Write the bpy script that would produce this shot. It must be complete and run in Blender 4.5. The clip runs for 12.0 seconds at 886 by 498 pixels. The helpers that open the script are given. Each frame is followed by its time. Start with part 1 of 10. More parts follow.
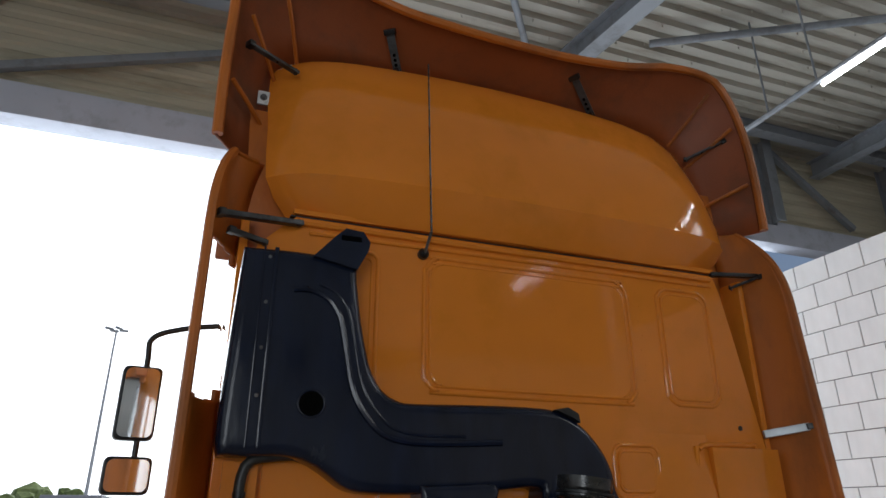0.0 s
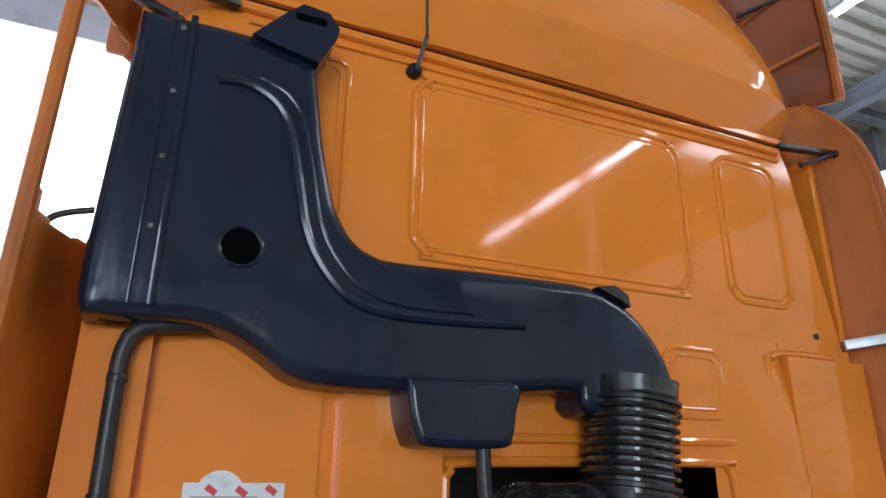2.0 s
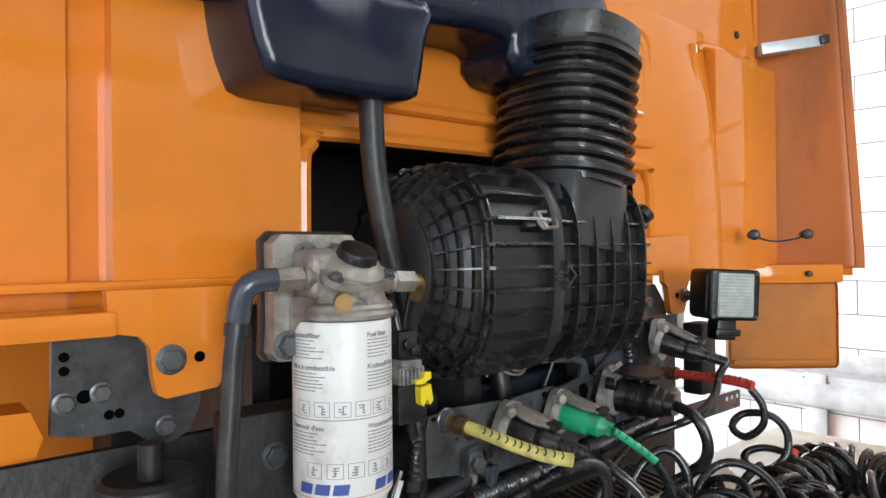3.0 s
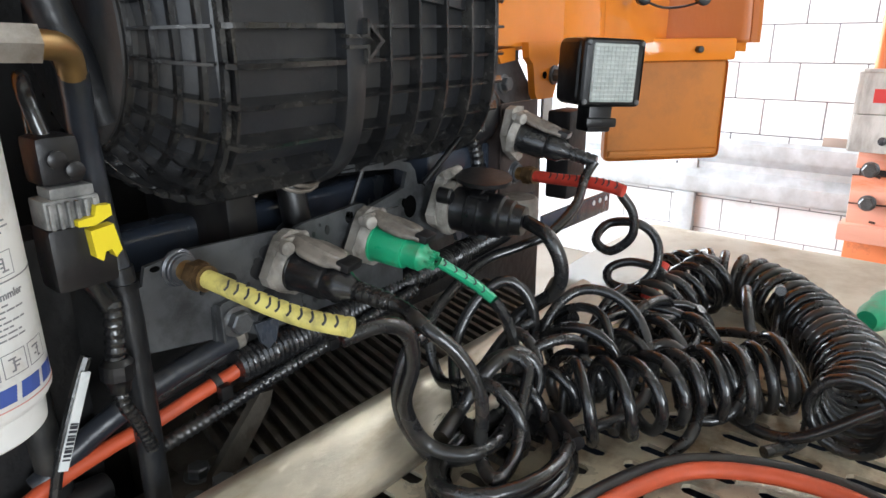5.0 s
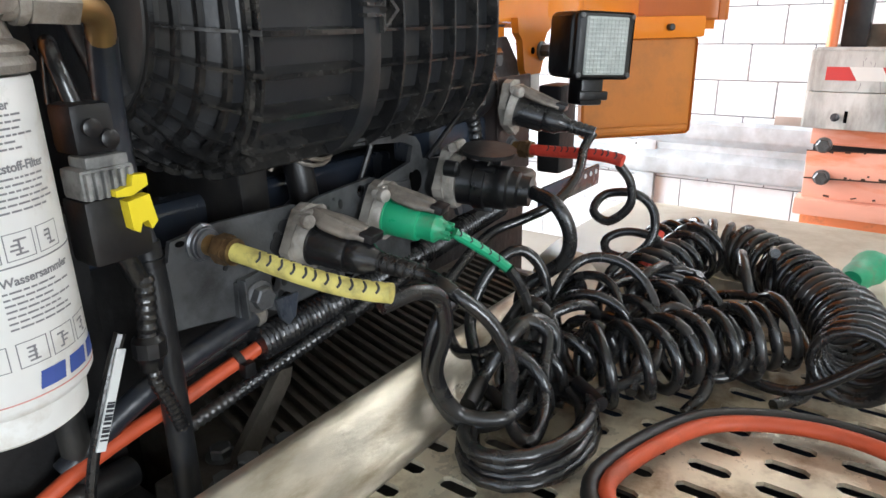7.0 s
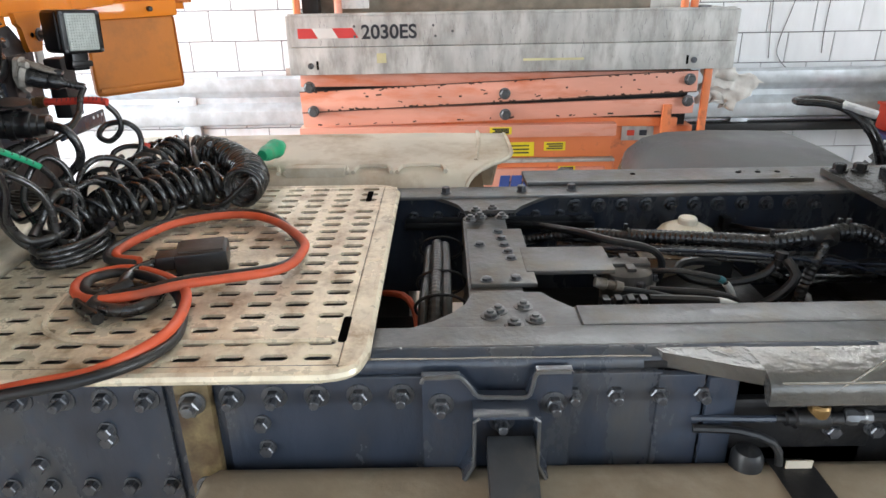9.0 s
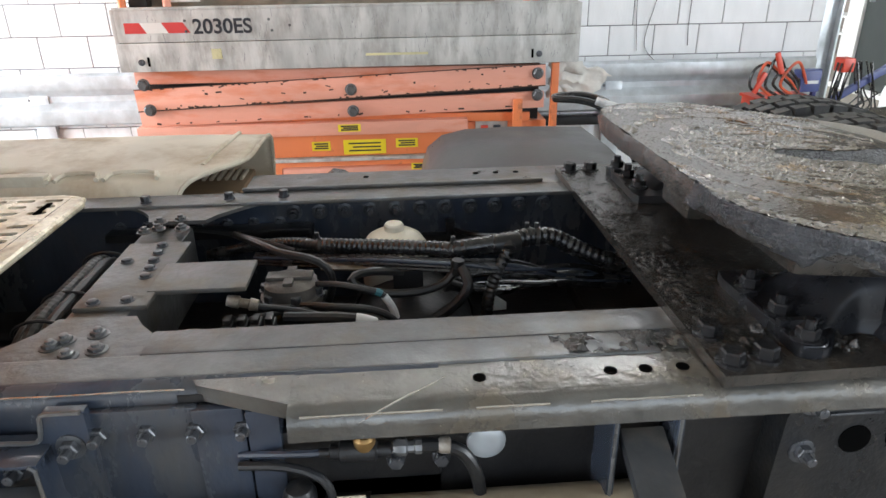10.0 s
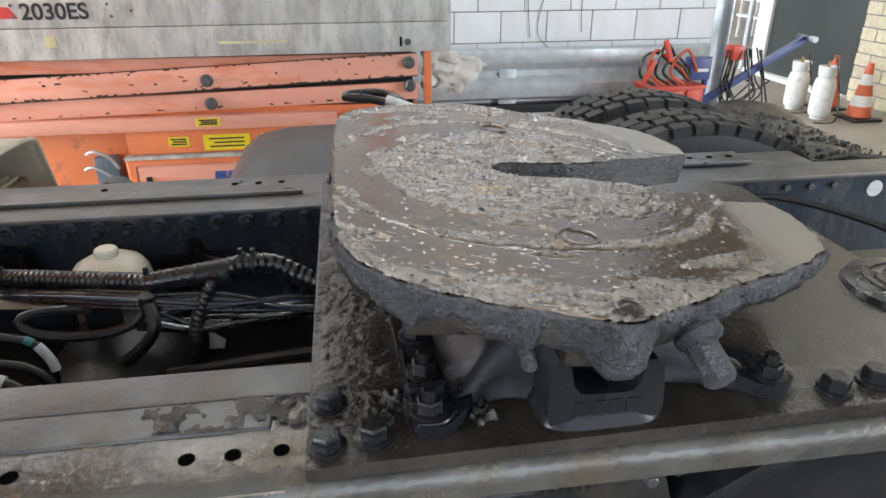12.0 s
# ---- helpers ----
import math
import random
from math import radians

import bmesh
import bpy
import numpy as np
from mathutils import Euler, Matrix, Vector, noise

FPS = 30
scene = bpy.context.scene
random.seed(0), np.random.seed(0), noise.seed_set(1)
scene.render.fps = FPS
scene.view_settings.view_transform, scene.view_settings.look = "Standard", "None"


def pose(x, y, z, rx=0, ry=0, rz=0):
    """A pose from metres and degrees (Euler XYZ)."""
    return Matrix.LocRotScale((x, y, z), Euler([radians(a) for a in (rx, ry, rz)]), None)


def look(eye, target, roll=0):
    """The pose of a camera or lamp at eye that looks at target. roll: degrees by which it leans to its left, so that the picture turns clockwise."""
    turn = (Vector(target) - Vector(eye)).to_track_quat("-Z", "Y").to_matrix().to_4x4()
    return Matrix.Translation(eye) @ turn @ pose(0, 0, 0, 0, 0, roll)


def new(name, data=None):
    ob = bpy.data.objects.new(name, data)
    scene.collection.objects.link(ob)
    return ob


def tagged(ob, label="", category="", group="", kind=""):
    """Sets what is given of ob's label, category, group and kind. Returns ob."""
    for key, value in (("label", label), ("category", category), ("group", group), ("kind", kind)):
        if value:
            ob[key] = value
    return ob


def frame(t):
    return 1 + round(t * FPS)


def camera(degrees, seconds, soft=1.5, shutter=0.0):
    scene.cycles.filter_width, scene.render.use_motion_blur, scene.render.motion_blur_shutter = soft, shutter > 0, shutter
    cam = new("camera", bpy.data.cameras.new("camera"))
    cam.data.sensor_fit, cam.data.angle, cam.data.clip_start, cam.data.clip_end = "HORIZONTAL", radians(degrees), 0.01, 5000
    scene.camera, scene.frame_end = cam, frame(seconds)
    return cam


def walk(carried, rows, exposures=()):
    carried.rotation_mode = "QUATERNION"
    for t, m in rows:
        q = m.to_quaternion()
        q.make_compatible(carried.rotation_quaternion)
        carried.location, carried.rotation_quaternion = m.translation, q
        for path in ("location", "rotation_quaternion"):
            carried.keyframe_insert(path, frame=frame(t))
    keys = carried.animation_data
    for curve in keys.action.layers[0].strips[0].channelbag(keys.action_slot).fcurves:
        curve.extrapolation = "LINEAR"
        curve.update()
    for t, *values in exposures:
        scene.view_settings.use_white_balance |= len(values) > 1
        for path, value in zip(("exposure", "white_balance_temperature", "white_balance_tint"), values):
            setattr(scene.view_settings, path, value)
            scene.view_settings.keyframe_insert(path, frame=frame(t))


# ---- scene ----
cam = camera(68.1, 12.0)
PATH = [
    (0, (0.195, 0.104, 1.766), (0.849, 1.843, 2.506), -0.1),
    (0.5, (0.189, 0.103, 1.773), (0.794, 1.751, 2.731), -0.0),
    (1, (0.233, 0.236, 1.724), (0.817, 1.879, 2.704), 0.1),
    (1.5, (0.337, 0.555, 1.694), (0.931, 2.218, 2.632), 0.5),
    (2, (0.402, 0.868, 1.65), (1.166, 2.596, 2.304), 0.6),
    (2.5, (0.462, 1.138, 1.589), (1.499, 2.821, 1.894), -0.5),
    (3, (0.586, 1.446, 1.513), (1.888, 2.964, 1.523), -0.6),
    (3.3, (0.631, 1.57, 1.511), (2.012, 3.008, 1.354), -1.0),
    (3.5, (0.653, 1.621, 1.493), (2.087, 2.988, 1.216), -1.2),
    (3.7, (0.682, 1.641, 1.491), (2.142, 2.951, 1.102), -1.1),
    (5.3, (0.897, 1.563, 1.477), (2.341, 2.793, 0.845), -0.6),
    (5.5, (0.903, 1.572, 1.471), (2.347, 2.8, 0.833), -0.4),
    (6, (0.908, 1.572, 1.465), (2.343, 2.812, 0.831), -0.8),
    (6.5, (0.905, 1.586, 1.473), (2.331, 2.823, 0.814), -0.4),
    (6.7, (0.896, 1.614, 1.466), (2.337, 2.836, 0.81), -0.7),
    (8.3, (0.3, 1.47, 1.496), (2.152, 1.639, 0.76), -1.2),
    (8.5, (0.26, 1.391, 1.506), (2.111, 1.485, 0.754), -1.2),
    (9, (0.227, 1.202, 1.541), (2.068, 1.211, 0.761), -1.0),
    (9.5, (0.265, 0.928, 1.541), (2.102, 0.868, 0.752), -0.8),
    (10, (0.298, 0.642, 1.534), (2.126, 0.514, 0.732), -0.8),
    (10.5, (0.348, 0.348, 1.531), (2.167, 0.164, 0.722), -0.7),
    (11, (0.393, 0.225, 1.532), (2.206, 0.025, 0.711), -0.3),
    (11.5, (0.439, 0.202, 1.536), (2.244, -0.013, 0.702), -0.2),
    (12, (0.438, 0.195, 1.53), (2.232, -0.065, 0.685), -0.2),
]
walk(cam, [(t, look(eye, target, roll)) for t, eye, target, roll in PATH],
     [(0, -0.8, 6300, 10), (1.0, -0.42, 6300, 10), (1.5, 0.0, 6150, 10), (2.0, 0.5, 5800, 10), (2.5, 1.05, 5800, 10), (3.0, 1.05, 6300, 10), (3.5, 1.05, 6300, 10), (5.5, 1.2, 6250, 10), (6.5, 1.2, 6250, 10), (8.5, 1.05, 6300, 10), (12, 1.0, 6350, 10)])

# ---- light ----
world = bpy.data.worlds.new("sky")
scene.world = world
world.use_nodes = True
wn = world.node_tree
sky = wn.nodes.new("ShaderNodeTexSky")
sky.sky_type, sky.sun_disc = "NISHITA", False
sky.sun_elevation, sky.sun_rotation = radians(60), radians(146)
sky.air_density, sky.dust_density = 1.0, 4.0
wn.links.new(sky.outputs[0], wn.nodes["Background"].inputs[0])
wn.nodes["Background"].inputs[1].default_value = 0.15


def sun_lamp(strength, angle, turn):
    data = bpy.data.lights.new("sun", "SUN")
    data.energy, data.angle, data.color = strength, radians(angle), (1.0, 0.97, 0.93)
    ob = new("sun", data)
    ob.matrix_world = turn
    return ob


def area_lamp(name, eye, target, w, h, watts, colour):
    data = bpy.data.lights.new(name, "AREA")
    data.shape, data.size, data.size_y, data.energy, data.color = "RECTANGLE", w, h, watts, colour
    ob = new(name, data)
    ob.matrix_world = look(eye, target)
    return ob


sun_lamp(1.2, 20, look((0, 0, 0), (-0.3, 0.45, -1.0)))
area_lamp("daylight_front", (2.5, 7.9, 3.0), (2.5, 0, 2.6), 13.0, 5.6, 1020, (0.90, 0.96, 1.0))
area_lamp("daylight_back", (-3.0, -8.6, 2.3), (-1.5, 2, 2.3), 3.2, 4.3, 330, (0.92, 0.97, 1.0))
# two fill lamps added in assumed openings at the side and far end
area_lamp("added_side_light", (-4.4, -1.0, 1.9), (3, 0.5, 1.5), 6.0, 3.3, 42, (0.92, 0.97, 1.0))
area_lamp("added_far_light", (16.1, -4.6, 2.4), (4, -1.5, 1.2), 6.4, 4.2, 45, (0.92, 0.97, 1.0))

# ---- materials ----


def material(name, colour, rough=0.5, metal=0.0, vary=0.12, scale=6.0, dirt=None, dirt_amount=0.0, dirt_scale=3.0,
             bump=0.05, bump_scale=60.0, coat=0.0, rough_vary=0.1, stretch=(1, 1, 1), rand=0.0, spec=0.5):
    m = bpy.data.materials.new(name)
    m.use_nodes = True
    t = m.node_tree
    b = t.nodes["Principled BSDF"]
    n, l = t.nodes.new, t.links.new
    geo = n("ShaderNodeTexCoord")
    mp = n("ShaderNodeMapping")
    mp.inputs["Scale"].default_value = stretch
    l(geo.outputs["Object"], mp.inputs["Vector"])
    n1 = n("ShaderNodeTexNoise")
    n1.inputs["Scale"].default_value, n1.inputs["Detail"].default_value = scale, 8
    l(mp.outputs[0], n1.inputs["Vector"])
    ramp = n("ShaderNodeMapRange")
    ramp.inputs[1].default_value, ramp.inputs[2].default_value = 0.3, 0.7
    ramp.inputs[3].default_value, ramp.inputs[4].default_value = 1 - vary, 1 + vary
    l(n1.outputs["Fac"], ramp.inputs[0])
    mul = n("ShaderNodeMix")
    mul.data_type, mul.blend_type = "RGBA", "MULTIPLY"
    mul.inputs["Factor"].default_value = 1.0
    mul.inputs["A"].default_value = (*colour, 1)
    l(ramp.outputs[0], mul.inputs["B"])
    last = mul.outputs["Result"]
    if rand:
        info = n("ShaderNodeObjectInfo")
        rr = n("ShaderNodeMapRange")
        rr.inputs[3].default_value, rr.inputs[4].default_value = 1 - rand, 1 + rand
        l(info.outputs["Random"], rr.inputs[0])
        m3 = n("ShaderNodeMix")
        m3.data_type, m3.blend_type = "RGBA", "MULTIPLY"
        m3.inputs["Factor"].default_value = 1.0
        l(last, m3.inputs["A"])
        l(rr.outputs[0], m3.inputs["B"])
        last = m3.outputs["Result"]
    n2 = n("ShaderNodeTexNoise")
    n2.inputs["Scale"].default_value, n2.inputs["Detail"].default_value, n2.inputs["Roughness"].default_value = dirt_scale, 10, 0.65
    l(mp.outputs[0], n2.inputs["Vector"])
    if dirt:
        r2 = n("ShaderNodeMapRange")
        r2.inputs[1].default_value, r2.inputs[2].default_value = 0.62 - 0.3 * dirt_amount, 0.72 - 0.1 * dirt_amount
        r2.inputs[3].default_value, r2.inputs[4].default_value = 0, 0.85
        l(n2.outputs["Fac"], r2.inputs[0])
        m2 = n("ShaderNodeMix")
        m2.data_type = "RGBA"
        m2.inputs["B"].default_value = (*dirt, 1)
        l(r2.outputs[0], m2.inputs["Factor"])
        l(last, m2.inputs["A"])
        last = m2.outputs["Result"]
    l(last, b.inputs["Base Color"])
    rg = n("ShaderNodeMapRange")
    rg.inputs[1].default_value, rg.inputs[2].default_value = 0.3, 0.7
    rg.inputs[3].default_value, rg.inputs[4].default_value = max(0.02, rough - rough_vary), min(1, rough + rough_vary)
    l(n2.outputs["Fac"], rg.inputs[0])
    l(rg.outputs[0], b.inputs["Roughness"])
    b.inputs["Metallic"].default_value = metal
    b.inputs["Coat Weight"].default_value = coat
    b.inputs["Coat Roughness"].default_value = 0.06
    b.inputs["Specular IOR Level"].default_value = spec
    if bump:
        n3 = n("ShaderNodeTexNoise")
        n3.inputs["Scale"].default_value, n3.inputs["Detail"].default_value = bump_scale, 6
        l(mp.outputs[0], n3.inputs["Vector"])
        bp = n("ShaderNodeBump")
        bp.inputs["Strength"].default_value, bp.inputs["Distance"].default_value = min(1.0, bump * 4), 0.01
        l(n3.outputs["Fac"], bp.inputs["Height"])
        l(bp.outputs[0], b.inputs["Normal"])
    return m


def glowing(name, colour, strength):
    m = bpy.data.materials.new(name)
    m.use_nodes = True
    b = m.node_tree.nodes["Principled BSDF"]
    b.inputs["Base Color"].default_value = (*colour, 1)
    b.inputs["Emission Color"].default_value = (*colour, 1)
    b.inputs["Emission Strength"].default_value = strength
    return m


ORANGE = material("orange_cab_paint", (0.76, 0.235, 0.026), 0.07, vary=0.05, scale=2.5, dirt=(0.64, 0.20, 0.015), dirt_amount=0.3, dirt_scale=2, bump=0.0, bump_scale=25, coat=0.0, rough_vary=0.03, spec=0.4)
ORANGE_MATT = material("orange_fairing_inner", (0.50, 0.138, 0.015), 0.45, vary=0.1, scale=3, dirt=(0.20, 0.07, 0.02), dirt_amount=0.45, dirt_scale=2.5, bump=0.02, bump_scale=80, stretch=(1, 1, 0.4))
BROWN_FLAP = material("dusty_orange_flap", (0.55, 0.18, 0.02), 0.6, vary=0.12, dirt=(0.2, 0.09, 0.03), dirt_amount=0.5, bump=0.02)
DUCT = material("black_duct_plastic", (0.008, 0.012, 0.028), 0.17, vary=0.3, scale=8, dirt=(0.007, 0.011, 0.024), dirt_amount=0.5, dirt_scale=5, bump=0.02, bump_scale=28, rough_vary=0.12, stretch=(1.6, 1.6, 0.5), spec=0.4)
BLACK = material("black_plastic", (0.007, 0.007, 0.008), 0.36, vary=0.3, scale=12, dirt=(0.03, 0.028, 0.026), dirt_amount=0.45, dirt_scale=9, bump=0.02)
FILTERBOX = material("dusty_black_filter_plastic", (0.019, 0.020, 0.0225), 0.42, vary=0.3, scale=10, dirt=(0.045, 0.042, 0.037), dirt_amount=0.5, dirt_scale=7, bump=0.02, bump_scale=140, spec=0.45, rough_vary=0.16)
FILTERRIB = material("dust_edged_filter_rib", (0.014, 0.014, 0.0145), 0.22, vary=0.35, scale=30, dirt=(0.05, 0.047, 0.042), dirt_amount=0.45, dirt_scale=20, bump=0.04)
RUBBER = material("black_rubber", (0.013, 0.013, 0.014), 0.26, spec=0.75, vary=0.3, scale=15, dirt=(0.04, 0.038, 0.034), dirt_amount=0.4, dirt_scale=14, bump=0.02, bump_scale=120)
HOSE = material("dark_hose_rubber", (0.012, 0.013, 0.015), 0.4, vary=0.3, scale=12, dirt=(0.045, 0.042, 0.036), dirt_amount=0.5, dirt_scale=10, bump=0.03)
CHASSIS = material("blue_black_chassis_paint", (0.034, 0.044, 0.064), 0.24, spec=0.7, vary=0.3, scale=9, dirt=(0.06, 0.06, 0.06), dirt_amount=0.45, dirt_scale=8, bump=0.04, bump_scale=45, stretch=(1, 1, 0.45))
RAILTOP = material("worn_chassis_steel", (0.125, 0.128, 0.13), 0.36, metal=0.45, vary=0.28, scale=14, dirt=(0.13, 0.11, 0.082), dirt_amount=0.45, dirt_scale=9, bump=0.05, rough_vary=0.10)
# dark steel; on filler boxes its near-black stands in for deep shade
DARKSTEEL = material("dark_steel_with_shade", (0.008, 0.008, 0.009), 0.5, vary=0.3, dirt=(0.024, 0.022, 0.02), dirt_amount=0.5, bump=0.05)
PANELSTEEL = material("dull_grey_painted_steel", (0.058, 0.061, 0.064), 0.42, vary=0.35, scale=14, dirt=(0.010, 0.010, 0.011), dirt_amount=0.6, dirt_scale=26, bump=0.03)
BOLT = material("bolt_steel", (0.16, 0.165, 0.17), 0.35, metal=0.6, vary=0.3, scale=40, dirt=(0.06, 0.05, 0.04), dirt_amount=0.5, dirt_scale=30, bump=0.03)
BOLTDARK = material("painted_bolt", (0.095, 0.10, 0.11), 0.3, metal=0.5, vary=0.3, scale=40, bump=0.03)
ALU = material("weathered_cream_aluminium", (0.74, 0.66, 0.50), 0.32, metal=0.2, vary=0.2, scale=12, dirt=(0.26, 0.16, 0.07), dirt_amount=0.42, dirt_scale=14, bump=0.05, rough_vary=0.12)
ALULIP = material("cream_lip_aluminium", (0.58, 0.53, 0.43), 0.34, metal=0.55, vary=0.35, scale=9, dirt=(0.28, 0.22, 0.13), dirt_amount=0.45, dirt_scale=7, bump=0.02, stretch=(1, 3, 3))
COVER = material("cream_battery_cover", (0.62, 0.57, 0.46), 0.5, vary=0.12, scale=5, dirt=(0.33, 0.24, 0.13), dirt_amount=0.45, dirt_scale=4, bump=0.02)
GALV = material("galvanised_steel", (0.56, 0.60, 0.63), 0.4, metal=0.35, vary=0.14, scale=14, dirt=(0.38, 0.4, 0.41), dirt_amount=0.4, dirt_scale=3, bump=0.01)
CAST = material("black_cast_iron", (0.014, 0.015, 0.018), 0.27, spec=0.3, vary=0.25, scale=20, dirt=(0.03, 0.028, 0.026), dirt_amount=0.4, bump=0.012, bump_scale=160)
BRASS = material("brass", (0.35, 0.22, 0.09), 0.4, metal=0.8, vary=0.2, bump=0.02)
CASTALU = material("dirty_cast_aluminium", (0.36, 0.335, 0.30), 0.42, metal=0.4, vary=0.3, scale=25, dirt=(0.12, 0.09, 0.06), dirt_amount=0.6, dirt_scale=18, bump=0.05, bump_scale=150)
WHITEPAINT = material("white_filter_paint", (0.74, 0.74, 0.72), 0.35, vary=0.05, scale=20, dirt=(0.5, 0.46, 0.4), dirt_amount=0.3, dirt_scale=18, bump=0.0)
TANK = material("milky_plastic", (0.78, 0.74, 0.62), 0.4, vary=0.06, dirt=(0.45, 0.38, 0.28), dirt_amount=0.25, bump=0.0)
INK = material("grey_print", (0.22, 0.22, 0.23), 0.5, vary=0.1, bump=0)
INKBLUE = material("blue_print", (0.05, 0.09, 0.32), 0.5, vary=0.1, bump=0)
INKRED = material("red_print", (0.55, 0.05, 0.05), 0.5, vary=0.1, bump=0)
INKBLACK = material("black_print", (0.02, 0.022, 0.03), 0.5, vary=0.1, bump=0)
STICKER = material("white_sticker", (0.66, 0.68, 0.68), 0.4, vary=0.06, dirt=(0.4, 0.42, 0.44), dirt_amount=0.3, dirt_scale=30, bump=0)
YELLOWHOSE = material("faded_yellow_sleeve", (0.66, 0.58, 0.17), 0.5, vary=0.15, scale=40, dirt=(0.3, 0.25, 0.09), dirt_amount=0.4, dirt_scale=50, bump=0.02)
REDHOSE = material("red_sleeve", (0.58, 0.05, 0.03), 0.45, vary=0.15, scale=40, dirt=(0.25, 0.03, 0.02), dirt_amount=0.3, dirt_scale=40, bump=0.02)
GREEN = material("green_plug_plastic", (0.02, 0.36, 0.17), 0.35, vary=0.12, scale=30, dirt=(0.10, 0.25, 0.13), dirt_amount=0.3, dirt_scale=40, bump=0.02)
YELLOW = material("yellow_plastic", (0.75, 0.6, 0.02), 0.4, vary=0.05, bump=0)
REDCABLE = material("orange_red_cable", (0.60, 0.095, 0.035), 0.5, vary=0.12, scale=25, dirt=(0.35, 0.09, 0.05), dirt_amount=0.4, dirt_scale=12, bump=0.02)
LIFTGREY = material("scuffed_grey_lift_steel", (0.47, 0.47, 0.45), 0.5, metal=0.1, vary=0.25, scale=9, dirt=(0.24, 0.23, 0.21), dirt_amount=0.5, dirt_scale=12, bump=0.06, stretch=(1, 1.0, 0.35))
LIFTORANGE = material("faded_orange_lift_paint", (0.74, 0.345, 0.25), 0.5, vary=0.12, scale=4, dirt=(0.66, 0.17, 0.06), dirt_amount=0.35, dirt_scale=5, bump=0.04, stretch=(1, 0.4, 1.8))
LIFTORANGE2 = material("orange_lift_base_paint", (0.70, 0.20, 0.07), 0.45, vary=0.12, scale=4, dirt=(0.2, 0.08, 0.05), dirt_amount=0.2, dirt_scale=8, bump=0.02)
# colour of real paint chips and of the shade lines along the lift arms
RUST_AND_GAP = material("chipped_rust_and_gap_shade", (0.06, 0.03, 0.02), 0.7, vary=0.4, scale=60, bump=0.05)
BLOCK = material("white_painted_block", (0.77, 0.785, 0.80), 0.7, vary=0.05, scale=9, dirt=(0.58, 0.57, 0.56), dirt_amount=0.2, dirt_scale=3, bump=0.05, bump_scale=70, rand=0.035, stretch=(1, 1, 0.35))
MORTAR = material("grey_mortar", (0.20, 0.20, 0.21), 0.9, vary=0.15, scale=20, bump=0.05)
BRICK = material("yellow_brick", (0.52, 0.46, 0.33), 0.8, vary=0.15, scale=25, bump=0.06, bump_scale=90, rand=0.1)
CONCRETE = material("worn_concrete_floor", (0.26, 0.23, 0.19), 0.6, vary=0.18, scale=1.6, dirt=(0.2, 0.17, 0.14), dirt_amount=0.4, dirt_scale=1.1, bump=0.03, bump_scale=30)
ASPHALT = material("asphalt", (0.16, 0.16, 0.16), 0.9, vary=0.2, scale=3, bump=0.05)
ROOFSHEET = material("cream_roof_sheet", (0.40, 0.385, 0.34), 0.55, vary=0.12, scale=2, dirt=(0.22, 0.2, 0.16), dirt_amount=0.4, dirt_scale=2.5, bump=0.01, stretch=(0.2, 1, 1))
CLADDING = material("cream_wall_cladding", (0.46, 0.42, 0.32), 0.6, vary=0.1, scale=2, dirt=(0.28, 0.25, 0.18), dirt_amount=0.35, dirt_scale=2, bump=0.01, stretch=(0.15, 1, 1))
BEAM = material("grey_blue_beam_paint", (0.20, 0.22, 0.25), 0.5, vary=0.12, scale=3, dirt=(0.12, 0.12, 0.13), dirt_amount=0.4, bump=0.01)
LINTEL = material("lavender_lintel_paint", (0.46, 0.49, 0.58), 0.5, vary=0.06, scale=2, dirt=(0.34, 0.36, 0.42), dirt_amount=0.3, bump=0.01)
WALLPLAIN = material("plain_grey_wall", (0.55, 0.55, 0.54), 0.8, vary=0.1, scale=1.5, bump=0.02)
DOORDARK = material("dark_green_grey_door", (0.035, 0.042, 0.040), 0.5, vary=0.15, scale=3, bump=0.01)
WHITETRIM = material("white_trim_paint", (0.7, 0.69, 0.66), 0.5, vary=0.06, bump=0)
TYRE = material("tyre_rubber", (0.018, 0.018, 0.018), 0.6, vary=0.3, scale=20, dirt=(0.075, 0.07, 0.06), dirt_amount=0.5, dirt_scale=12, bump=0.04)
MUDGUARD = material("grey_dusty_mudguard", (0.032, 0.032, 0.033), 0.35, vary=0.2, scale=4, dirt=(0.05, 0.05, 0.05), dirt_amount=0.4, dirt_scale=3, bump=0.02)
CONEORANGE = material("faded_cone_orange", (0.62, 0.14, 0.06), 0.6, vary=0.15, bump=0)
RAG = material("white_rag", (0.66, 0.64, 0.60), 0.9, vary=0.12, scale=20, bump=0.1, bump_scale=40)
BLUEPAINT = material("blue_trolley_paint", (0.05, 0.07, 0.22), 0.45, vary=0.15, dirt=(0.03, 0.03, 0.05), dirt_amount=0.4, bump=0.01)
REDPLASTIC = material("red_plastic", (0.6, 0.06, 0.03), 0.4, vary=0.1, bump=0)
FOLIAGE = material("foliage", (0.13, 0.18, 0.06), 0.8, vary=0.4, scale=2, bump=0.1)
TUBE = glowing("lit_tube", (1.0, 0.98, 0.93), 45)
# flat black on solid discs, painting the shade inside holes and recesses
HOLE = material("black_hole_shade", (0.003, 0.003, 0.003), 1.0, vary=0.1, bump=0, spec=0.0)


MIRROR = material("mirror_glass", (0.75, 0.77, 0.78), 0.04, metal=1.0, vary=0.03, bump=0, rough_vary=0.02)


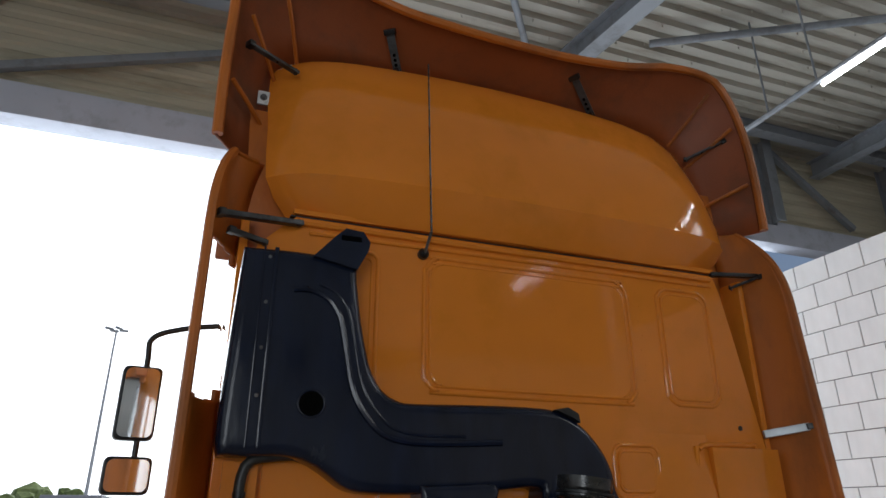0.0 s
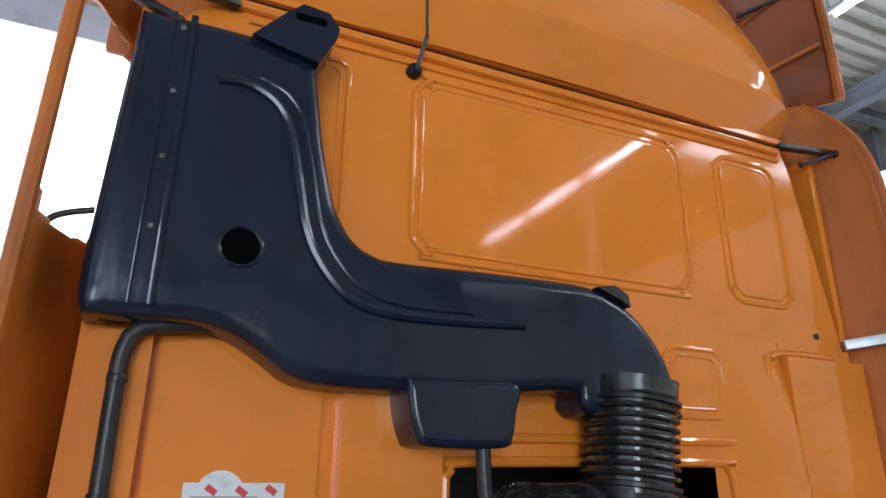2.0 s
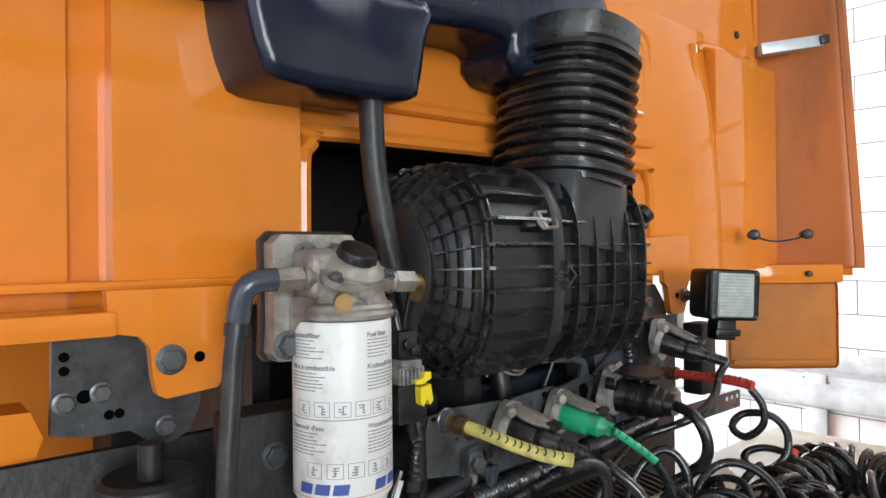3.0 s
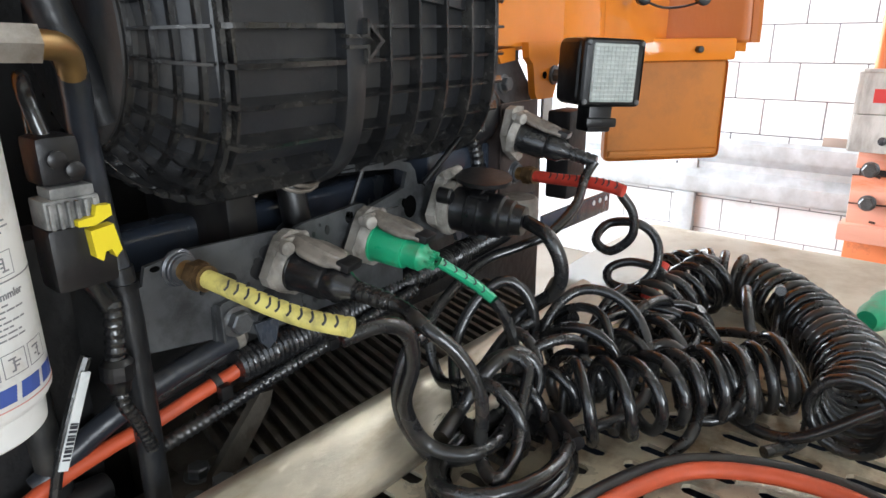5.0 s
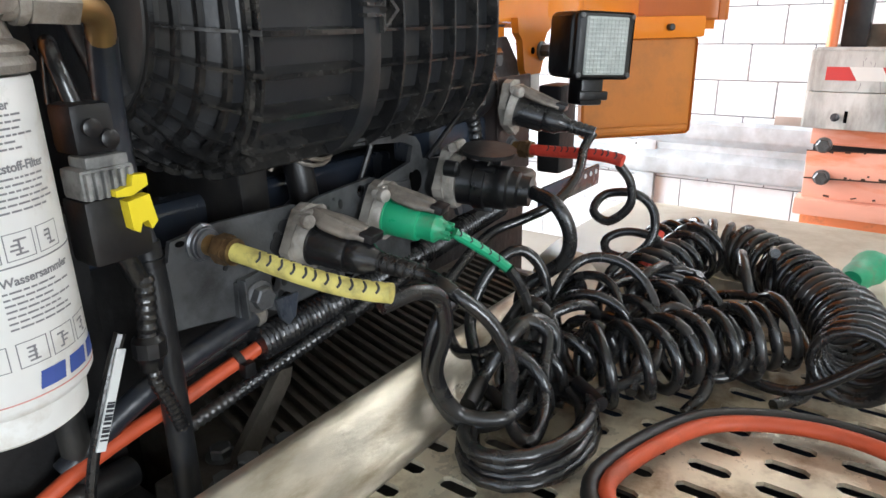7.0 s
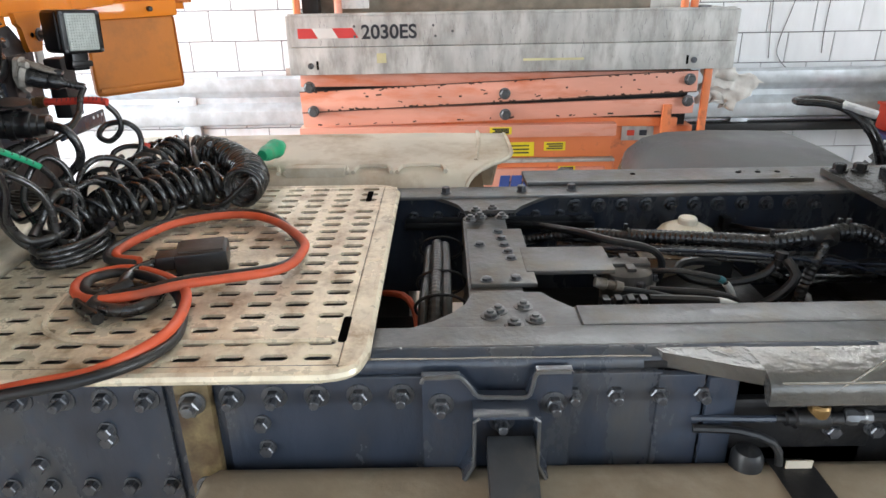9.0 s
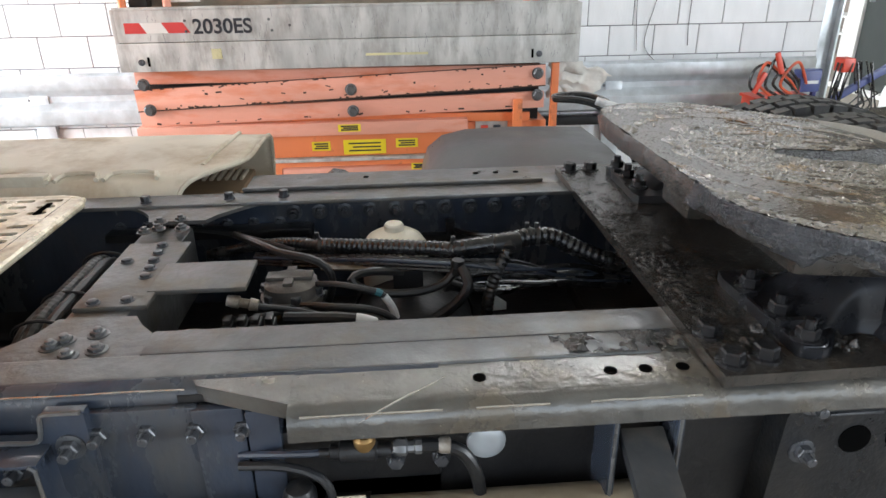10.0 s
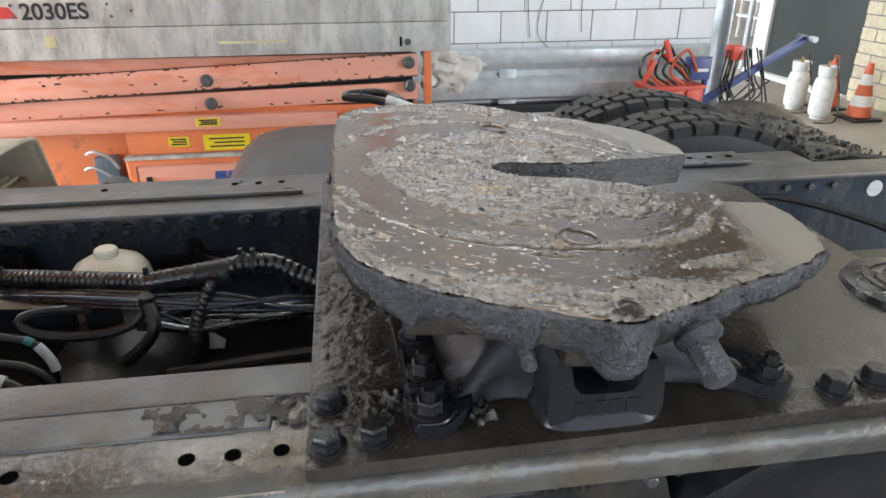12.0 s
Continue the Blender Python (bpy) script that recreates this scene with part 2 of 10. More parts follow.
def greasy(name, base, grease, rough_wet, shine=0.5, fine=130, coarse=0.8, deep=0.008):
    """Steel with smeared grease: a wet sheen broken up by fine lumps."""
    m = material(name, base, 0.35, metal=shine, vary=0.3, scale=12, dirt=grease, dirt_amount=0.75, dirt_scale=14, bump=0.0)
    t = m.node_tree
    n, l = t.nodes.new, t.links.new
    b = t.nodes["Principled BSDF"]
    co = n("ShaderNodeTexCoord")
    a = n("ShaderNodeTexNoise")
    a.inputs["Scale"].default_value, a.inputs["Detail"].default_value = fine, 6
    l(co.outputs["Object"], a.inputs["Vector"])
    v = n("ShaderNodeTexNoise")
    v.inputs["Scale"].default_value, v.inputs["Detail"].default_value = 16, 6
    l(co.outputs["Object"], v.inputs["Vector"])
    add = n("ShaderNodeMath")
    add.operation = "MULTIPLY_ADD"
    add.inputs[1].default_value = coarse
    l(v.outputs["Fac"], add.inputs[0])
    l(a.outputs["Fac"], add.inputs[2])
    height = add.outputs[0]
    bp = n("ShaderNodeBump")
    bp.inputs["Strength"].default_value, bp.inputs["Distance"].default_value = 0.9, deep
    l(height, bp.inputs["Height"])
    l(bp.outputs[0], b.inputs["Normal"])
    r = n("ShaderNodeMapRange")
    r.inputs[1].default_value, r.inputs[2].default_value = 0.35, 0.65
    r.inputs[3].default_value, r.inputs[4].default_value = rough_wet, rough_wet + 0.2
    l(v.outputs["Fac"], r.inputs[0])
    l(r.outputs[0], b.inputs["Roughness"])
    b.inputs["Specular IOR Level"].default_value = 0.8
    return m




def grease_cover(name):
    """Bare brown steel and wet grey grease, told apart by the layer's own cover; skin is the smooth dried part."""
    m = bpy.data.materials.new(name)
    m.use_nodes = True
    t = m.node_tree
    n, l = t.nodes.new, t.links.new
    b = t.nodes["Principled BSDF"]
    co = n("ShaderNodeTexCoord")

    def layer(word):
        a = n("ShaderNodeAttribute")
        a.attribute_name = word
        return a.outputs["Fac"]

    def spots(scale, detail, lo, hi):
        tx = n("ShaderNodeTexNoise")
        tx.inputs["Scale"].default_value, tx.inputs["Detail"].default_value = scale, detail
        l(co.outputs["Object"], tx.inputs["Vector"])
        r = n("ShaderNodeMapRange")
        r.inputs[1].default_value, r.inputs[2].default_value = lo, hi
        l(tx.outputs["Fac"], r.inputs[0])
        return r.outputs[0]

    def mix(fac, a, bb):
        x = n("ShaderNodeMix")
        x.data_type = "RGBA"
        l(fac, x.inputs["Factor"])
        for sock, v in (("A", a), ("B", bb)):
            if isinstance(v, tuple):
                x.inputs[sock].default_value = (*v, 1)
            else:
                l(v, x.inputs[sock])
        return x.outputs["Result"]

    def ranged(fac, lo, hi):
        r = n("ShaderNodeMapRange")
        r.inputs[3].default_value, r.inputs[4].default_value = lo, hi
        l(fac, r.inputs[0])
        return r.outputs[0]

    cov, ski = layer("cover"), layer("skin")
    bare = mix(spots(5, 4, 0.52, 0.64), (0.072, 0.054, 0.036), (0.125, 0.072, 0.030))
    bare = mix(spots(40, 4, 0.56, 0.68), bare, (0.03, 0.026, 0.022))
    fat = mix(spots(24, 5, 0.35, 0.65), (0.125, 0.112, 0.094), (0.20, 0.182, 0.155))
    fat = mix(spots(9, 4, 0.58, 0.66), fat, (0.20, 0.135, 0.07))
    fat = mix(spots(110, 3, 0.58, 0.66), fat, (0.045, 0.043, 0.04))
    col = mix(cov, bare, fat)
    col = mix(ski, col, (0.235, 0.222, 0.19))
    l(col, b.inputs["Base Color"])
    ro = ranged(cov, 0.17, 0.09)
    fin = n("ShaderNodeMix")
    l(ski, fin.inputs["Factor"])
    l(ro, fin.inputs["A"])
    fin.inputs["B"].default_value = 0.42
    l(fin.outputs["Result"], b.inputs["Roughness"])
    b.inputs["Specular IOR Level"].default_value = 1.0
    b.inputs["Metallic"].default_value = 0.2
    tx = n("ShaderNodeTexNoise")
    tx.inputs["Scale"].default_value, tx.inputs["Detail"].default_value = 420, 3
    l(co.outputs["Object"], tx.inputs["Vector"])
    bp = n("ShaderNodeBump")
    bp.inputs["Distance"].default_value = 0.0015
    l(ranged(cov, 0.12, 0.55), bp.inputs["Strength"])
    l(tx.outputs["Fac"], bp.inputs["Height"])
    l(bp.outputs[0], b.inputs["Normal"])
    return m


GREASETOP = grease_cover("grease_smeared_in_rings")
GREASEEDGE = greasy("thick_grey_grease", (0.075, 0.079, 0.088), (0.028, 0.029, 0.033), 0.2, 0.1, 300, 0.3, 0.008)
GREASEPLATE = greasy("black_greasy_plate", (0.026, 0.024, 0.022), (0.055, 0.048, 0.04), 0.07, 0.1, 180, 0.5, 0.0010)
GREASEGRIT = greasy("wet_gritty_grease", (0.018, 0.0175, 0.017), (0.05, 0.045, 0.04), 0.05, 0.1, 260, 0.4, 0.003)

# ---- building helpers ----
WORLD = {}


def thing(name, base, label, category, group="", kind=""):
    ob = new(name)
    ob.empty_display_size = 0.05
    ob.matrix_basis = Matrix.Translation(base)
    WORLD[ob] = Matrix.Translation(base)
    return tagged(ob, label, category, group, kind)


def finish(me, smooth):
    if smooth:
        me.polygons.foreach_set("use_smooth", [True] * len(me.polygons))
        me.set_sharp_from_angle(angle=radians(smooth))
    return me


def hang(ob, parent, m=None):
    m = m or Matrix()
    if parent is not None:
        ob.parent = parent
        ob.matrix_parent_inverse = WORLD[parent].inverted()
    ob.matrix_basis = m
    WORLD[ob] = m
    return ob


def part(name, bm, mat, parent=None, label="", smooth=35):
    bmesh.ops.recalc_face_normals(bm, faces=bm.faces[:])
    me = bpy.data.meshes.new(name)
    bm.to_mesh(me)
    bm.free()
    me.materials.append(mat)
    finish(me, smooth)
    ob = hang(new(name, me), parent)
    return tagged(ob, label)


def solid(name, bm, mat, label, category="", group="", kind="", smooth=35):
    return tagged(part(name, bm, mat, None, label, smooth), label, category, group, kind)


def shared(name, me, m, parent, label=""):
    return tagged(hang(new(name, me), parent, m), label)


def mesh_of(bm, mat, smooth=35):
    bmesh.ops.recalc_face_normals(bm, faces=bm.faces[:])
    me = bpy.data.meshes.new("piece")
    bm.to_mesh(me)
    bm.free()
    me.materials.append(mat)
    return finish(me, smooth)


def B():
    return bmesh.new()


def box(bm, x0, x1, y0, y1, z0, z1, r=0.0, seg=2, m=None):
    vs = [bm.verts.new(Vector(p)) for p in ((x0, y0, z0), (x1, y0, z0), (x1, y1, z0), (x0, y1, z0), (x0, y0, z1), (x1, y0, z1), (x1, y1, z1), (x0, y1, z1))]
    fs = [bm.faces.new([vs[i] for i in f]) for f in ((0, 3, 2, 1), (4, 5, 6, 7), (0, 1, 5, 4), (1, 2, 6, 5), (2, 3, 7, 6), (3, 0, 4, 7))]
    if m is not None:
        bmesh.ops.transform(bm, matrix=m, verts=vs)
    if r:
        es = list({e for f in fs for e in f.edges})
        bmesh.ops.bevel(bm, geom=es, offset=r, segments=seg, profile=0.6, affect="EDGES")
    return bm


def frame_of(d):
    d = Vector(d).normalized()
    u = d.cross(Vector((0, 0, 1)))
    u = Vector((1, 0, 0)) if u.length < 1e-4 else u.normalized()
    return u, d.cross(u).normalized()


def lathe(bm, p, axis, prof, n=24, sx=1.0, sy=1.0, power=2.0):
    """Profile of (distance along axis, radius) turned round an axis; power above 2 squares it."""
    a = Vector(axis).normalized()
    u, v = frame_of(a)
    rings = []
    for d, r in prof:
        ring = []
        for i in range(n):
            t = 2 * math.pi * i / n
            c, s = math.cos(t), math.sin(t)
            k = (abs(c) ** power + abs(s) ** power) ** (-1 / power)
            ring.append(bm.verts.new(Vector(p) + a * d + (u * c * sx + v * s * sy) * r * k))
        rings.append(ring)
    for q, w in zip(rings, rings[1:]):
        for i in range(n):
            bm.faces.new((q[i], q[(i + 1) % n], w[(i + 1) % n], w[i]))
    for ring in (rings[0], rings[-1]):
        if prof[0 if ring is rings[0] else -1][1] > 1e-6:
            bm.faces.new(ring)
    return bm


def cyl(bm, p0, p1, r0, r1=None, n=16):
    d = Vector(p1) - Vector(p0)
    return lathe(bm, p0, d, [(0, r0), (d.length, r0 if r1 is None else r1)], n)


def smooth_path(pts, step=0.02, closed=False):
    P = [Vector(p) for p in pts]
    out = []
    k = len(P)
    for i in range(k if closed else k - 1):
        p1, p2 = P[i], P[(i + 1) % k]
        p0 = P[i - 1] if (i or closed) else p1 + (p1 - p2)
        p3 = P[(i + 2) % k] if (i + 2 < k or closed) else p2 + (p2 - p1)
        m = max(2, int((p2 - p1).length / step))
        for j in range(m):
            t = j / m
            out.append(0.5 * ((2 * p1) + (p2 - p0) * t + (2 * p0 - 5 * p1 + 4 * p2 - p3) * t * t + (3 * p1 - p0 - 3 * p2 + p3) * t ** 3))
    if not closed:
        out.append(P[-1])
    return out


def sweep(bm, path, r, n=12, ribs=0.0, pitch=0.006, closed=False, flat=1.0):
    """A tube along a path of points; ribs makes it corrugated."""
    T = [(path[min(i + 1, len(path) - 1)] - path[max(i - 1, 0)]).normalized() for i in range(len(path))]
    u = T[0].orthogonal().normalized()
    rings, run = [], 0.0
    for i, p in enumerate(path):
        if i:
            run += (p - path[i - 1]).length
        u = (u - T[i] * u.dot(T[i])).normalized()
        v = T[i].cross(u)
        rr = r + ribs * (0.5 - 0.5 * math.cos(math.pi * run / pitch))
        rings.append([bm.verts.new(p + (u * math.cos(2 * math.pi * j / n) + v * math.sin(2 * math.pi * j / n) * flat) * rr) for j in range(n)])
    for a, b in zip(rings, rings[1:]):
        for j in range(n):
            bm.faces.new((a[j], a[(j + 1) % n], b[(j + 1) % n], b[j]))
    if not closed:
        bm.faces.new(rings[0])
        bm.faces.new(rings[-1])
    return bm


def hose(bm, pts, r, n=12, ribs=0.0, pitch=0.006, step=0.02):
    return sweep(bm, smooth_path(pts, min(step, pitch * 0.5) if ribs else step), r, n, ribs, pitch)


def prism(bm, pts, lo, hi, axis="y"):
    """A polygon (a, b) pushed along an axis: y takes (x, z), z takes (x, y), x takes (y, z)."""
    put = {"y": lambda a, b, c: (a, c, b), "z": lambda a, b, c: (a, b, c), "x": lambda a, b, c: (c, a, b)}[axis]
    p = [bm.verts.new(put(a, b, lo)) for a, b in pts]
    q = [bm.verts.new(put(a, b, hi)) for a, b in pts]
    bm.faces.new(p)
    bm.faces.new(q)
    for i in range(len(pts)):
        j = (i + 1) % len(pts)
        bm.faces.new((p[i], p[j], q[j], q[i]))
    return bm


def bevel_all(bm, r, seg=2, angle=30):
    es = [e for e in bm.edges if len(e.link_faces) == 2 and e.calc_face_angle(0) > radians(angle)]
    bmesh.ops.bevel(bm, geom=es, offset=r, segments=seg, profile=0.6, affect="EDGES")
    return bm


def round_rect(x0, x1, z0, z1, r, n=4):
    out = []
    for cx, cz, a in ((x1 - r, z1 - r, 0), (x0 + r, z1 - r, 90), (x0 + r, z0 + r, 180), (x1 - r, z0 + r, 270)):
        for i in range(n + 1):
            t = radians(a + 90 * i / n)
            out.append((cx + r * math.cos(t), cz + r * math.sin(t)))
    return out


def hex_bolt(r, h, washer=1.25, stud=0.0):
    bm = B()
    lathe(bm, (0, 0, 0), (0, 0, 1), [(0, r * washer), (h * 0.18, r * washer), (h * 0.2, r * washer * 0.96)], 20)
    lathe(bm, (0, 0, h * 0.2), (0, 0, 1), [(0, r), (h * 0.68, r), (h * 0.8, r * 0.86)], 6)
    if stud:
        lathe(bm, (0, 0, h), (0, 0, 1), [(0, r * 0.55), (stud, r * 0.55), (stud * 1.1, r * 0.45)], 10)
    return bm


def along(p, axis):
    """The pose whose z axis points along axis."""
    return Matrix.Translation(p) @ Vector(axis).to_track_quat("Z", "Y").to_matrix().to_4x4()


def writing(text, size, m, mat, parent, name="lettering"):
    cu = bpy.data.curves.new("letters", "FONT")
    cu.body, cu.size, cu.extrude, cu.offset = text, size, 0.0006, size * 0.022
    tmp = new("letters", cu)
    me = bpy.data.meshes.new_from_object(tmp.evaluated_get(bpy.context.evaluated_depsgraph_get()))
    bpy.data.objects.remove(tmp)
    me.materials.append(mat)
    return shared(name, me, m, parent)


def grid_sheet(bm, rows, skip=None):
    """A sheet from rows of points; skip(i, j) leaves a cell open."""
    V = [[bm.verts.new(p) for p in row] for row in rows]
    for i in range(len(V) - 1):
        for j in range(len(V[0]) - 1):
            if not (skip and skip(i, j)):
                bm.faces.new((V[i][j], V[i][j + 1], V[i + 1][j + 1], V[i + 1][j]))
    loose = [v for v in bm.verts if not v.link_faces]
    bmesh.ops.delete(bm, geom=loose, context="VERTS")
    return bm


def thicken(ob, t, offset=0.0):
    md = ob.modifiers.new("thickness", "SOLIDIFY")
    md.thickness, md.offset = t, offset
    return ob

# ---- the hall ----
ROOF_Z, FRONT_Y, WALL_X = 7.65, 7.5, 4.93
bm = B()
box(bm, -60, 90, -60, 140, -0.3, -0.02)
solid("ground", bm, ASPHALT, "grey asphalt yard reaching to the horizon", "ground", kind="structure")
bm = B()
box(bm, -4.6, 16.2, -9.0, 7.6, -0.019, 0.0)
solid("floor", bm, CONCRETE, "worn brownish concrete workshop floor", "floor", kind="structure")


def corrugated(bm, x0, x1, lo, hi, pitch, depth, put):
    """Trapezoid sheet whose ribs run along x; put turns (x, run, rise) into a point."""
    prof, s = [], lo
    while s < hi:
        prof += [(s, 0), (s + pitch * 0.42, 0), (s + pitch * 0.54, depth), (s + pitch * 0.88, depth)]
        s += pitch
    a = [bm.verts.new(put(x0, p, q)) for p, q in prof]
    b = [bm.verts.new(put(x1, p, q)) for p, q in prof]
    for i in range(len(prof) - 1):
        bm.faces.new((a[i], a[i + 1], b[i + 1], b[i]))
    return bm


bm = B()
corrugated(bm, -4.7, 16.2, -9.0, FRONT_Y + 0.1, 0.25, 0.07, lambda x, s, h: (x, s, ROOF_Z + h))
# small dark fixings along the ribs
for k in range(70):
    for q in range(26):
        x, y = -1 + q * 0.42 + 0.05 * (k % 3), -2 + k * 0.25 * 0.5 + 0.03
        if y < 7.3 and (k + q) % 3 == 0:
            box(bm, x - 0.006, x + 0.006, y - 0.006, y + 0.006, ROOF_Z - 0.035, ROOF_Z)
solid("ceiling", bm, ROOFSHEET, "cream ribbed steel roof sheet with streaks", "ceiling", kind="structure", smooth=0)
bm = B()
box(bm, -4.8, 16.3, -9.1, FRONT_Y + 0.3, ROOF_Z + 0.12, ROOF_Z + 0.2)
solid("ceiling_deck", bm, WALLPLAIN, "roof deck over the ribbed sheet", "ceiling", kind="structure")

# front wall: an opening the width of the bays, a lintel and ribbed cladding over it
bm = B()
corrugated(bm, -4.7, 16.2, 6.15, ROOF_Z, 0.22, 0.025, lambda x, s, h: (x, FRONT_Y + 0.1 + h, s))
cl = solid("wall_front", bm, CLADDING, "cream ribbed cladding above the bay opening", "wall", kind="structure", smooth=0)
bm = B()
box(bm, -4.7, 16.2, FRONT_Y + 0.14, FRONT_Y + 0.3, 6.15, ROOF_Z + 0.1)
solid("wall_front_outer", bm, WALLPLAIN, "outer skin of the front wall", "wall", kind="structure")
bm = B()
box(bm, -4.7, 16.2, FRONT_Y - 0.1, FRONT_Y + 0.22, 5.76, 6.17, 0.02)
solid("lintel_trim", bm, LINTEL, "pale lavender-grey lintel over the bay opening", "lintel", kind="structure")


def beam_i(bm, p0, p1, h, w, t=0.015):
    p0, p1 = Vector(p0), Vector(p1)
    d = p1 - p0
    m = along(p0, d)
    up = m.to_3x3() @ Vector((0, 1, 0))
    for x0, x1, y0, y1 in ((-w / 2, w / 2, -h / 2, -h / 2 + t), (-w / 2, w / 2, h / 2 - t, h / 2), (-t / 2, t / 2, -h / 2 + t, h / 2 - t)):
        box(bm, x0, x1, y0, y1, 0, d.length, m=m)
    return bm


steel = thing("roof_truss", (4.5, 0, 7.2), "grey-blue painted steel roof beams and braces", "roof beam", kind="structure")
for p0, p1, h, w in (((4.95, 2.2, 7.35), (4.15, 7.4, 7.35), 0.30, 0.24), ((-4.5, 6.9, 7.55), (16, 6.9, 7.55), 0.24, 0.2),
                     ((-3.3, -8, 7.35), (-3.3, 7.4, 7.35), 0.3, 0.2), ((9.9, -8, 7.3), (9.9, 7.4, 7.3), 0.3, 0.22)):
    part("beam", beam_i(B(), p0, p1, h, w), BEAM, steel, smooth=0)
for p0, p1, r in (((1.9, 3.9, 7.45), (3.7, 6.3, 7.45), 0.045), ((5.2, 5.7, 7.45), (9.5, 3.2, 7.45), 0.05)):
    part("brace", cyl(B(), p0, p1, r, n=12), BEAM, steel)
for p0, p1 in (((-2.35, 7.42, 6.3), (0.7, 7.42, 7.35)), ((9.0, 7.42, 7.5), (10.6, 7.42, 6.3)), ((-3.3, 7.42, 6.2), (-2.3, 7.42, 7.6))):
    part("brace", box(B(), -0.05, 0.05, -0.05, 0.05, 0, (Vector(p1) - Vector(p0)).length, 0.008, m=along(p0, Vector(p1) - Vector(p0))), BEAM, steel)
for x in (-3.3, 8.7, 11.6):
    part("post", beam_i(B(), (x, 7.3, 6.1), (x, 7.3, 7.6), 0.2, 0.2), BEAM, steel, smooth=0)
bm = B()
box(bm, 2.0, 3.4, 2.2, 2.5, 7.0, 7.2, 0.02)
heater = thing("radiant_heater", (2.7, 2.35, 7.0), "brown-grey radiant heater box under the roof", "heater")
part("casing", bm, material("brown_heater_enamel", (0.12, 0.09, 0.06), 0.4, metal=0.4), heater)

# tube lamps in a row on a conduit over the next bay
lamps = thing("tube_lamp_row", (6.33, -2, 6.2), "row of lit white fluorescent tubes on a dark conduit", "ceiling light")
part("conduit", cyl(B(), (6.33, -8, 6.25), (6.33, 6.6, 6.25), 0.035, n=8), BEAM, lamps)
for i in range(7):
    y = -7.6 + i * 1.75
    if y > 3.0:
        y = 2.78
    part("tube", cyl(B(), (6.33, y, 6.18), (6.33, y + 1.45, 6.18), 0.021, n=10), TUBE, lamps, "lit white tube")
for y, x in ((5.1, 6.33), (3.2, 6.33), (4.4, 6.33)):
    part("hanger", cyl(B(), (x, y, 6.25), (x, y, ROOF_Z), 0.012, n=6), BEAM, lamps)

# walls that close the hall; the side and far gate openings are assumed
# brownish wall colour, darkened further to make the far room dim
WALLDIM = material("brown_wall_dimmed", (0.20, 0.165, 0.135), 0.8, vary=0.2, scale=2, dirt=(0.10, 0.085, 0.07), dirt_amount=0.5, bump=0.02)
for name, a, lab in (("wall_left", (-4.75, -4.6, -9.0, 7.5, 3.7, ROOF_Z + 0.1), "plain grey wall over the side opening"),
                     ("wall_left_pier", (-4.75, -4.6, 2.3, 7.5, -0.02, 4.9), "plain grey wall beside the side opening"),
                     ("wall_left_pier_back", (-4.75, -4.6, -9.0, -4.2, -0.02, 4.9), "plain grey wall behind the side opening"),
                     ("wall_far_right", (16.2, 16.35, -1.3, 7.5, -0.02, ROOF_Z + 0.1), "plain grey wall of the far bay"),
                     ("wall_far_right_top", (16.2, 16.35, -9.0, -1.3, 4.6, ROOF_Z + 0.1), "plain grey wall over the far gate opening"),
                     ("wall_back_top", (-4.6, 4.93, -9.15, -9.0, 4.5, ROOF_Z + 0.1), "plain grey wall over the back opening"),
                     ("wall_back_pier", (-1.3, 4.93, -9.15, -9.0, -0.02, 5.0), "plain grey wall beside the back opening"),
                     ("wall_far_side", (4.94, 16.2, -9.15, -9.0, -0.02, ROOF_Z + 0.1), "brownish wall behind the back rooms, dimness put into its colour")):
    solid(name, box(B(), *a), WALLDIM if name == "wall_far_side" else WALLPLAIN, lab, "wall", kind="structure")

# daylit rooflight strips over the far bay
GLAZING = glowing("daylit_translucent_rooflight", (0.97, 0.99, 1.0), 7.0)
for x in (9.0, 11.2):
    o = thing("rooflight", (x, -2.4, 7.55), "daylit translucent rooflight strip in the ribbed roof", "rooflight", group="rooflights")
    for k in range(4):
        y = -4.9 + k * 1.2
        part("pane", box(B(), x, x + 1.0, y + 0.03, y + 1.17, 7.60, 7.61), GLAZING, o)
        part("bar", box(B(), x, x + 1.0, y - 0.03, y + 0.03, 7.57, 7.65, 0.006), BEAM, o)
    part("bar", box(B(), x, x + 1.0, -0.13, -0.07, 7.57, 7.65, 0.006), BEAM, o)
    for dx in (-0.04, 1.0):
        part("frame", box(B(), x + dx, x + dx + 0.04, -4.93, -0.07, 7.57, 7.65, 0.006), BEAM, o)

# ---- outside ----
bm = B()
box(bm, -120, 140, 138, 138.2, -0.02, 90)
solid("backdrop", bm, glowing("overcast_white_sky", (0.95, 0.98, 1.0), 3.2), "plain white overcast sky far behind the yard", "sky", kind="structure")
mast = thing("light_mast", (-5.0, 46, 0), "tall grey floodlight mast in the yard outside", "street lamp")
part("pole", cyl(B(), (-5.0, 46, -0.02), (-5.0, 46, 12.6), 0.12, 0.06, 10), GALV, mast)
for k in range(4):
    a = k * 1.57 + 0.4
    part("floodlight", box(B(), -0.25, 0.25, -0.12, 0.12, -0.08, 0.08, 0.02, m=pose(-5.0 + 0.45 * math.cos(a), 46 + 0.45 * math.sin(a), 12.6, 20, 0, 20 * k)), GALV, mast)
rnd = random.Random(4)
bm = B()
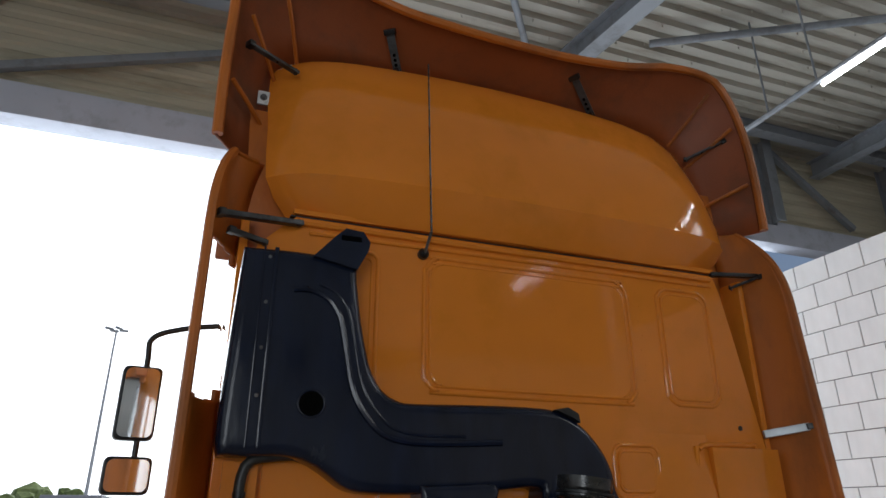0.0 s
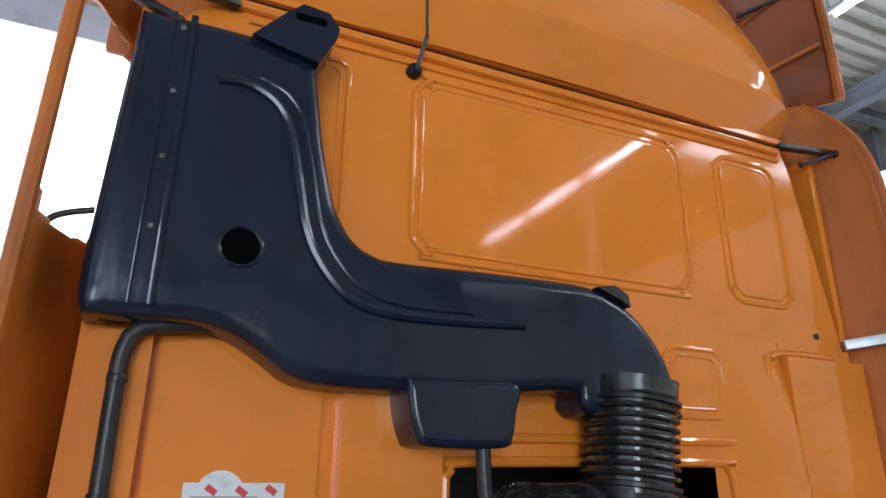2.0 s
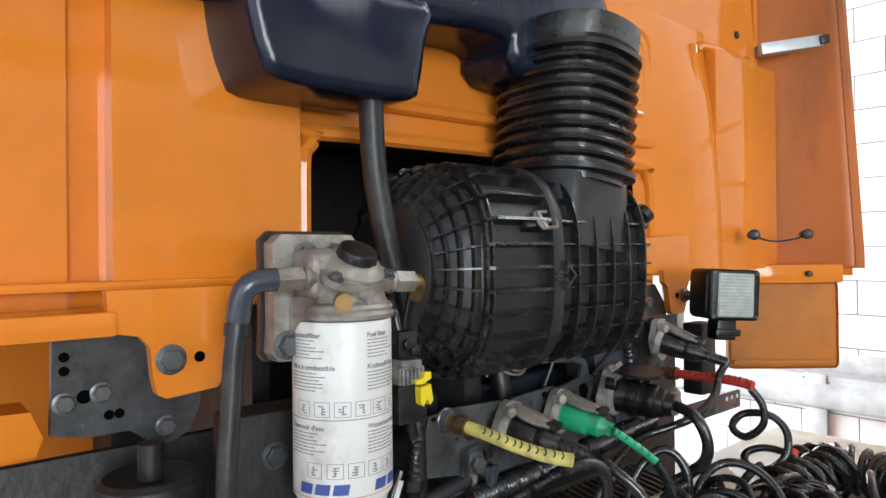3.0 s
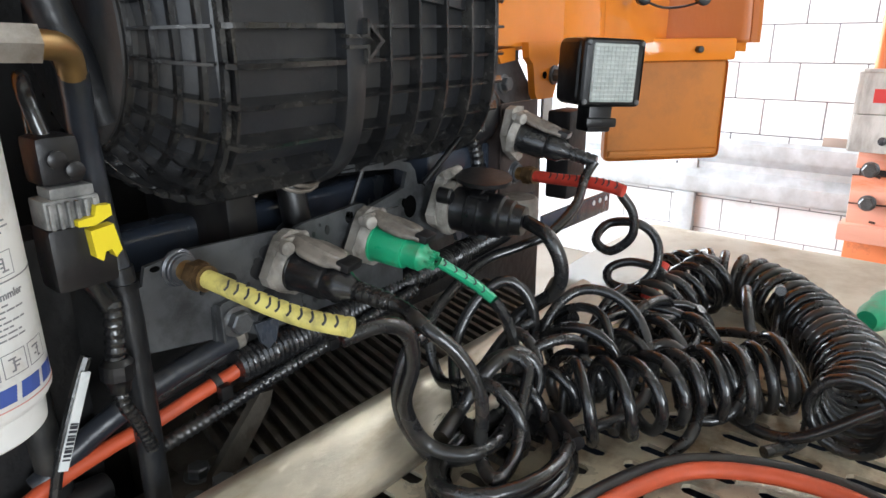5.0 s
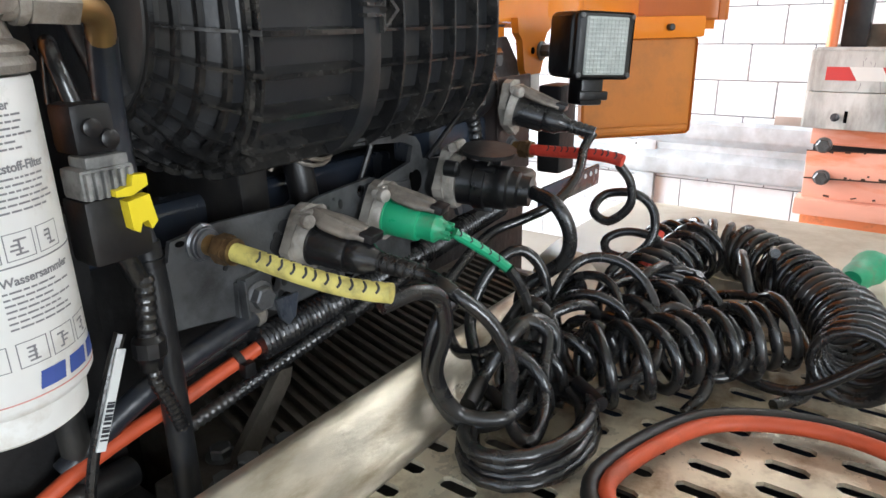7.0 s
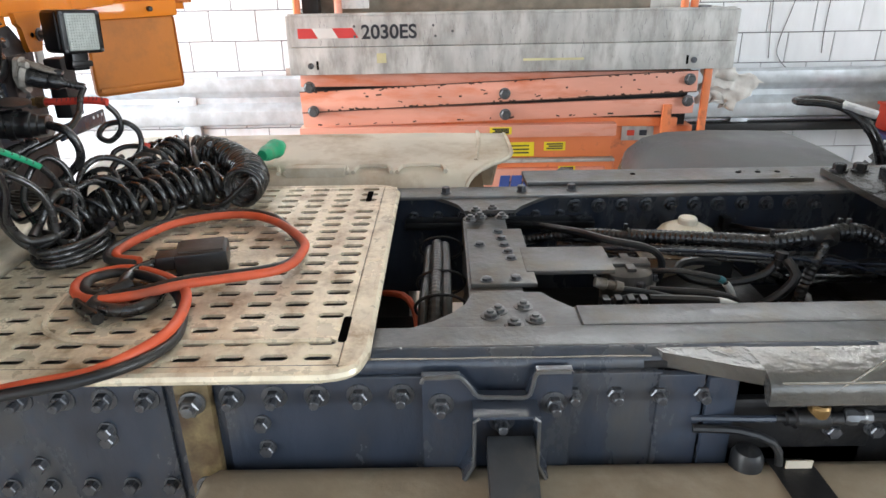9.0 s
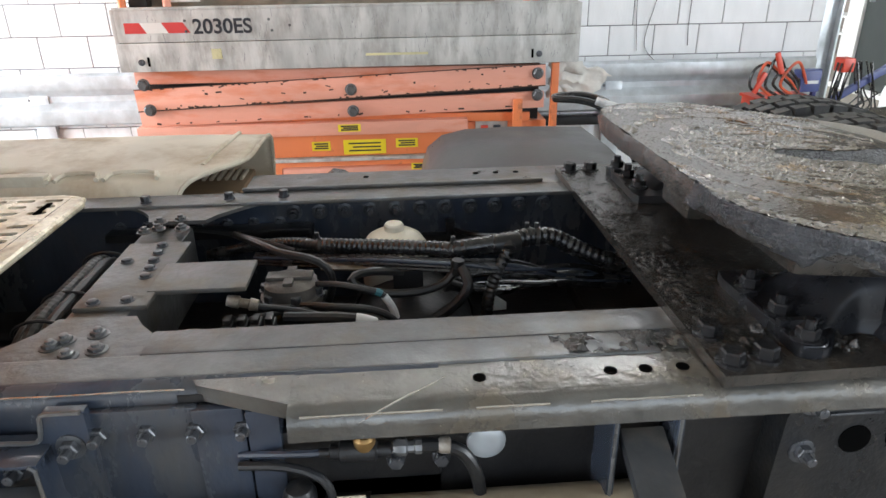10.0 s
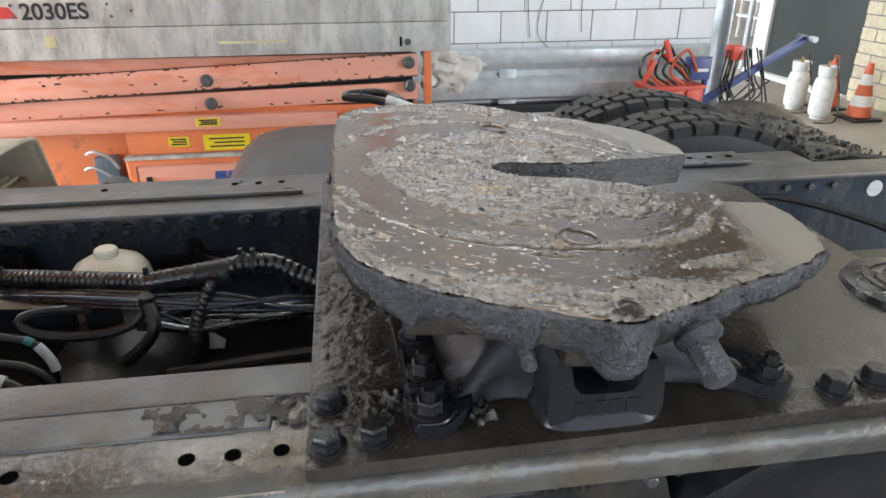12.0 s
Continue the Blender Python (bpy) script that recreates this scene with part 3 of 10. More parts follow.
for k in range(420):
    x, y = -50 + 100 * rnd.random(), 88 + 14 * rnd.random()
    s = 1.0 + 1.6 * rnd.random()
    z = rnd.random() ** 1.5 * (2.6 + 1.6 * math.sin(x * 0.31))
    m = pose(x, y, z, 360 * rnd.random(), 360 * rnd.random(), 0) @ Matrix.Diagonal((s, s * 0.8, s * 0.6, 1))
    bmesh.ops.create_icosphere(bm, subdivisions=1, radius=0.9, matrix=m)
for v in bm.verts:
    v.co += Vector((rnd.random() - 0.5, rnd.random() - 0.5, rnd.random() - 0.5)) * 0.5
solid("hedgerow", bm, FOLIAGE, "far green hedgerow beyond the yard", "hedge", kind="stuff", smooth=0)
for k, (x, y, c) in enumerate(((0.9, 30, (0.45, 0.47, 0.5)), (-4.2, 34, (0.22, 0.24, 0.28)))):
    tr = thing("parked_trailer", (x, y, 0), "grey box trailer parked outside in the yard", "trailer")
    part("box_body", box(B(), x - 1.2, x + 1.2, y, y + 7, 0.9, 2.4, 0.03), material("trailer_paint", c, 0.5), tr)
    for s in (0, 1):
        part("wheel", cyl(B(), (x - 1.1 + 1.9 * s, y + 1, 0.47), (x - 0.8 + 1.9 * s, y + 1, 0.47), 0.48, n=18), TYRE, tr)

# ---- the cab ----
XC = 1.355
WY = 2.24
cab = thing("truck_cab", (XC, 3.4, 0), "bright orange high-roof truck cab seen from behind", "truck cab")


def wall_piece(pts, lo, hi, mat, name, label="", r=0.004):
    return part(name, bevel_all(prism(B(), pts, lo, hi), r, 1), mat, cab, label)


# rear wall, with the arched opening for the air filter
ARCH = [(1.015, 1.45), (1.015, 1.63)] + [(1.065 - 0.05 * math.cos(radians(a)), 1.63 + 0.05 * math.sin(radians(a))) for a in (30, 60, 90)] + \
       [(1.80 + 0.05 * math.sin(radians(a)), 1.64 + 0.05 * math.cos(radians(a))) for a in (0, 30, 60)] + [(1.85, 1.62), (1.85, 1.46)]
outline = [(0.27, 1.45)] + ARCH + [(2.40, 1.46), (2.405, 1.95), (2.33, 2.40), (2.29, 2.62), (2.26, 2.72), (0.45, 2.72), (0.33, 2.60), (0.28, 2.3)]
wall_piece(outline, WY, WY + 0.03, ORANGE, "rear_panel")
# rim of the opening
rim = smooth_path([(x, WY - 0.006, z) for x, z in ARCH], 0.02)
part("opening_rim", sweep(B(), rim, 0.012, 8), ORANGE, cab)
inner = smooth_path([(XC + 0.09 + (x - XC - 0.09) * 1.16, WY - 0.003, 1.45 + (z - 1.45) * 1.22) for x, z in ARCH], 0.02)
part("opening_bead", sweep(B(), inner, 0.012, 8, flat=1.0), ORANGE, cab)


def pressed(x0, x1, z0, z1, r, name="pressed_panel", proud=0.008):
    """A pressed field with a raised double bead round it."""
    bm = prism(B(), round_rect(x0 + 0.026, x1 - 0.026, z0 + 0.026, z1 - 0.026, r * 0.7), WY - proud * 0.35, WY + 0.002)
    bevel_all(bm, 0.002, 1)
    part(name, bm, ORANGE, cab)
    for inset, fat in ((0.0, proud), (0.022, proud * 0.75)):
        pts = [Vector((a, WY + 0.0005, b)) for a, b in round_rect(x0 + inset, x1 - inset, z0 + inset, z1 - inset, max(0.01, r - inset * 0.6), 6)]
        pts.append(pts[0].copy())
        part("panel_bead", sweep(B(), smooth_path(pts, 0.05), fat, 10), ORANGE, cab)


pressed(0.925, 1.80, 2.140, 2.635, 0.075)
pressed(1.945, 2.205, 2.15, 2.63, 0.06)
pressed(1.665, 1.865, 1.805, 1.99, 0.04)
pressed(0.630, 0.75, 2.16, 2.62, 0.03)
# deep recess at the lower right, with a rounded head
pts = [(2.03, WY - 0.012, 1.475), (2.03, WY - 0.012, 1.94), (2.05, WY - 0.012, 1.985), (2.10, WY - 0.012, 2.0), (2.29, WY - 0.012, 2.0), (2.335, WY - 0.012, 1.96), (2.36, WY - 0.012, 1.475)]
part("panel_bead", sweep(B(), smooth_path(pts, 0.02), 0.012, 8), ORANGE, cab)
# lower left: folded sheet with upright steps
for x0, x1, y in ((0.30, 0.40, WY - 0.035), (0.415, 0.735, WY - 0.012), (0.775, 1.0, WY - 0.03)):
    part("stepped_panel", bevel_all(prism(B(), [(x0, 1.455), (x1, 1.455), (x1, 1.90), (x0, 1.90)], y, WY + 0.002), 0.01, 3), ORANGE, cab)
for k in range(7):
    part("spot_weld", lathe(B(), (1.845 + 0.012 * (k % 2), WY + 0.001, 2.60 - k * 0.06), (0, -1, 0), [(0, 0.005), (0.002, 0.004), (0.0025, 0.0)], 8), ORANGE, cab)
# seam and gutter under the roof
part("roof_seam", box(B(), 0.43, 2.265, WY - 0.001, WY + 0.03, 2.721, 2.726, 0.001), BLACK, cab, "dark roof seam")
part("roof_ledge", box(B(), 0.44, 2.26, 2.226, 2.76, 2.7275, 2.745), ORANGE, cab)
part("gutter", hose(B(), [(0.46, WY - 0.004, 2.70), (1.3, WY - 0.004, 2.70), (2.24, WY - 0.004, 2.70)], 0.014, 8), ORANGE, cab)
part("gutter", hose(B(), [(0.50, WY - 0.002, 2.665), (1.3, WY - 0.002, 2.668), (2.24, WY - 0.002, 2.668)], 0.008, 8), ORANGE, cab)

# roof rear: leans out to a ridge and back again
bm = B()
rows = []
for z, y, xl, xr in ((2.727, 2.235, 0.455, 2.255), (2.75, 2.222, 0.42, 2.29), (2.805, 2.196, 0.37, 2.345), (2.868, 2.168, 0.335, 2.378), (2.96, 2.180, 0.328, 2.378), (3.1, 2.214, 0.325, 2.372),
                     (3.25, 2.27, 0.318, 2.362), (3.38, 2.315, 0.32, 2.335), (3.45, 2.345, 0.335, 2.30), (3.49, 2.375, 0.36, 2.25), (3.505, 2.42, 0.43, 2.17)):
    row = []
    for j in range(33):
        s = j / 32
        x = xl + (xr - xl) * s
        e = abs(2 * s - 1)
        row.append((x, y + 0.10 * e ** 10 - 0.02 * (1 - e * e), z + 0.045 * (1 - e ** 2) * (z - 2.7) / 0.8))
    rows.append(row)
grid_sheet(bm, rows)
part("roof_rear", bm, ORANGE, cab, smooth=25)
for x0, x1 in ((0.20, 0.52), (2.19, 2.51)):
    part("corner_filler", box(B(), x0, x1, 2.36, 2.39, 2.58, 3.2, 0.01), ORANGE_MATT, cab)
bm = B()
box(bm, 0.27, 2.44, 2.9, 4.5, 1.0, 2.9, 0.06, 3)
box(bm, 0.34, 2.37, 2.75, 4.2, 2.7, 3.6, 0.12, 3)
part("body_shell", bm, ORANGE, cab)
for x0, x1 in ((0.27, 0.30), (2.41, 2.44)):
    part("side_wall", box(B(), x0, x1, WY + 0.01, 2.92, 1.45, 2.72, 0.01), ORANGE, cab)
# near-black box added so that the opening looks unlit inside
part("engine_bay_dark", box(B(), 0.9, 2.0, 2.75, 2.89, 1.0, 1.75, 0.02), DARKSTEEL, cab, "near-black box standing in for the shaded engine bay")
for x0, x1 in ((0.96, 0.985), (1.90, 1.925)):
    part("engine_bay_dark", box(B(), x0, x1, 2.275, 2.89, 1.0, 1.75), DARKSTEEL, cab)
part("engine_bay_dark", box(B(), 0.96, 1.925, 2.275, 2.89, 1.75, 1.775), DARKSTEEL, cab)

# roof collar round the top
bm = B()
rows = []
TOP = [(0.155, 2.96), (0.15, 3.2), (0.152, 3.45), (0.157, 3.63), (0.19, 3.75), (0.29, 3.795), (0.55, 3.755), (0.80, 3.69), (1.1, 3.665), (1.355, 3.66), (1.6, 3.665), (1.9, 3.70), (2.15, 3.76), (2.36, 3.765), (2.46, 3.70), (2.53, 3.52), (2.555, 3.35), (2.56, 3.15), (2.555, 2.96)]
INN = [(0.34, 2.95), (0.325, 3.10), (0.325, 3.25), (0.325, 3.38), (0.345, 3.455), (0.40, 3.497), (0.60, 3.515), (0.85, 3.535), (1.1, 3.548), (1.355, 3.55), (1.6, 3.545), (1.85, 3.53), (2.05, 3.515), (2.22, 3.495), (2.30, 3.445), (2.335, 3.36), (2.36, 3.23), (2.372, 3.1), (2.378, 2.95)]
for k, f in enumerate((0.0, 0.04, 0.35, 0.7, 1.0)):
    row = []
    for (a, b), (c, d) in zip(TOP, INN):
        yi = 2.44
        g = f
        row.append((a + (c - a) * g, 2.18 + (yi - 2.18) * (g ** 0.8), b + (d - b) * g ** 1.15))
    rows.append(row)
grid_sheet(bm, rows)
# dull matt inside; the collar's shade is also darkened into this colour
COLLAR = material("dull_shaded_orange_collar", (0.26, 0.062, 0.014), 0.55, vary=0.12, scale=3, dirt=(0.13, 0.045, 0.018), dirt_amount=0.45, dirt_scale=2.5, bump=0.02, bump_scale=80)
thicken(part("roof_collar", bm, COLLAR, cab, "dull orange air deflector collar with its shade in the colour", smooth=40), 0.012, 1)
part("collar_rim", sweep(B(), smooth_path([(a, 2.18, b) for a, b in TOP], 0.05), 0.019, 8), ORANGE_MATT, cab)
# pressed ribs in the corners of the collar
for s in (1, -1):
    for (a, b), (c, d) in (((0.22, 3.50), (0.345, 3.36)), ((0.18, 3.2), (0.335, 3.12)), ((0.33, 3.67), (0.42, 3.485))):
        xa, xb = XC + (a - XC) * s, XC + (c - XC) * s
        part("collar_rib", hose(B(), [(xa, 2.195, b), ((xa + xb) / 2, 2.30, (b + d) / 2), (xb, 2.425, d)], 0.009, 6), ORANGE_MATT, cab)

# side fairings, the left one with a long slot
for s in (1, -1):
    bm = B()
    rows = []
    zs = [1.46 + i * (2.965 - 1.46) / 200 for i in range(201)]
    plan = [(0.172, 0.0), (0.176, 0.03), (0.184, 0.07), (0.198, 0.13), (0.214, 0.18), (0.235, 0.24), (0.258, 0.30), (0.285, 0.36)]
    for z in zs:
        top = max(0.0, (z - 2.55) / 0.42)
        y0 = 2.045 + 0.07 * max(0, (z - 1.5)) / 1.3 + 0.17 * top ** 2.6
        row = []
        for x, d in plan:
            # rounded head of the fairing
            yy = y0 + (WY + 0.12 - y0) * d / 0.36
            xx = x + 0.05 * top ** 3
            row.append((XC + (xx - XC) * s, yy, z))
        rows.append(row)

    def slot(i, j, s=s):
        if s < 0 or not 1 <= j <= 6:
            return False
        z = (zs[i] + zs[i + 1]) / 2
        round_end = 0.045 * abs((j - 3.5) / 2.5) ** 3
        return 2.075 + round_end < z < 2.59 - round_end

    grid_sheet(bm, rows, slot)
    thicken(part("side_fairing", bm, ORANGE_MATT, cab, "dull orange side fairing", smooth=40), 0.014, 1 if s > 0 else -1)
    edge = [Vector(r[0]) for r in rows]
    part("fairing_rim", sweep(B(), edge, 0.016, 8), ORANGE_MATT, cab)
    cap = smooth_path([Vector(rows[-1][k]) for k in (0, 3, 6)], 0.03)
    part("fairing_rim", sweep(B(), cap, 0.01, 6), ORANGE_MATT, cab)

# struts and perforated brackets that hold the fairings
def strut(pts, w, t, label, holes=0, mat=None):
    o = thing("fairing_strut", pts[0], label, "bracket", group="fairing struts")
    p0, p1 = Vector(pts[0]), Vector(pts[-1])
    m = along(p0, p1 - p0)
    ln = (p1 - p0).length
    part("bar", box(B(), -w / 2, w / 2, -t / 2, t / 2, 0, ln, 0.002, m=m), mat or (PANELSTEEL if holes else BLACK), o)
    for k in range(holes):
        part("hole", cyl(B(), m @ Vector((0, -t / 2 - 0.001, ln * (0.55 + 0.12 * k))), m @ Vector((0, t / 2 + 0.001, ln * (0.55 + 0.12 * k))), w * 0.2, n=10), HOLE, o)
    part("foot", box(B(), -w * 0.7, w * 0.7, -0.012, 0.012, -0.012, 0.012, 0.003, m=m), BLACK, o)
    part("clamp_bolt", cyl(B(), m @ Vector((0, -0.012, ln - w * 0.5)), m @ Vector((0, 0.012, ln - w * 0.5)), w * 0.32, n=10), BLACK, o)
    return o


strut([(0.20, 2.12, 2.645), (0.47, 2.225, 2.69)], 0.03, 0.018, "dark steel strut bracing the side fairing", 0, PANELSTEEL)
strut([(0.24, 2.17, 2.61), (0.36, 2.22, 2.60)], 0.018, 0.018, "short dark brace under the fairing strut")
strut([(2.545, 2.215, 2.745), (2.245, 2.235, 2.725)], 0.026, 0.018, "dark steel strut bracing the side fairing")
strut([(2.50, 2.2, 2.735), (2.34, 2.23, 2.67)], 0.012, 0.012, "thin dark brace under the fairing strut")
strut([(0.772, 2.27, 3.64), (0.842, 2.375, 3.52)], 0.036, 0.006, "perforated grey bracket under the roof collar", 4)
strut([(1.665, 2.27, 3.64), (1.815, 2.375, 3.525)], 0.036, 0.006, "perforated grey bracket under the roof collar", 4)
strut([(0.225, 2.19, 3.36), (0.415, 2.31, 3.365)], 0.024, 0.012, "grey bracket between collar and roof edge", 1)
strut([(2.49, 2.26, 3.46), (2.32, 2.36, 3.375)], 0.024, 0.010, "grey bracket between collar and roof edge", 1)
strut([(2.53, 2.13, 2.075), (2.395, 2.235, 2.05)], 0.045, 0.03, "pale grey block bracket on the fairing", 0, GALV)
for x, y, z in ((0.285, 2.385, 3.035), (0.30, 2.37, 3.26)):
    o = thing("collar_clip", (x, y, z), "white plastic washer clip on the collar edge", "clip", group="collar clips")
    part("plate", box(B(), x - 0.022, x + 0.022, y - 0.006, y + 0.006, z - 0.03, z + 0.03, 0.004), STICKER, o)
    shared("screw", mesh_of(hex_bolt(0.011, 0.012), BOLT), along((x, y - 0.006, z), (0, -1, 0)), o)
# whip antenna
o = thing("whip_antenna", (0.93, WY, 2.645), "thin black whip antenna with a chrome foot", "antenna")
part("base", lathe(B(), (0.917, WY + 0.001, 2.64), (0, -1, 0), [(0, 0.02), (0.02, 0.02), (0.03, 0.012)], 14), BLACK, o)
part("ferrule", cyl(B(), (0.919, WY - 0.025, 2.64), (0.922, WY - 0.085, 2.70), 0.006, n=8), BOLT, o, "chrome ferrule")
part("whip", cyl(B(), (0.922, WY - 0.085, 2.70), (0.893, WY - 0.12, 3.40), 0.004, 0.0028, 8), RUBBER, o)
# hole plug and studs
part("hole_plug", cyl(B(), (2.281, WY - 0.004, 2.071), (2.281, WY + 0.002, 2.071), 0.010, n=12), BLACK, cab)
# lower edge: bracket tab with a bolt at the left
tab = [(0.755, 1.478), (0.925, 1.478), (0.925, 1.462), (0.892, 1.460), (0.880, 1.440), (0.876, 1.395), (0.872, 1.376), (0.866, 1.368), (0.812, 1.363), (0.803, 1.368), (0.799, 1.385), (0.796, 1.418), (0.786, 1.430), (0.757, 1.436)]
part("mounting_tab", bevel_all(prism(B(), tab, 2.155, 2.170), 0.004, 2), ORANGE, cab)
part("lower_step", bevel_all(prism(B(), [(0.30, 1.30), (0.70, 1.318), (0.706, 1.335), (0.695, 1.362), (0.30, 1.372)], 2.19, WY + 0.01), 0.005, 2), ORANGE, cab)
part("lower_flange", box(B(), 0.27, 0.765, 2.15, WY + 0.005, 1.432, 1.458, 0.006), ORANGE, cab)
part("panel_hem", box(B(), 0.27, 0.93, 2.195, WY + 0.005, 1.476, 1.486, 0.004), ORANGE, cab)
shared("bolt", mesh_of(hex_bolt(0.0115, 0.011, 1.4), BOLT), along((0.8165, 2.155, 1.4035), (0, -1, 0)), cab, "zinc bolt")
part("hole", cyl(B(), (0.8465, 2.1535, 1.4035), (0.8465, 2.16, 1.4035), 0.0058, n=16), HOLE, cab)
bm = B()
bevel_all(prism(bm, [(0.712, 1.335), (0.714, 1.436), (0.80, 1.432), (0.862, 1.40), (0.860, 1.345), (0.848, 1.318), (0.830, 1.308), (0.808, 1.310), (0.785, 1.328), (0.745, 1.328)], 2.19, 2.202), 0.003, 1)
part("hinge_plate", bm, PANELSTEEL, cab)
for x, z, r in ((0.742, 1.370, 0.007), (0.765, 1.348, 0.005), (0.775, 1.348, 0.005), (0.724, 1.398, 0.005), (0.724, 1.412, 0.005)):
    part("hole", cyl(B(), (x, 2.1885, z), (x, 2.195, z), r, n=12), HOLE, cab)
for x, z in ((0.822, 1.327), (0.724, 1.366), (0.758, 1.372)):
    shared("bolt", mesh_of(hex_bolt(0.009, 0.010, 1.25), BOLT), along((x, 2.19, z), (0, -1, 0)), cab)

# lower right corner: fender housing, studs and flap
bm = B()
rows = []
for k in range(19):
    z = 1.458 + 0.58 * k / 18
    proud = 0.055 * (1 - (k / 18) ** 2) + 0.001
    rows.append([(x, WY - 0.001 - proud * f, z) for x, f in ((1.80, -0.02), (1.83, 0.06), (1.87, 0.28), (1.92, 0.62), (1.96, 0.88), (2.0, 0.98), (2.05, 1.0), (2.082, 0.97), (2.096, 0.84), (2.102, 0.5), (2.104, 0.0))])
grid_sheet(bm, rows)
part("corner_post", bm, ORANGE, cab, smooth=70)
part("corner_post", bevel_all(prism(B(), [(1.685, 1.468), (1.868, 1.462), (1.868, 1.545), (1.685, 1.535)], 2.150, WY + 0.002), 0.008, 2), ORANGE, cab)
part("recess_floor", box(B(), 2.09, 2.42, 2.200, WY - 0.012, 1.462, 1.99, 0.004), ORANGE, cab)
part("corner_tab", bevel_all(prism(B(), [(1.742, 1.472), (1.866, 1.472), (1.862, 1.462), (1.838, 1.448), (1.828, 1.432), (1.826, 1.404), (1.818, 1.386), (1.772, 1.386), (1.765, 1.395), (1.757, 1.440), (1.745, 1.450)], 2.135, 2.147), 0.003, 2), ORANGE, cab)
part("corner_tab", bevel_all(prism(B(), [(1.695, 1.462), (1.745, 1.465), (1.745, 1.446), (1.708, 1.442)], 2.16, 2.172), 0.003, 2), ORANGE, cab)
part("hole", cyl(B(), (1.790, 2.1335, 1.4225), (1.790, 2.14, 1.4225), 0.0055, n=12), HOLE, cab)
shared("bolt", mesh_of(hex_bolt(0.0105, 0.018, 1.4), BOLT), along((1.816, 2.134, 1.4215), (0, -1, 0)), cab)
part("inner_bracket", bevel_all(prism(B(), [(1.695, 1.445), (1.76, 1.445), (1.80, 1.40), (1.80, 1.375), (1.745, 1.37), (1.70, 1.40)], 2.165, 2.172), 0.003, 1), PANELSTEEL, cab)
shared("bolt", mesh_of(hex_bolt(0.011, 0.012, 1.3), BOLT), along((1.722, 2.165, 1.412), (0, -1, 0)), cab)
part("pale_strip", box(B(), 1.815, 1.845, 2.15, 2.156, 1.34, 1.40, 0.002), STICKER, cab, "pale plastic strip")
m = Matrix.Translation((2.395, 2.18, 1.322)) @ Matrix.Rotation(math.atan2(-0.175, 0.20), 4, "Z")
bm = B()
box(bm, -0.145, 0.145, -0.006, 0.012, -0.125, 0.105, 0.018, 3, m=m)
box(bm, -0.135, 0.135, -0.012, 0.0, -0.113, -0.10, 0.003, 1, m=m)
flap = thing("fender_flap", (2.39, 2.175, 1.22), "dusty orange fender flap under the fairing", "mudflap")
part("panel", bm, BROWN_FLAP, flap)
part("hinge_strip", box(B(), -0.15, 0.155, -0.016, 0.02, 0.10, 0.15, 0.008, m=m), ORANGE, flap)
part("stud", lathe(B(), m @ Vector((0.06, -0.016, 0.125)), m.to_3x3() @ Vector((0, -1, 0)), [(0, 0.008), (0.012, 0.008), (0.014, 0.005)], 10), BLACK, flap)
for p in ((2.351, 2.105, 1.549), (2.18, 2.160, 1.547)):
    part("rubber_stud", lathe(B(), p, (-0.8, -0.6, 0), [(-0.015, 0.009), (0.012, 0.009), (0.014, 0.013), (0.026, 0.013), (0.028, 0.008)], 12), BLACK, cab)
part("stud_wire", hose(B(), [(2.18, 2.152, 1.543), (2.24, 2.14, 1.532), (2.30, 2.12, 1.535), (2.351, 2.10, 1.546)], 0.0025, 6), BLACK, cab)
bm = B()
grid_sheet(bm, [[(2.39, 2.30, z), (2.46, 2.26, z), (2.53, 2.13, z), (2.545, 2.06, z)] for z in (1.44, 1.48, 1.52, 1.56)])
thicken(part("fender_housing", bm, ORANGE, cab), 0.01, 0)

# door mirror
o = thing("door_mirror", (-0.06, 3.62, 2.2), "black truck door mirror pair on a tubular arm", "mirror")
part("arm", hose(B(), [(0.30, 3.62, 2.66), (0.12, 3.62, 2.63), (-0.03, 3.62, 2.57), (-0.04, 3.62, 2.45), (-0.03, 3.62, 2.1), (-0.03, 3.62, 1.95)], 0.014), BLACK, o)
for zc, h, w in ((2.245, 0.175, 0.09), (1.915, 0.085, 0.105)):
    mm = pose(-0.05, 3.60, zc, 0, 0, 9)
    hd = part("mirror_head", box(B(), -w, w, -0.03, 0.07, -h, h, 0.035, 4, m=mm), BLACK, o)
    part("mirror_glass", bevel_all(prism(B(), round_rect(-w + 0.014, w - 0.014, -h + 0.014, h - 0.014, 0.03), -0.034, -0.031), 0.001, 1), MIRROR, hd, "mirror glass").matrix_basis = mm
# cable down the left side of the wall
o = thing("cab_hose", (0.35, 2.19, 1.45), "dark hose clipped down the cab wall", "hose")
part("hose", hose(B(), [(0.55, 2.19, 1.925), (0.44, 2.185, 1.915), (0.375, 2.18, 1.90), (0.353, 2.18, 1.86), (0.35, 2.18, 1.77), (0.352, 2.18, 1.6), (0.353, 2.18, 1.36)], 0.016), HOSE, o)
for z in (1.80, 1.60):
    part("clip", lathe(B(), (0.351, 2.18, z), (0, 0, 1), [(0, 0.0175), (0.004, 0.0185), (0.012, 0.0185), (0.016, 0.0175)], 16), BLACK, o)
o = thing("label_sticker", (0.62, 2.225, 1.6), "round-backed white safety sticker with red marks", "sticker")
YS = WY - 0.0145
part("sheet", prism(B(), round_rect(0.487, 0.672, 1.578, 1.634, 0.004), YS - 0.001, YS + 0.002), STICKER, o)
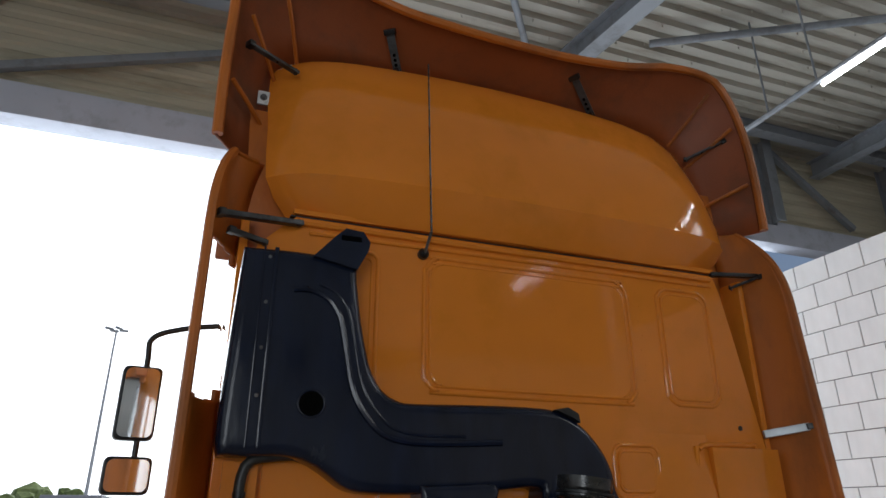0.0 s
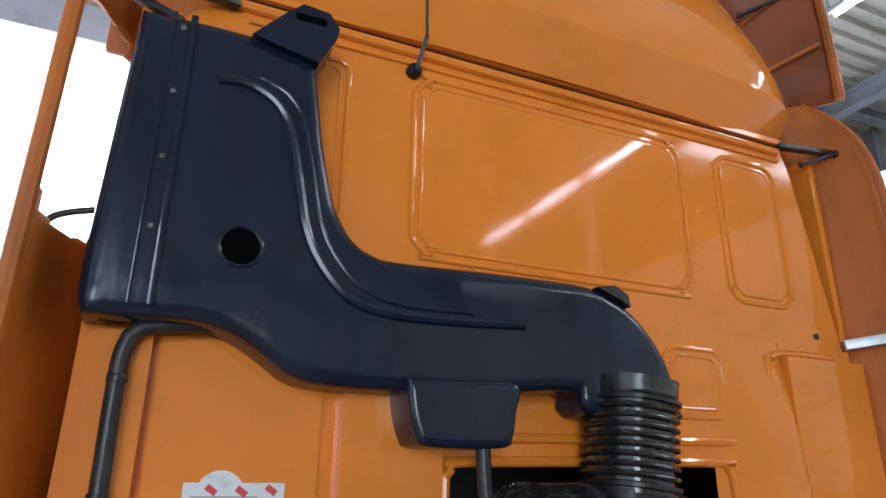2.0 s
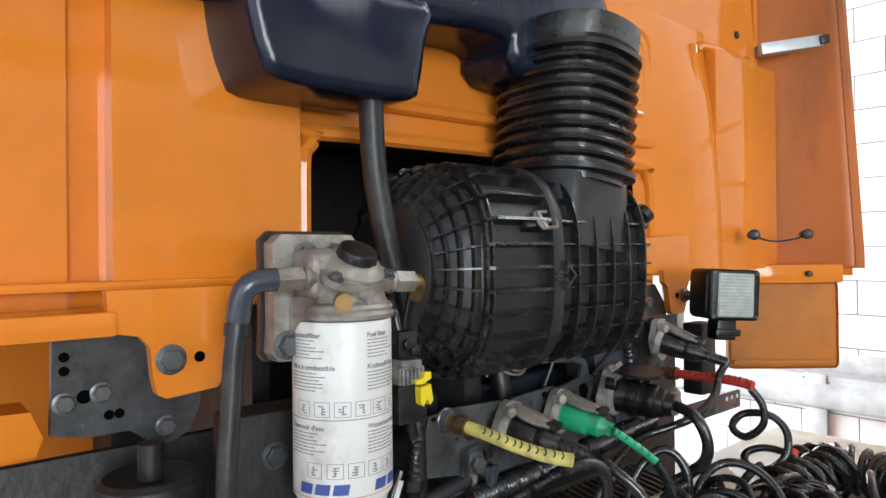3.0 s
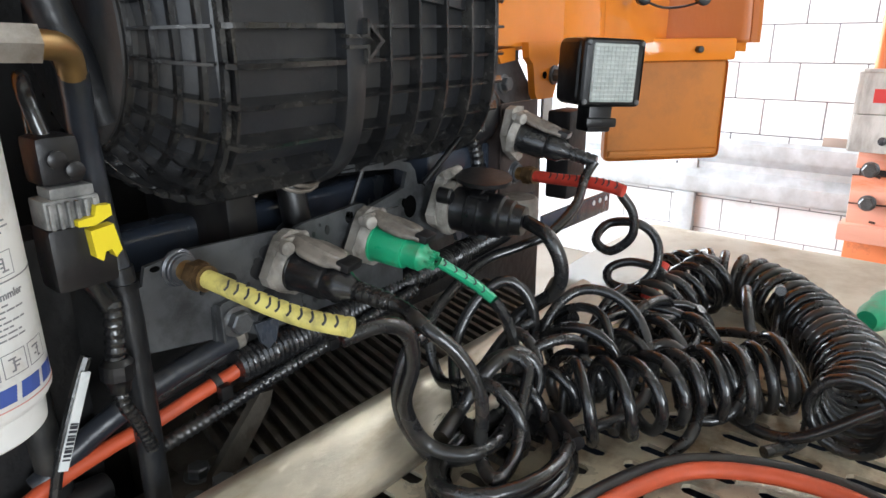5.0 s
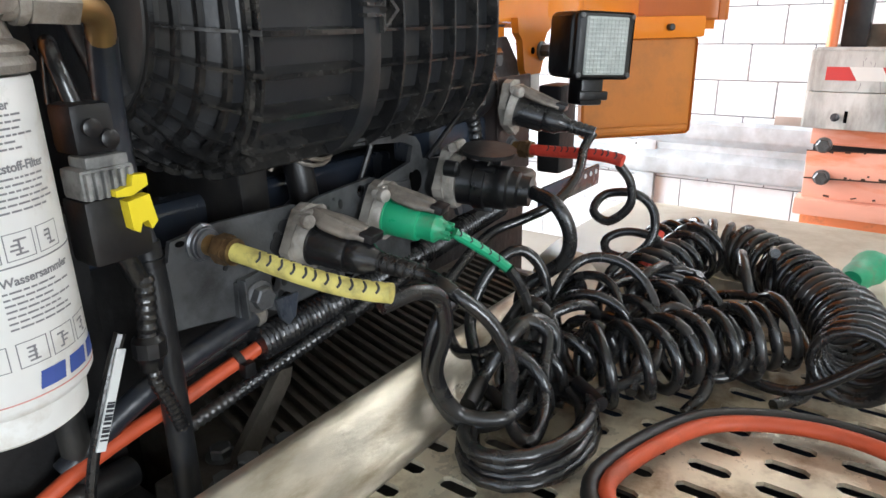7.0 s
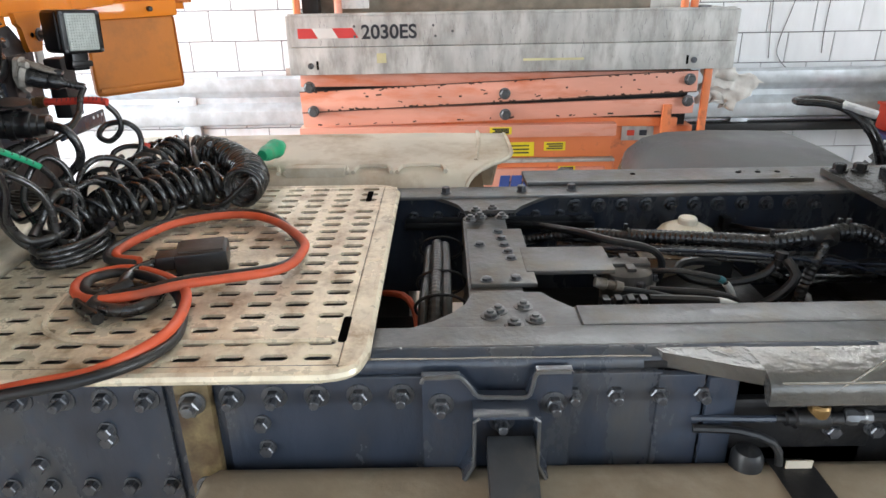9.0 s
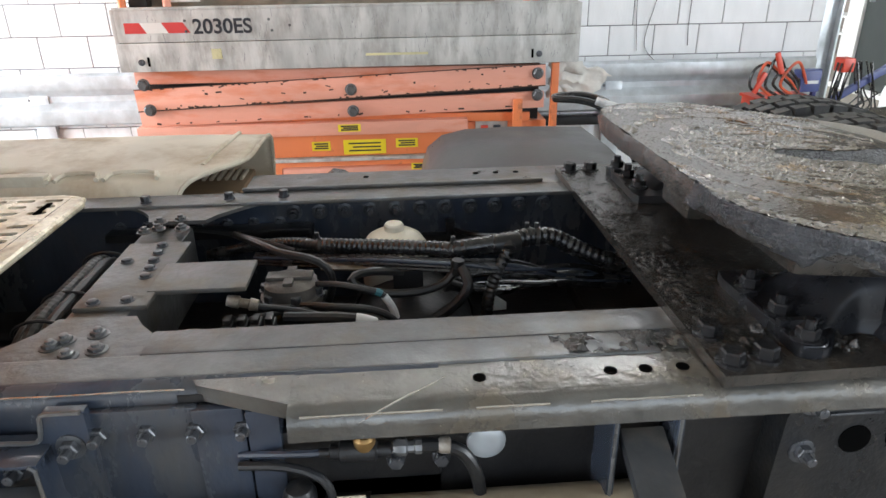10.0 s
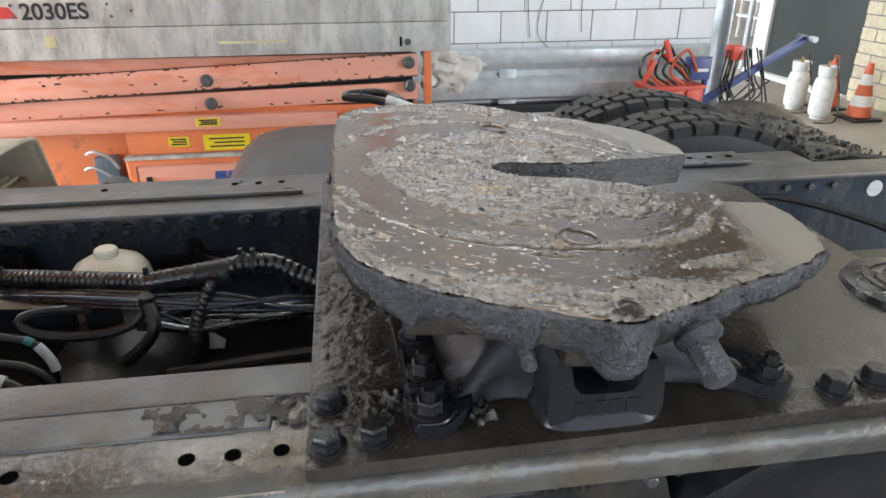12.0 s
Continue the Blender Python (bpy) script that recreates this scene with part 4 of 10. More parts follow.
part("disc", cyl(B(), (0.553, YS - 0.0004, 1.611), (0.553, YS + 0.002, 1.611), 0.045, n=28), STICKER, o)
for k in range(3):
    part("red_mark", box(B(), -0.011, 0.011, -0.0006, 0.0006, -0.006, 0.006, m=pose(0.537 + k * 0.055, YS - 0.0012, 1.621 - (k % 2) * 0.003, 0, 35, 0)), INKRED, o)
for k in range(5):
    part("text_bar", box(B(), 0.502, 0.502 + 0.12 + 0.03 * (k % 2), YS - 0.0014, YS - 0.001, 1.608 - k * 0.006, 1.610 - k * 0.006), INK, o)

# ---- air intake, filters and lines behind the cab ----
DY = 2.115
o = thing("air_intake_duct", (0.9, 2.18, 1.8), "black moulded plastic air intake duct on the cab wall", "air duct")
body = [(0.285, 2.545), (0.272, 2.2), (0.268, 1.94), (0.30, 1.912), (0.40, 1.912), (0.47, 1.912), (0.53, 1.898), (0.585, 1.868), (0.65, 1.825), (0.72, 1.812), (0.86, 1.810), (1.10, 1.820), (1.26, 1.835), (1.305, 1.825), (1.325, 1.785),
        (1.585, 1.775), (1.588, 1.83), (1.575, 1.90), (1.54, 1.965), (1.48, 2.03), (1.41, 2.07), (1.33, 2.09), (1.1, 2.09), (0.86, 2.083), (0.80, 2.09), (0.755, 2.115), (0.72, 2.165), (0.70, 2.22), (0.675, 2.33), (0.655, 2.46), (0.645, 2.53), (0.60, 2.545), (0.45, 2.55)]


def pillow(pts, y0, y1, r):
    """A moulded hollow with the given outline whose front edges roll over in a wide radius."""
    line = smooth_path([(x, 0, z) for x, z in pts + pts[:1]], 0.018)[:-1]
    n = len(line)
    area = sum(line[i - 1].x * line[i].z - line[i].x * line[i - 1].z for i in range(n))
    bm = B()
    loops = []
    for k in range(7):
        a = k / 6 * math.pi / 2
        inset, y = r * (1 - math.sin(a)), y0 + r * 0.75 * (1 - math.cos(a))
        ring = []
        for i, p in enumerate(line):
            d = line[(i + 3) % n] - line[i - 3]
            nrm = Vector((-d.z, 0, d.x)).normalized() * (1 if area > 0 else -1)
            ring.append(bm.verts.new((p.x + nrm.x * inset, y, p.z + nrm.z * inset)))
        loops.append(ring)
    loops.append([bm.verts.new((p.x, y1, p.z)) for p in line])
    for a, b in zip(loops, loops[1:]):
        for i in range(n):
            j = (i + 1) % n
            bm.faces.new((a[i], a[j], b[j], b[i]))
    bm.faces.new(loops[0])
    return bm


part("body", pillow(body, DY, WY - 0.012, 0.034), DUCT, o, smooth=60)
# upper snout
bm = prism(B(), [(0.50, 2.53), (0.56, 2.60), (0.60, 2.64), (0.66, 2.635), (0.685, 2.60), (0.68, 2.57), (0.645, 2.50)], DY - 0.02, WY - 0.03)
part("snout", bevel_all(bm, 0.012, 3), DUCT, o, smooth=50)
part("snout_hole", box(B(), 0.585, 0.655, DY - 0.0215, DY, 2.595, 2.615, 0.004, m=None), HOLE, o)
# raised bead with its groove
bead = [(0.447, DY, 2.415), (0.50, DY, 2.42), (0.56, DY, 2.395), (0.597, DY, 2.345), (0.615, DY, 2.28), (0.63, DY, 2.21), (0.65, DY, 2.12), (0.685, DY, 2.05), (0.75, DY, 1.985), (0.84, DY, 1.962), (1.0, DY, 1.962), (1.155, DY, 1.97)]
part("bead", hose(B(), bead, 0.011, 8), DUCT, o)
part("bead", hose(B(), [(x + 0.028, y + 0.002, z + 0.022) for x, y, z in bead[1:-1]], 0.006, 8), DUCT, o)
part("edge_strip", box(B(), 0.378, 0.392, DY - 0.008, DY + 0.004, 1.93, 2.548, 0.004), DUCT, o)
part("edge_strip", box(B(), 0.345, 0.352, DY - 0.005, DY + 0.004, 1.93, 2.548, 0.003), DUCT, o)
for z in (2.515, 2.365, 2.222, 2.08):
    part("rivet", lathe(B(), (0.366, DY + 0.001, z), (0, -1, 0), [(0, 0.006), (0.003, 0.006), (0.005, 0.003)], 10), BOLT, o)
part("dimple", lathe(B(), (0.528, DY + 0.001, 2.064), (0, -1, 0), [(0, 0.045), (0.003, 0.044), (0.0045, 0.041), (0.002, 0.038), (0.0012, 0.034)], 32), DUCT, o, "shallow round dimple")
# black disc paints the shaded inside of the dimple
part("dimple_shade_disc", cyl(B(), (0.528, DY + 0.002, 2.064), (0.528, DY - 0.0008, 2.064), 0.037, n=28), HOLE, o)
bm = prism(B(), [(1.36, 2.085), (1.43, 2.06), (1.455, 2.045), (1.45, 2.075), (1.41, 2.095)], DY - 0.006, DY + 0.06)
part("edge_clip", bevel_all(bm, 0.004, 2), BLACK, o)
# water box and drain hose under the duct
bm = pillow([(0.872, 1.835), (0.98, 1.838), (1.125, 1.838), (1.122, 1.78), (1.112, 1.725), (1.095, 1.706), (1.0, 1.702), (0.915, 1.704), (0.896, 1.72), (0.88, 1.77)], DY - 0.022, WY - 0.03, 0.02)
part("drain_box", bm, DUCT, o, smooth=60)
part("drain_hose", hose(B(), [(1.055, 2.13, 1.72), (1.06, 2.13, 1.62), (1.08, 2.13, 1.52), (1.11, 2.13, 1.42)], 0.016, 16), HOSE, o)

# corrugated bellows down to the filter
o = thing("intake_bellows", (1.42, 2.12, 1.6), "ribbed black rubber intake bellows", "hose")
BAX = Vector((0.030, 0.0, 0.25))
BP = Vector((1.417, 2.125, 1.615))
prof = [(0, 0.098)]
for k in range(9):
    z = 0.010 + k * 0.0208
    prof += [(z, 0.098), (z + 0.003, 0.110), (z + 0.007, 0.1125), (z + 0.011, 0.110), (z + 0.014, 0.098)]
prof += [(0.20, 0.098), (0.215, 0.108), (0.25, 0.110)]
part("bellows", lathe(B(), BP, BAX, prof, 48, 1.0, 0.86, 2.6), RUBBER, o, smooth=30)
for s in (0.012, 0.197):
    part("hose_clamp", lathe(B(), BP + BAX.normalized() * s, BAX, [(0, 0.1145), (0.008, 0.1145)], 48, 1.0, 0.86, 2.6), BLACK, o)
part("neck", lathe(B(), (1.408, 2.135, 1.515), (0.03, 0, 0.25), [(0, 0.104), (0.03, 0.103), (0.085, 0.102), (0.108, 0.100)], 40, 1.0, 0.86, 4), FILTERBOX, o)

# ribbed air filter canister lying across
AX, AZ, AR = 2.178, 1.487, 0.144
C0 = 1.169  # where the cover meets the stepped face
o = thing("air_filter_housing", (1.36, AX, 1.33), "ribbed black plastic air filter canister, dusty and wet", "air filter")
SQ = 3.2


def around(a, r):
    c, s = math.cos(a), math.sin(a)
    k = (abs(c) ** SQ + abs(s) ** SQ) ** (-1 / SQ) * r
    u, v = frame_of((1, 0, 0))
    return u * c * k + v * s * k


# stepped face, cover, band and barrel
STEPS = [(C0 - 0.052, 0.096, 2.0), (C0 - 0.040, 0.108, 2.2), (C0 - 0.028, 0.120, 2.5), (C0 - 0.014, 0.132, 2.8), (C0, 0.139, SQ)]
part("canister", lathe(B(), (C0, AX, AZ), (1, 0, 0), [(0, AR * 0.90), (0.004, AR * 0.95), (0.365, AR * 0.95), (0.382, AR * 0.8)], 72, power=SQ), FILTERBOX, o)
for (x, r, p), (x2, r2, p2) in zip(STEPS, STEPS[1:]):
    part("face_step", lathe(B(), (x, AX, AZ), (1, 0, 0), [(0.0, r), (x2 - x, r + 0.001)], 64, power=p), FILTERBOX, o)
for x, r, p in STEPS:
    part("face_ring", lathe(B(), (x - 0.003, AX, AZ), (1, 0, 0), [(0.003, r - 0.006), (0.0, r - 0.004), (0.0, r + 0.002), (0.004, r + 0.003)], 64, power=p), FILTERRIB, o)
part("face_cone", lathe(B(), (C0 - 0.050, AX, AZ), (1, 0, 0), [(0, 0.085), (0.003, 0.094), (0.022, 0.117), (0.038, 0.129), (0.052, 0.136)], 64, power=2.6), FILTERBOX, o)
part("end_cover", lathe(B(), (C0 - 0.060, AX, AZ), (1, 0, 0), [(0, 0.02), (0.0, 0.086), (0.003, 0.093), (0.012, 0.095)], 48), FILTERBOX, o, "smooth black end cover")
part("hub", lathe(B(), (C0 - 0.066, AX, AZ - 0.002), (1, 0, 0), [(0, 0.008), (0.001, 0.0095), (0.006, 0.012)], 18), BLACK, o)
part("hub_recess", cyl(B(), (C0 - 0.0665, AX, AZ - 0.002), (C0 - 0.06, AX, AZ - 0.002), 0.0055, n=14), HOLE, o)
NR = 31
for k in range(NR):
    a = 2 * math.pi * (k + 0.82) / NR
    d = around(a, AR)
    tg = Vector((1, 0, 0)).cross(d).normalized()

    def rib(name, pts, half):
        bm = B()
        va = [bm.verts.new(q + tg * half) for q in pts]
        vb = [bm.verts.new(q - tg * half) for q in pts]
        bm.faces.new(va)
        bm.faces.new(vb)
        for i in range(len(pts)):
            j = (i + 1) % len(pts)
            bm.faces.new((va[i], va[j], vb[j], vb[i]))
        part(name, bm, FILTERRIB, o, smooth=0)

    c0 = Vector((0, AX, AZ))
    dn = d.normalized()
    X = lambda x, r: Vector((C0 + x, 0, 0)) + c0 + dn * r
    rib("face_rib", [X(-0.048, 0.088), X(-0.055, 0.102), X(-0.044, 0.116), X(-0.030, d.length * 0.88), X(-0.010, d.length * 0.97), X(0.0, d.length * 0.9)], 0.0013)
    # shelf-like ribs on the cover, finer ones on the barrel
    rib("long_rib", [X(-0.002, d.length * 0.93), X(-0.004, d.length * 1.01), X(0.003, d.length * 1.045), X(0.010, d.length * 1.055), X(0.114, d.length * 1.05), X(0.114, d.length * 0.93)], 0.0022)
    rib("long_rib", [X(0.137, d.length * 0.93), X(0.137, d.length * 1.03), X(0.362, d.length * 1.02), X(0.376, d.length * 0.93)], 0.0014)
for x in (0.170, 0.212, 0.254, 0.296, 0.338):
    part("ring_rib", lathe(B(), (C0 + x, AX, AZ), (1, 0, 0), [(0, AR * 0.92), (0, AR * 1.05), (0.003, AR * 1.05), (0.003, AR * 0.92)], 72, power=SQ), FILTERRIB, o)
part("ring_rib", lathe(B(), (C0 + 0.004, AX, AZ), (1, 0, 0), [(0, AR * 0.92), (0, AR * 1.01), (0.003, AR * 1.01), (0.003, AR * 0.92)], 72, power=SQ), FILTERRIB, o)
part("band", lathe(B(), (C0 + 0.115, AX, AZ), (1, 0, 0), [(0, AR * 0.93), (0, AR * 1.05), (0.004, AR * 1.06), (0.018, AR * 1.06), (0.022, AR * 1.05), (0.022, AR * 0.93)], 72, power=SQ), FILTERBOX, o, "plain joint band")
# latch with a bent wire bail on the upper front, moulded arrow below it
d = Vector((0, -0.8, 0.6))
mm = along(Vector((C0 + 0.105, 2.040, 1.551)), d)
tx = mm.to_3x3().inverted() @ Vector((1, 0, 0))
mm = mm @ Matrix.Rotation(math.atan2(tx.y, tx.x), 4, "Z")
cl = part("clip", box(B(), -0.040, 0.004, -0.009, 0.009, -0.010, 0.004, 0.003, m=mm), BLACK, o, "latch clip")
part("clip_wire", hose(B(), [mm @ Vector(p) for p in ((-0.012, -0.013, 0.006), (0.014, -0.013, 0.010), (0.019, 0.0, 0.010), (0.014, 0.013, 0.010), (-0.012, 0.013, 0.006), (-0.016, 0.0, 0.008), (-0.012, -0.013, 0.006))], 0.0026, 6, step=0.008), CASTALU, cl)
part("clip_hook", box(B(), -0.010, -0.002, -0.014, 0.014, 0.002, 0.010, 0.002, m=mm), CASTALU, cl)
part("clip_hook", box(B(), -0.002, 0.018, -0.003, 0.003, 0.004, 0.010, 0.001, m=mm), CASTALU, cl)
d = around(0.05, AR * 1.06)
mm = along(Vector((C0 + 0.112, AX, AZ)) + d, d)
tx = mm.to_3x3().inverted() @ Vector((1, 0, 0))
mm = mm @ Matrix.Rotation(math.atan2(tx.y, tx.x), 4, "Z")
arrow = [(0.0, -0.006), (0.022, -0.006), (0.022, -0.020), (0.044, 0.0), (0.022, 0.020), (0.022, 0.006), (0.0, 0.006), (0.0, 0.003), (0.025, 0.003), (0.025, 0.013), (0.039, 0.0), (0.025, -0.013), (0.025, -0.003), (0.0, -0.003)]
bm = prism(B(), arrow, -0.004, 0.006, "z")
bmesh.ops.transform(bm, matrix=mm, verts=bm.verts[:])
part("moulded_arrow", bm, FILTERRIB, o, smooth=0)
part("service_knob", lathe(B(), (1.612, 2.118, 1.560), (0.5, -0.25, 0.45), [(0, 0.012), (0.02, 0.012), (0.022, 0.018), (0.036, 0.018), (0.038, 0.010)], 18), BLACK, o)
part("drain_valve", hose(B(), [(1.305, 2.16, 1.345), (1.307, 2.155, 1.315), (1.307, 2.15, 1.285)], 0.016, 14), BLACK, o)
part("drain_valve", lathe(B(), (1.307, 2.15, 1.270), (0, 0, 1), [(0, 0.020), (0.010, 0.025), (0.018, 0.016)], 18), BLACK, o)
part("wire_spring", hose(B(), [(1.222, 2.098, 1.340), (1.228, 2.095, 1.352), (1.245, 2.09, 1.353), (1.265, 2.085, 1.345), (1.285, 2.085, 1.343), (1.30, 2.095, 1.352), (1.285, 2.11, 1.360), (1.262, 2.105, 1.354), (1.250, 2.095, 1.346), (1.268, 2.088, 1.338), (1.288, 2.088, 1.341), (1.298, 2.1, 1.358)], 0.0023, 8, step=0.008), CASTALU, o)
for x in (1.21, 1.50):
    part("saddle", box(B(), x, x + 0.035, 2.13, 2.30, 1.25, 1.352, 0.006), BLACK, o)
part("stay", cyl(B(), (1.352, 2.088, 1.347), (1.318, 2.10, 1.262), 0.003, n=8), BLACK, o)
part("stay", cyl(B(), (1.52, 2.075, 1.375), (1.445, 2.085, 1.315), 0.0035, n=8), BLACK, o)
part("outlet_pipe", hose(B(), [(1.53, 2.16, 1.43), (1.585, 2.125, 1.415), (1.60, 2.11, 1.395), (1.585, 2.105, 1.370), (1.55, 2.11, 1.355)], 0.022, 16), HOSE, o)
part("pipe_clamp", cyl(B(), (1.592, 2.118, 1.408), (1.599, 2.112, 1.400), 0.0245, n=18), BOLTDARK, o, "steel hose clamp")

# fuel filter on its cast head
FX, FY, FR = 0.955, 2.041, 0.0518
o = thing("fuel_filter", (FX, FY, 1.242), "white spin-on fuel filter under a dirty cast aluminium head", "fuel filter")
can = part("canister", lathe(B(), (FX, FY, 1.242), (0, 0, 1), [(0, FR * 0.80), (0.003, FR * 0.87), (0.020, FR * 0.89), (0.0225, FR * 0.95), (0.027, FR), (0.200, FR), (0.203, FR * 0.985)], 64), WHITEPAINT, o)
for z in (1.3492, 1.2725):
    part("print_band", lathe(B(), (FX, FY, z), (0, 0, 1), [(0, FR + 0.0003), (0.0008, FR + 0.0003)], 64), INK if z > 1.3 else material("faded_pink_print", (0.62, 0.30, 0.26), 0.5, vary=0.2, bump=0), can)


def on_can(bm, ang, z0, z1, half, off=FR + 0.0005):
    """A small curved print patch on the can; ang counts from the side that faces back."""
    n = max(1, int(half / 0.06))
    for k in range(n):
        a0, a1 = ang - half + 2 * half * k / n, ang - half + 2 * half * (k + 1) / n
        vs = [bm.verts.new((FX + off * math.sin(a), FY - off * math.cos(a), z)) for a, z in ((a0, z0), (a1, z0), (a1, z1), (a0, z1))]
        bm.faces.new(vs)


def can_words(text, size, a0, z, mat):
    """Lettering wrapped round the can, starting at the angle a0."""
    ob = writing(text, size, Matrix(), mat, can, "lettering")
    for v in ob.data.vertices:
        a = a0 + v.co.x / FR
        r = FR + 0.0004 + max(0.0, v.co.z) * 0.3
        v.co = Vector((FX + r * math.sin(a), FY - r * math.cos(a), z + v.co.y))
    return ob


rp = random.Random(8)
LEFT, RIGHT = radians(-100), radians(-4)
for text, size, z, a in (("Brandstoffilter", 0.0068, 1.4300, LEFT), ("Filtre \u00e0 combustible", 0.0068, 1.3985, LEFT), ("R\u00e9servoir d'eau", 0.0068, 1.3395, LEFT), ("Fuel filter", 0.0068, 1.4300, RIGHT), ("Kraftstoff-Filter", 0.0068, 1.3985, RIGHT), ("Wassersammler", 0.0068, 1.3395, RIGHT)):
    can_words(text, size, a, z, INK)
for z in [1.4265 - 0.0034 * i for i in range(6)] + [1.3945 - 0.0034 * i for i in range(6)] + [1.3355 - 0.0034 * i for i in range(7)]:
    for a, h in ((LEFT, 0.42), (RIGHT, 0.40)):
        t_, end = a, a + 2 * h * (0.6 + 0.4 * rp.random())
        bm = B()
        while t_ < end:
            w = 0.02 + 0.05 * rp.random()
            on_can(bm, t_ + w, z, z + 0.0011, w)
            t_ += 2 * w + 0.016
        part("print_line", bm, INK, can, smooth=0)
for zz in (1.3525, 1.2925):
    for k, a in enumerate((-79, -55, -32, -9, 12, 33)):
        a = radians(a) + (0.25 if zz < 1.3 else 0.0)
        bm = B()
        for z0, z1, da, hf in ((zz, zz + 0.0005, 0, 0.155), (zz + 0.0145, zz + 0.015, 0, 0.155), (zz, zz + 0.015, -0.155, 0.006), (zz, zz + 0.015, 0.155, 0.006)):
            on_can(bm, a + da, z0, z1, hf)
        for q in range(4):
            on_can(bm, a - 0.05 + 0.09 * rp.random(), zz + 0.0025 + 0.0026 * q, zz + 0.0036 + 0.0026 * q, 0.02 + 0.05 * rp.random())
        on_can(bm, a + 0.06 * (rp.random() - 0.5), zz + 0.003, zz + 0.011, 0.012)
        part("pictogram", bm, INK, can, smooth=0)
# brand mark as plain slanted blue shapes
for a0 in (-88, 2):
    for q in range(3):
        bm = B()
        c_ = radians(a0 + 11 + q * 21)
        for k in range(5):
            on_can(bm, c_ + 0.008 * k, 1.2765 + 0.0021 * k, 1.2787 + 0.0021 * k, 0.150)
        part("blue_mark", bm, INKBLUE, can, smooth=0)
head = part("head", lathe(B(), (FX, FY, 1.446), (0, 0, 1), [(0, FR * 0.97), (0.001, 0.0545), (0.005, 0.0555), (0.008, 0.054), (0.009, 0.0525), (0.0115, 0.0535), (0.015, 0.052), (0.018, 0.047), (0.032, 0.043), (0.046, 0.036), (0.052, 0.022)], 40), CASTALU, o, "dirty cast aluminium head")
plate = [(0.886, 1.440), (0.884, 1.412), (0.890, 1.404), (0.906, 1.403), (0.915, 1.412), (0.922, 1.44), (0.94, 1.462), (0.985, 1.475), (0.99, 1.52), (0.978, 1.533), (0.895, 1.533), (0.885, 1.524)]
part("mounting_plate", bevel_all(prism(B(), plate, 2.058, 2.078), 0.005, 2), CASTALU, o)
part("rubber_backing", bevel_all(prism(B(), [(x - 0.004 if x < 0.93 else x + 0.003, z + (0.004 if z > 1.5 else -0.002)) for x, z in plate], 2.079, 2.088), 0.002, 1), BLACK, o)
part("plate_arm", box(B(), 0.905, 0.962, 2.02, 2.062, 1.462, 1.518, 0.014, 3), CASTALU, o)
part("cast_web", bevel_all(prism(B(), [(2.06, 1.425), (2.06, 1.47), (2.015, 1.47), (2.03, 1.45)], 0.902, 0.910, "x"), 0.003, 2), CASTALU, o)
PN = Vector((0.02, -0.50, 0.86)).normalized()
PC = Vector((0.957, 2.026, 1.492))
pu, pv = frame_of(PN)
tri3 = []
for k in range(36):
    a = k * math.pi / 18
    tri3.append((math.cos(a), math.sin(a), 0.0385 + 0.008 * max(0.0, math.cos(1.5 * (a - 0.55)) ** 2) ** 2))
bm = B()
lo3 = [bm.verts.new(PC + (pu * c + pv * s) * r) for c, s, r in tri3]
hi3 = [bm.verts.new(PC + PN * 0.007 + (pu * c + pv * s) * (r - 0.001)) for c, s, r in tri3]
bm.faces.new(lo3)
bm.faces.new(hi3)
for i in range(36):
    bm.faces.new((lo3[i], lo3[(i + 1) % 36], hi3[(i + 1) % 36], hi3[i]))
part("pump_flange", bm, CASTALU, o, smooth=40)
part("pump_ring", lathe(B(), PC + PN * 0.006, PN, [(0, 0.034), (0.004, 0.034), (0.006, 0.031), (0.011, 0.027), (0.013, 0.023)], 36), CASTALU, o)
part("pump_button", lathe(B(), PC + PN * 0.014, PN, [(0, 0.0215), (0.013, 0.0205), (0.015, 0.0195), (0.016, 0.017), (0.015, 0.005)], 30), BLACK, o, "black priming pump button")
for k in range(14):
    a = k * math.pi / 7
    part("button_knurl", cyl(B(), PC + PN * 0.015 + (pu * math.cos(a) + pv * math.sin(a)) * 0.0212, PC + PN * 0.026 + (pu * math.cos(a) + pv * math.sin(a)) * 0.0205, 0.0011, n=5), BLACK, o)
hb = mesh_of(hex_bolt(0.0060, 0.006, 1.35), BOLT)
for k in range(3):
    a = 0.55 + k * 2.0944
    shared("flange_screw", hb, along(PC + PN * 0.007 + (pu * math.cos(a) + pv * math.sin(a)) * 0.038, PN), o)
hb2 = mesh_of(hex_bolt(0.011, 0.012, 1.35), BOLT)
for p in ((0.922, 2.058, 1.511), (0.900, 2.058, 1.420)):
    shared("mounting_bolt", hb2, along(p, (0, -1, 0)), o)
for p, d in (((0.915, 2.03, 1.489), (-1, 0.04, -0.02)), ((0.992, 2.02, 1.483), (1, 0.02, -0.04))):
    p, d = Vector(p), Vector(d)
    n1 = part("union", cyl(B(), p, p + d * 0.018, 0.0105, n=14), CASTALU, o)
    part("union_nut", cyl(B(), p + d * 0.014, p + d * 0.040, 0.0128, n=6), CASTALU, n1, "pale hex union nut")
    part("union_collar", cyl(B(), p + d * 0.007, p + d * 0.0125, 0.0125, n=16), CASTALU, n1)
part("brass_plug", cyl(B(), (0.935, 2.012, 1.467), (0.928, 1.992, 1.464), 0.0075, n=6), BRASS, o)
part("brass_plug_rim", cyl(B(), (0.930, 1.999, 1.4655), (0.928, 1.993, 1.4645), 0.0095, n=14), BRASS, o)
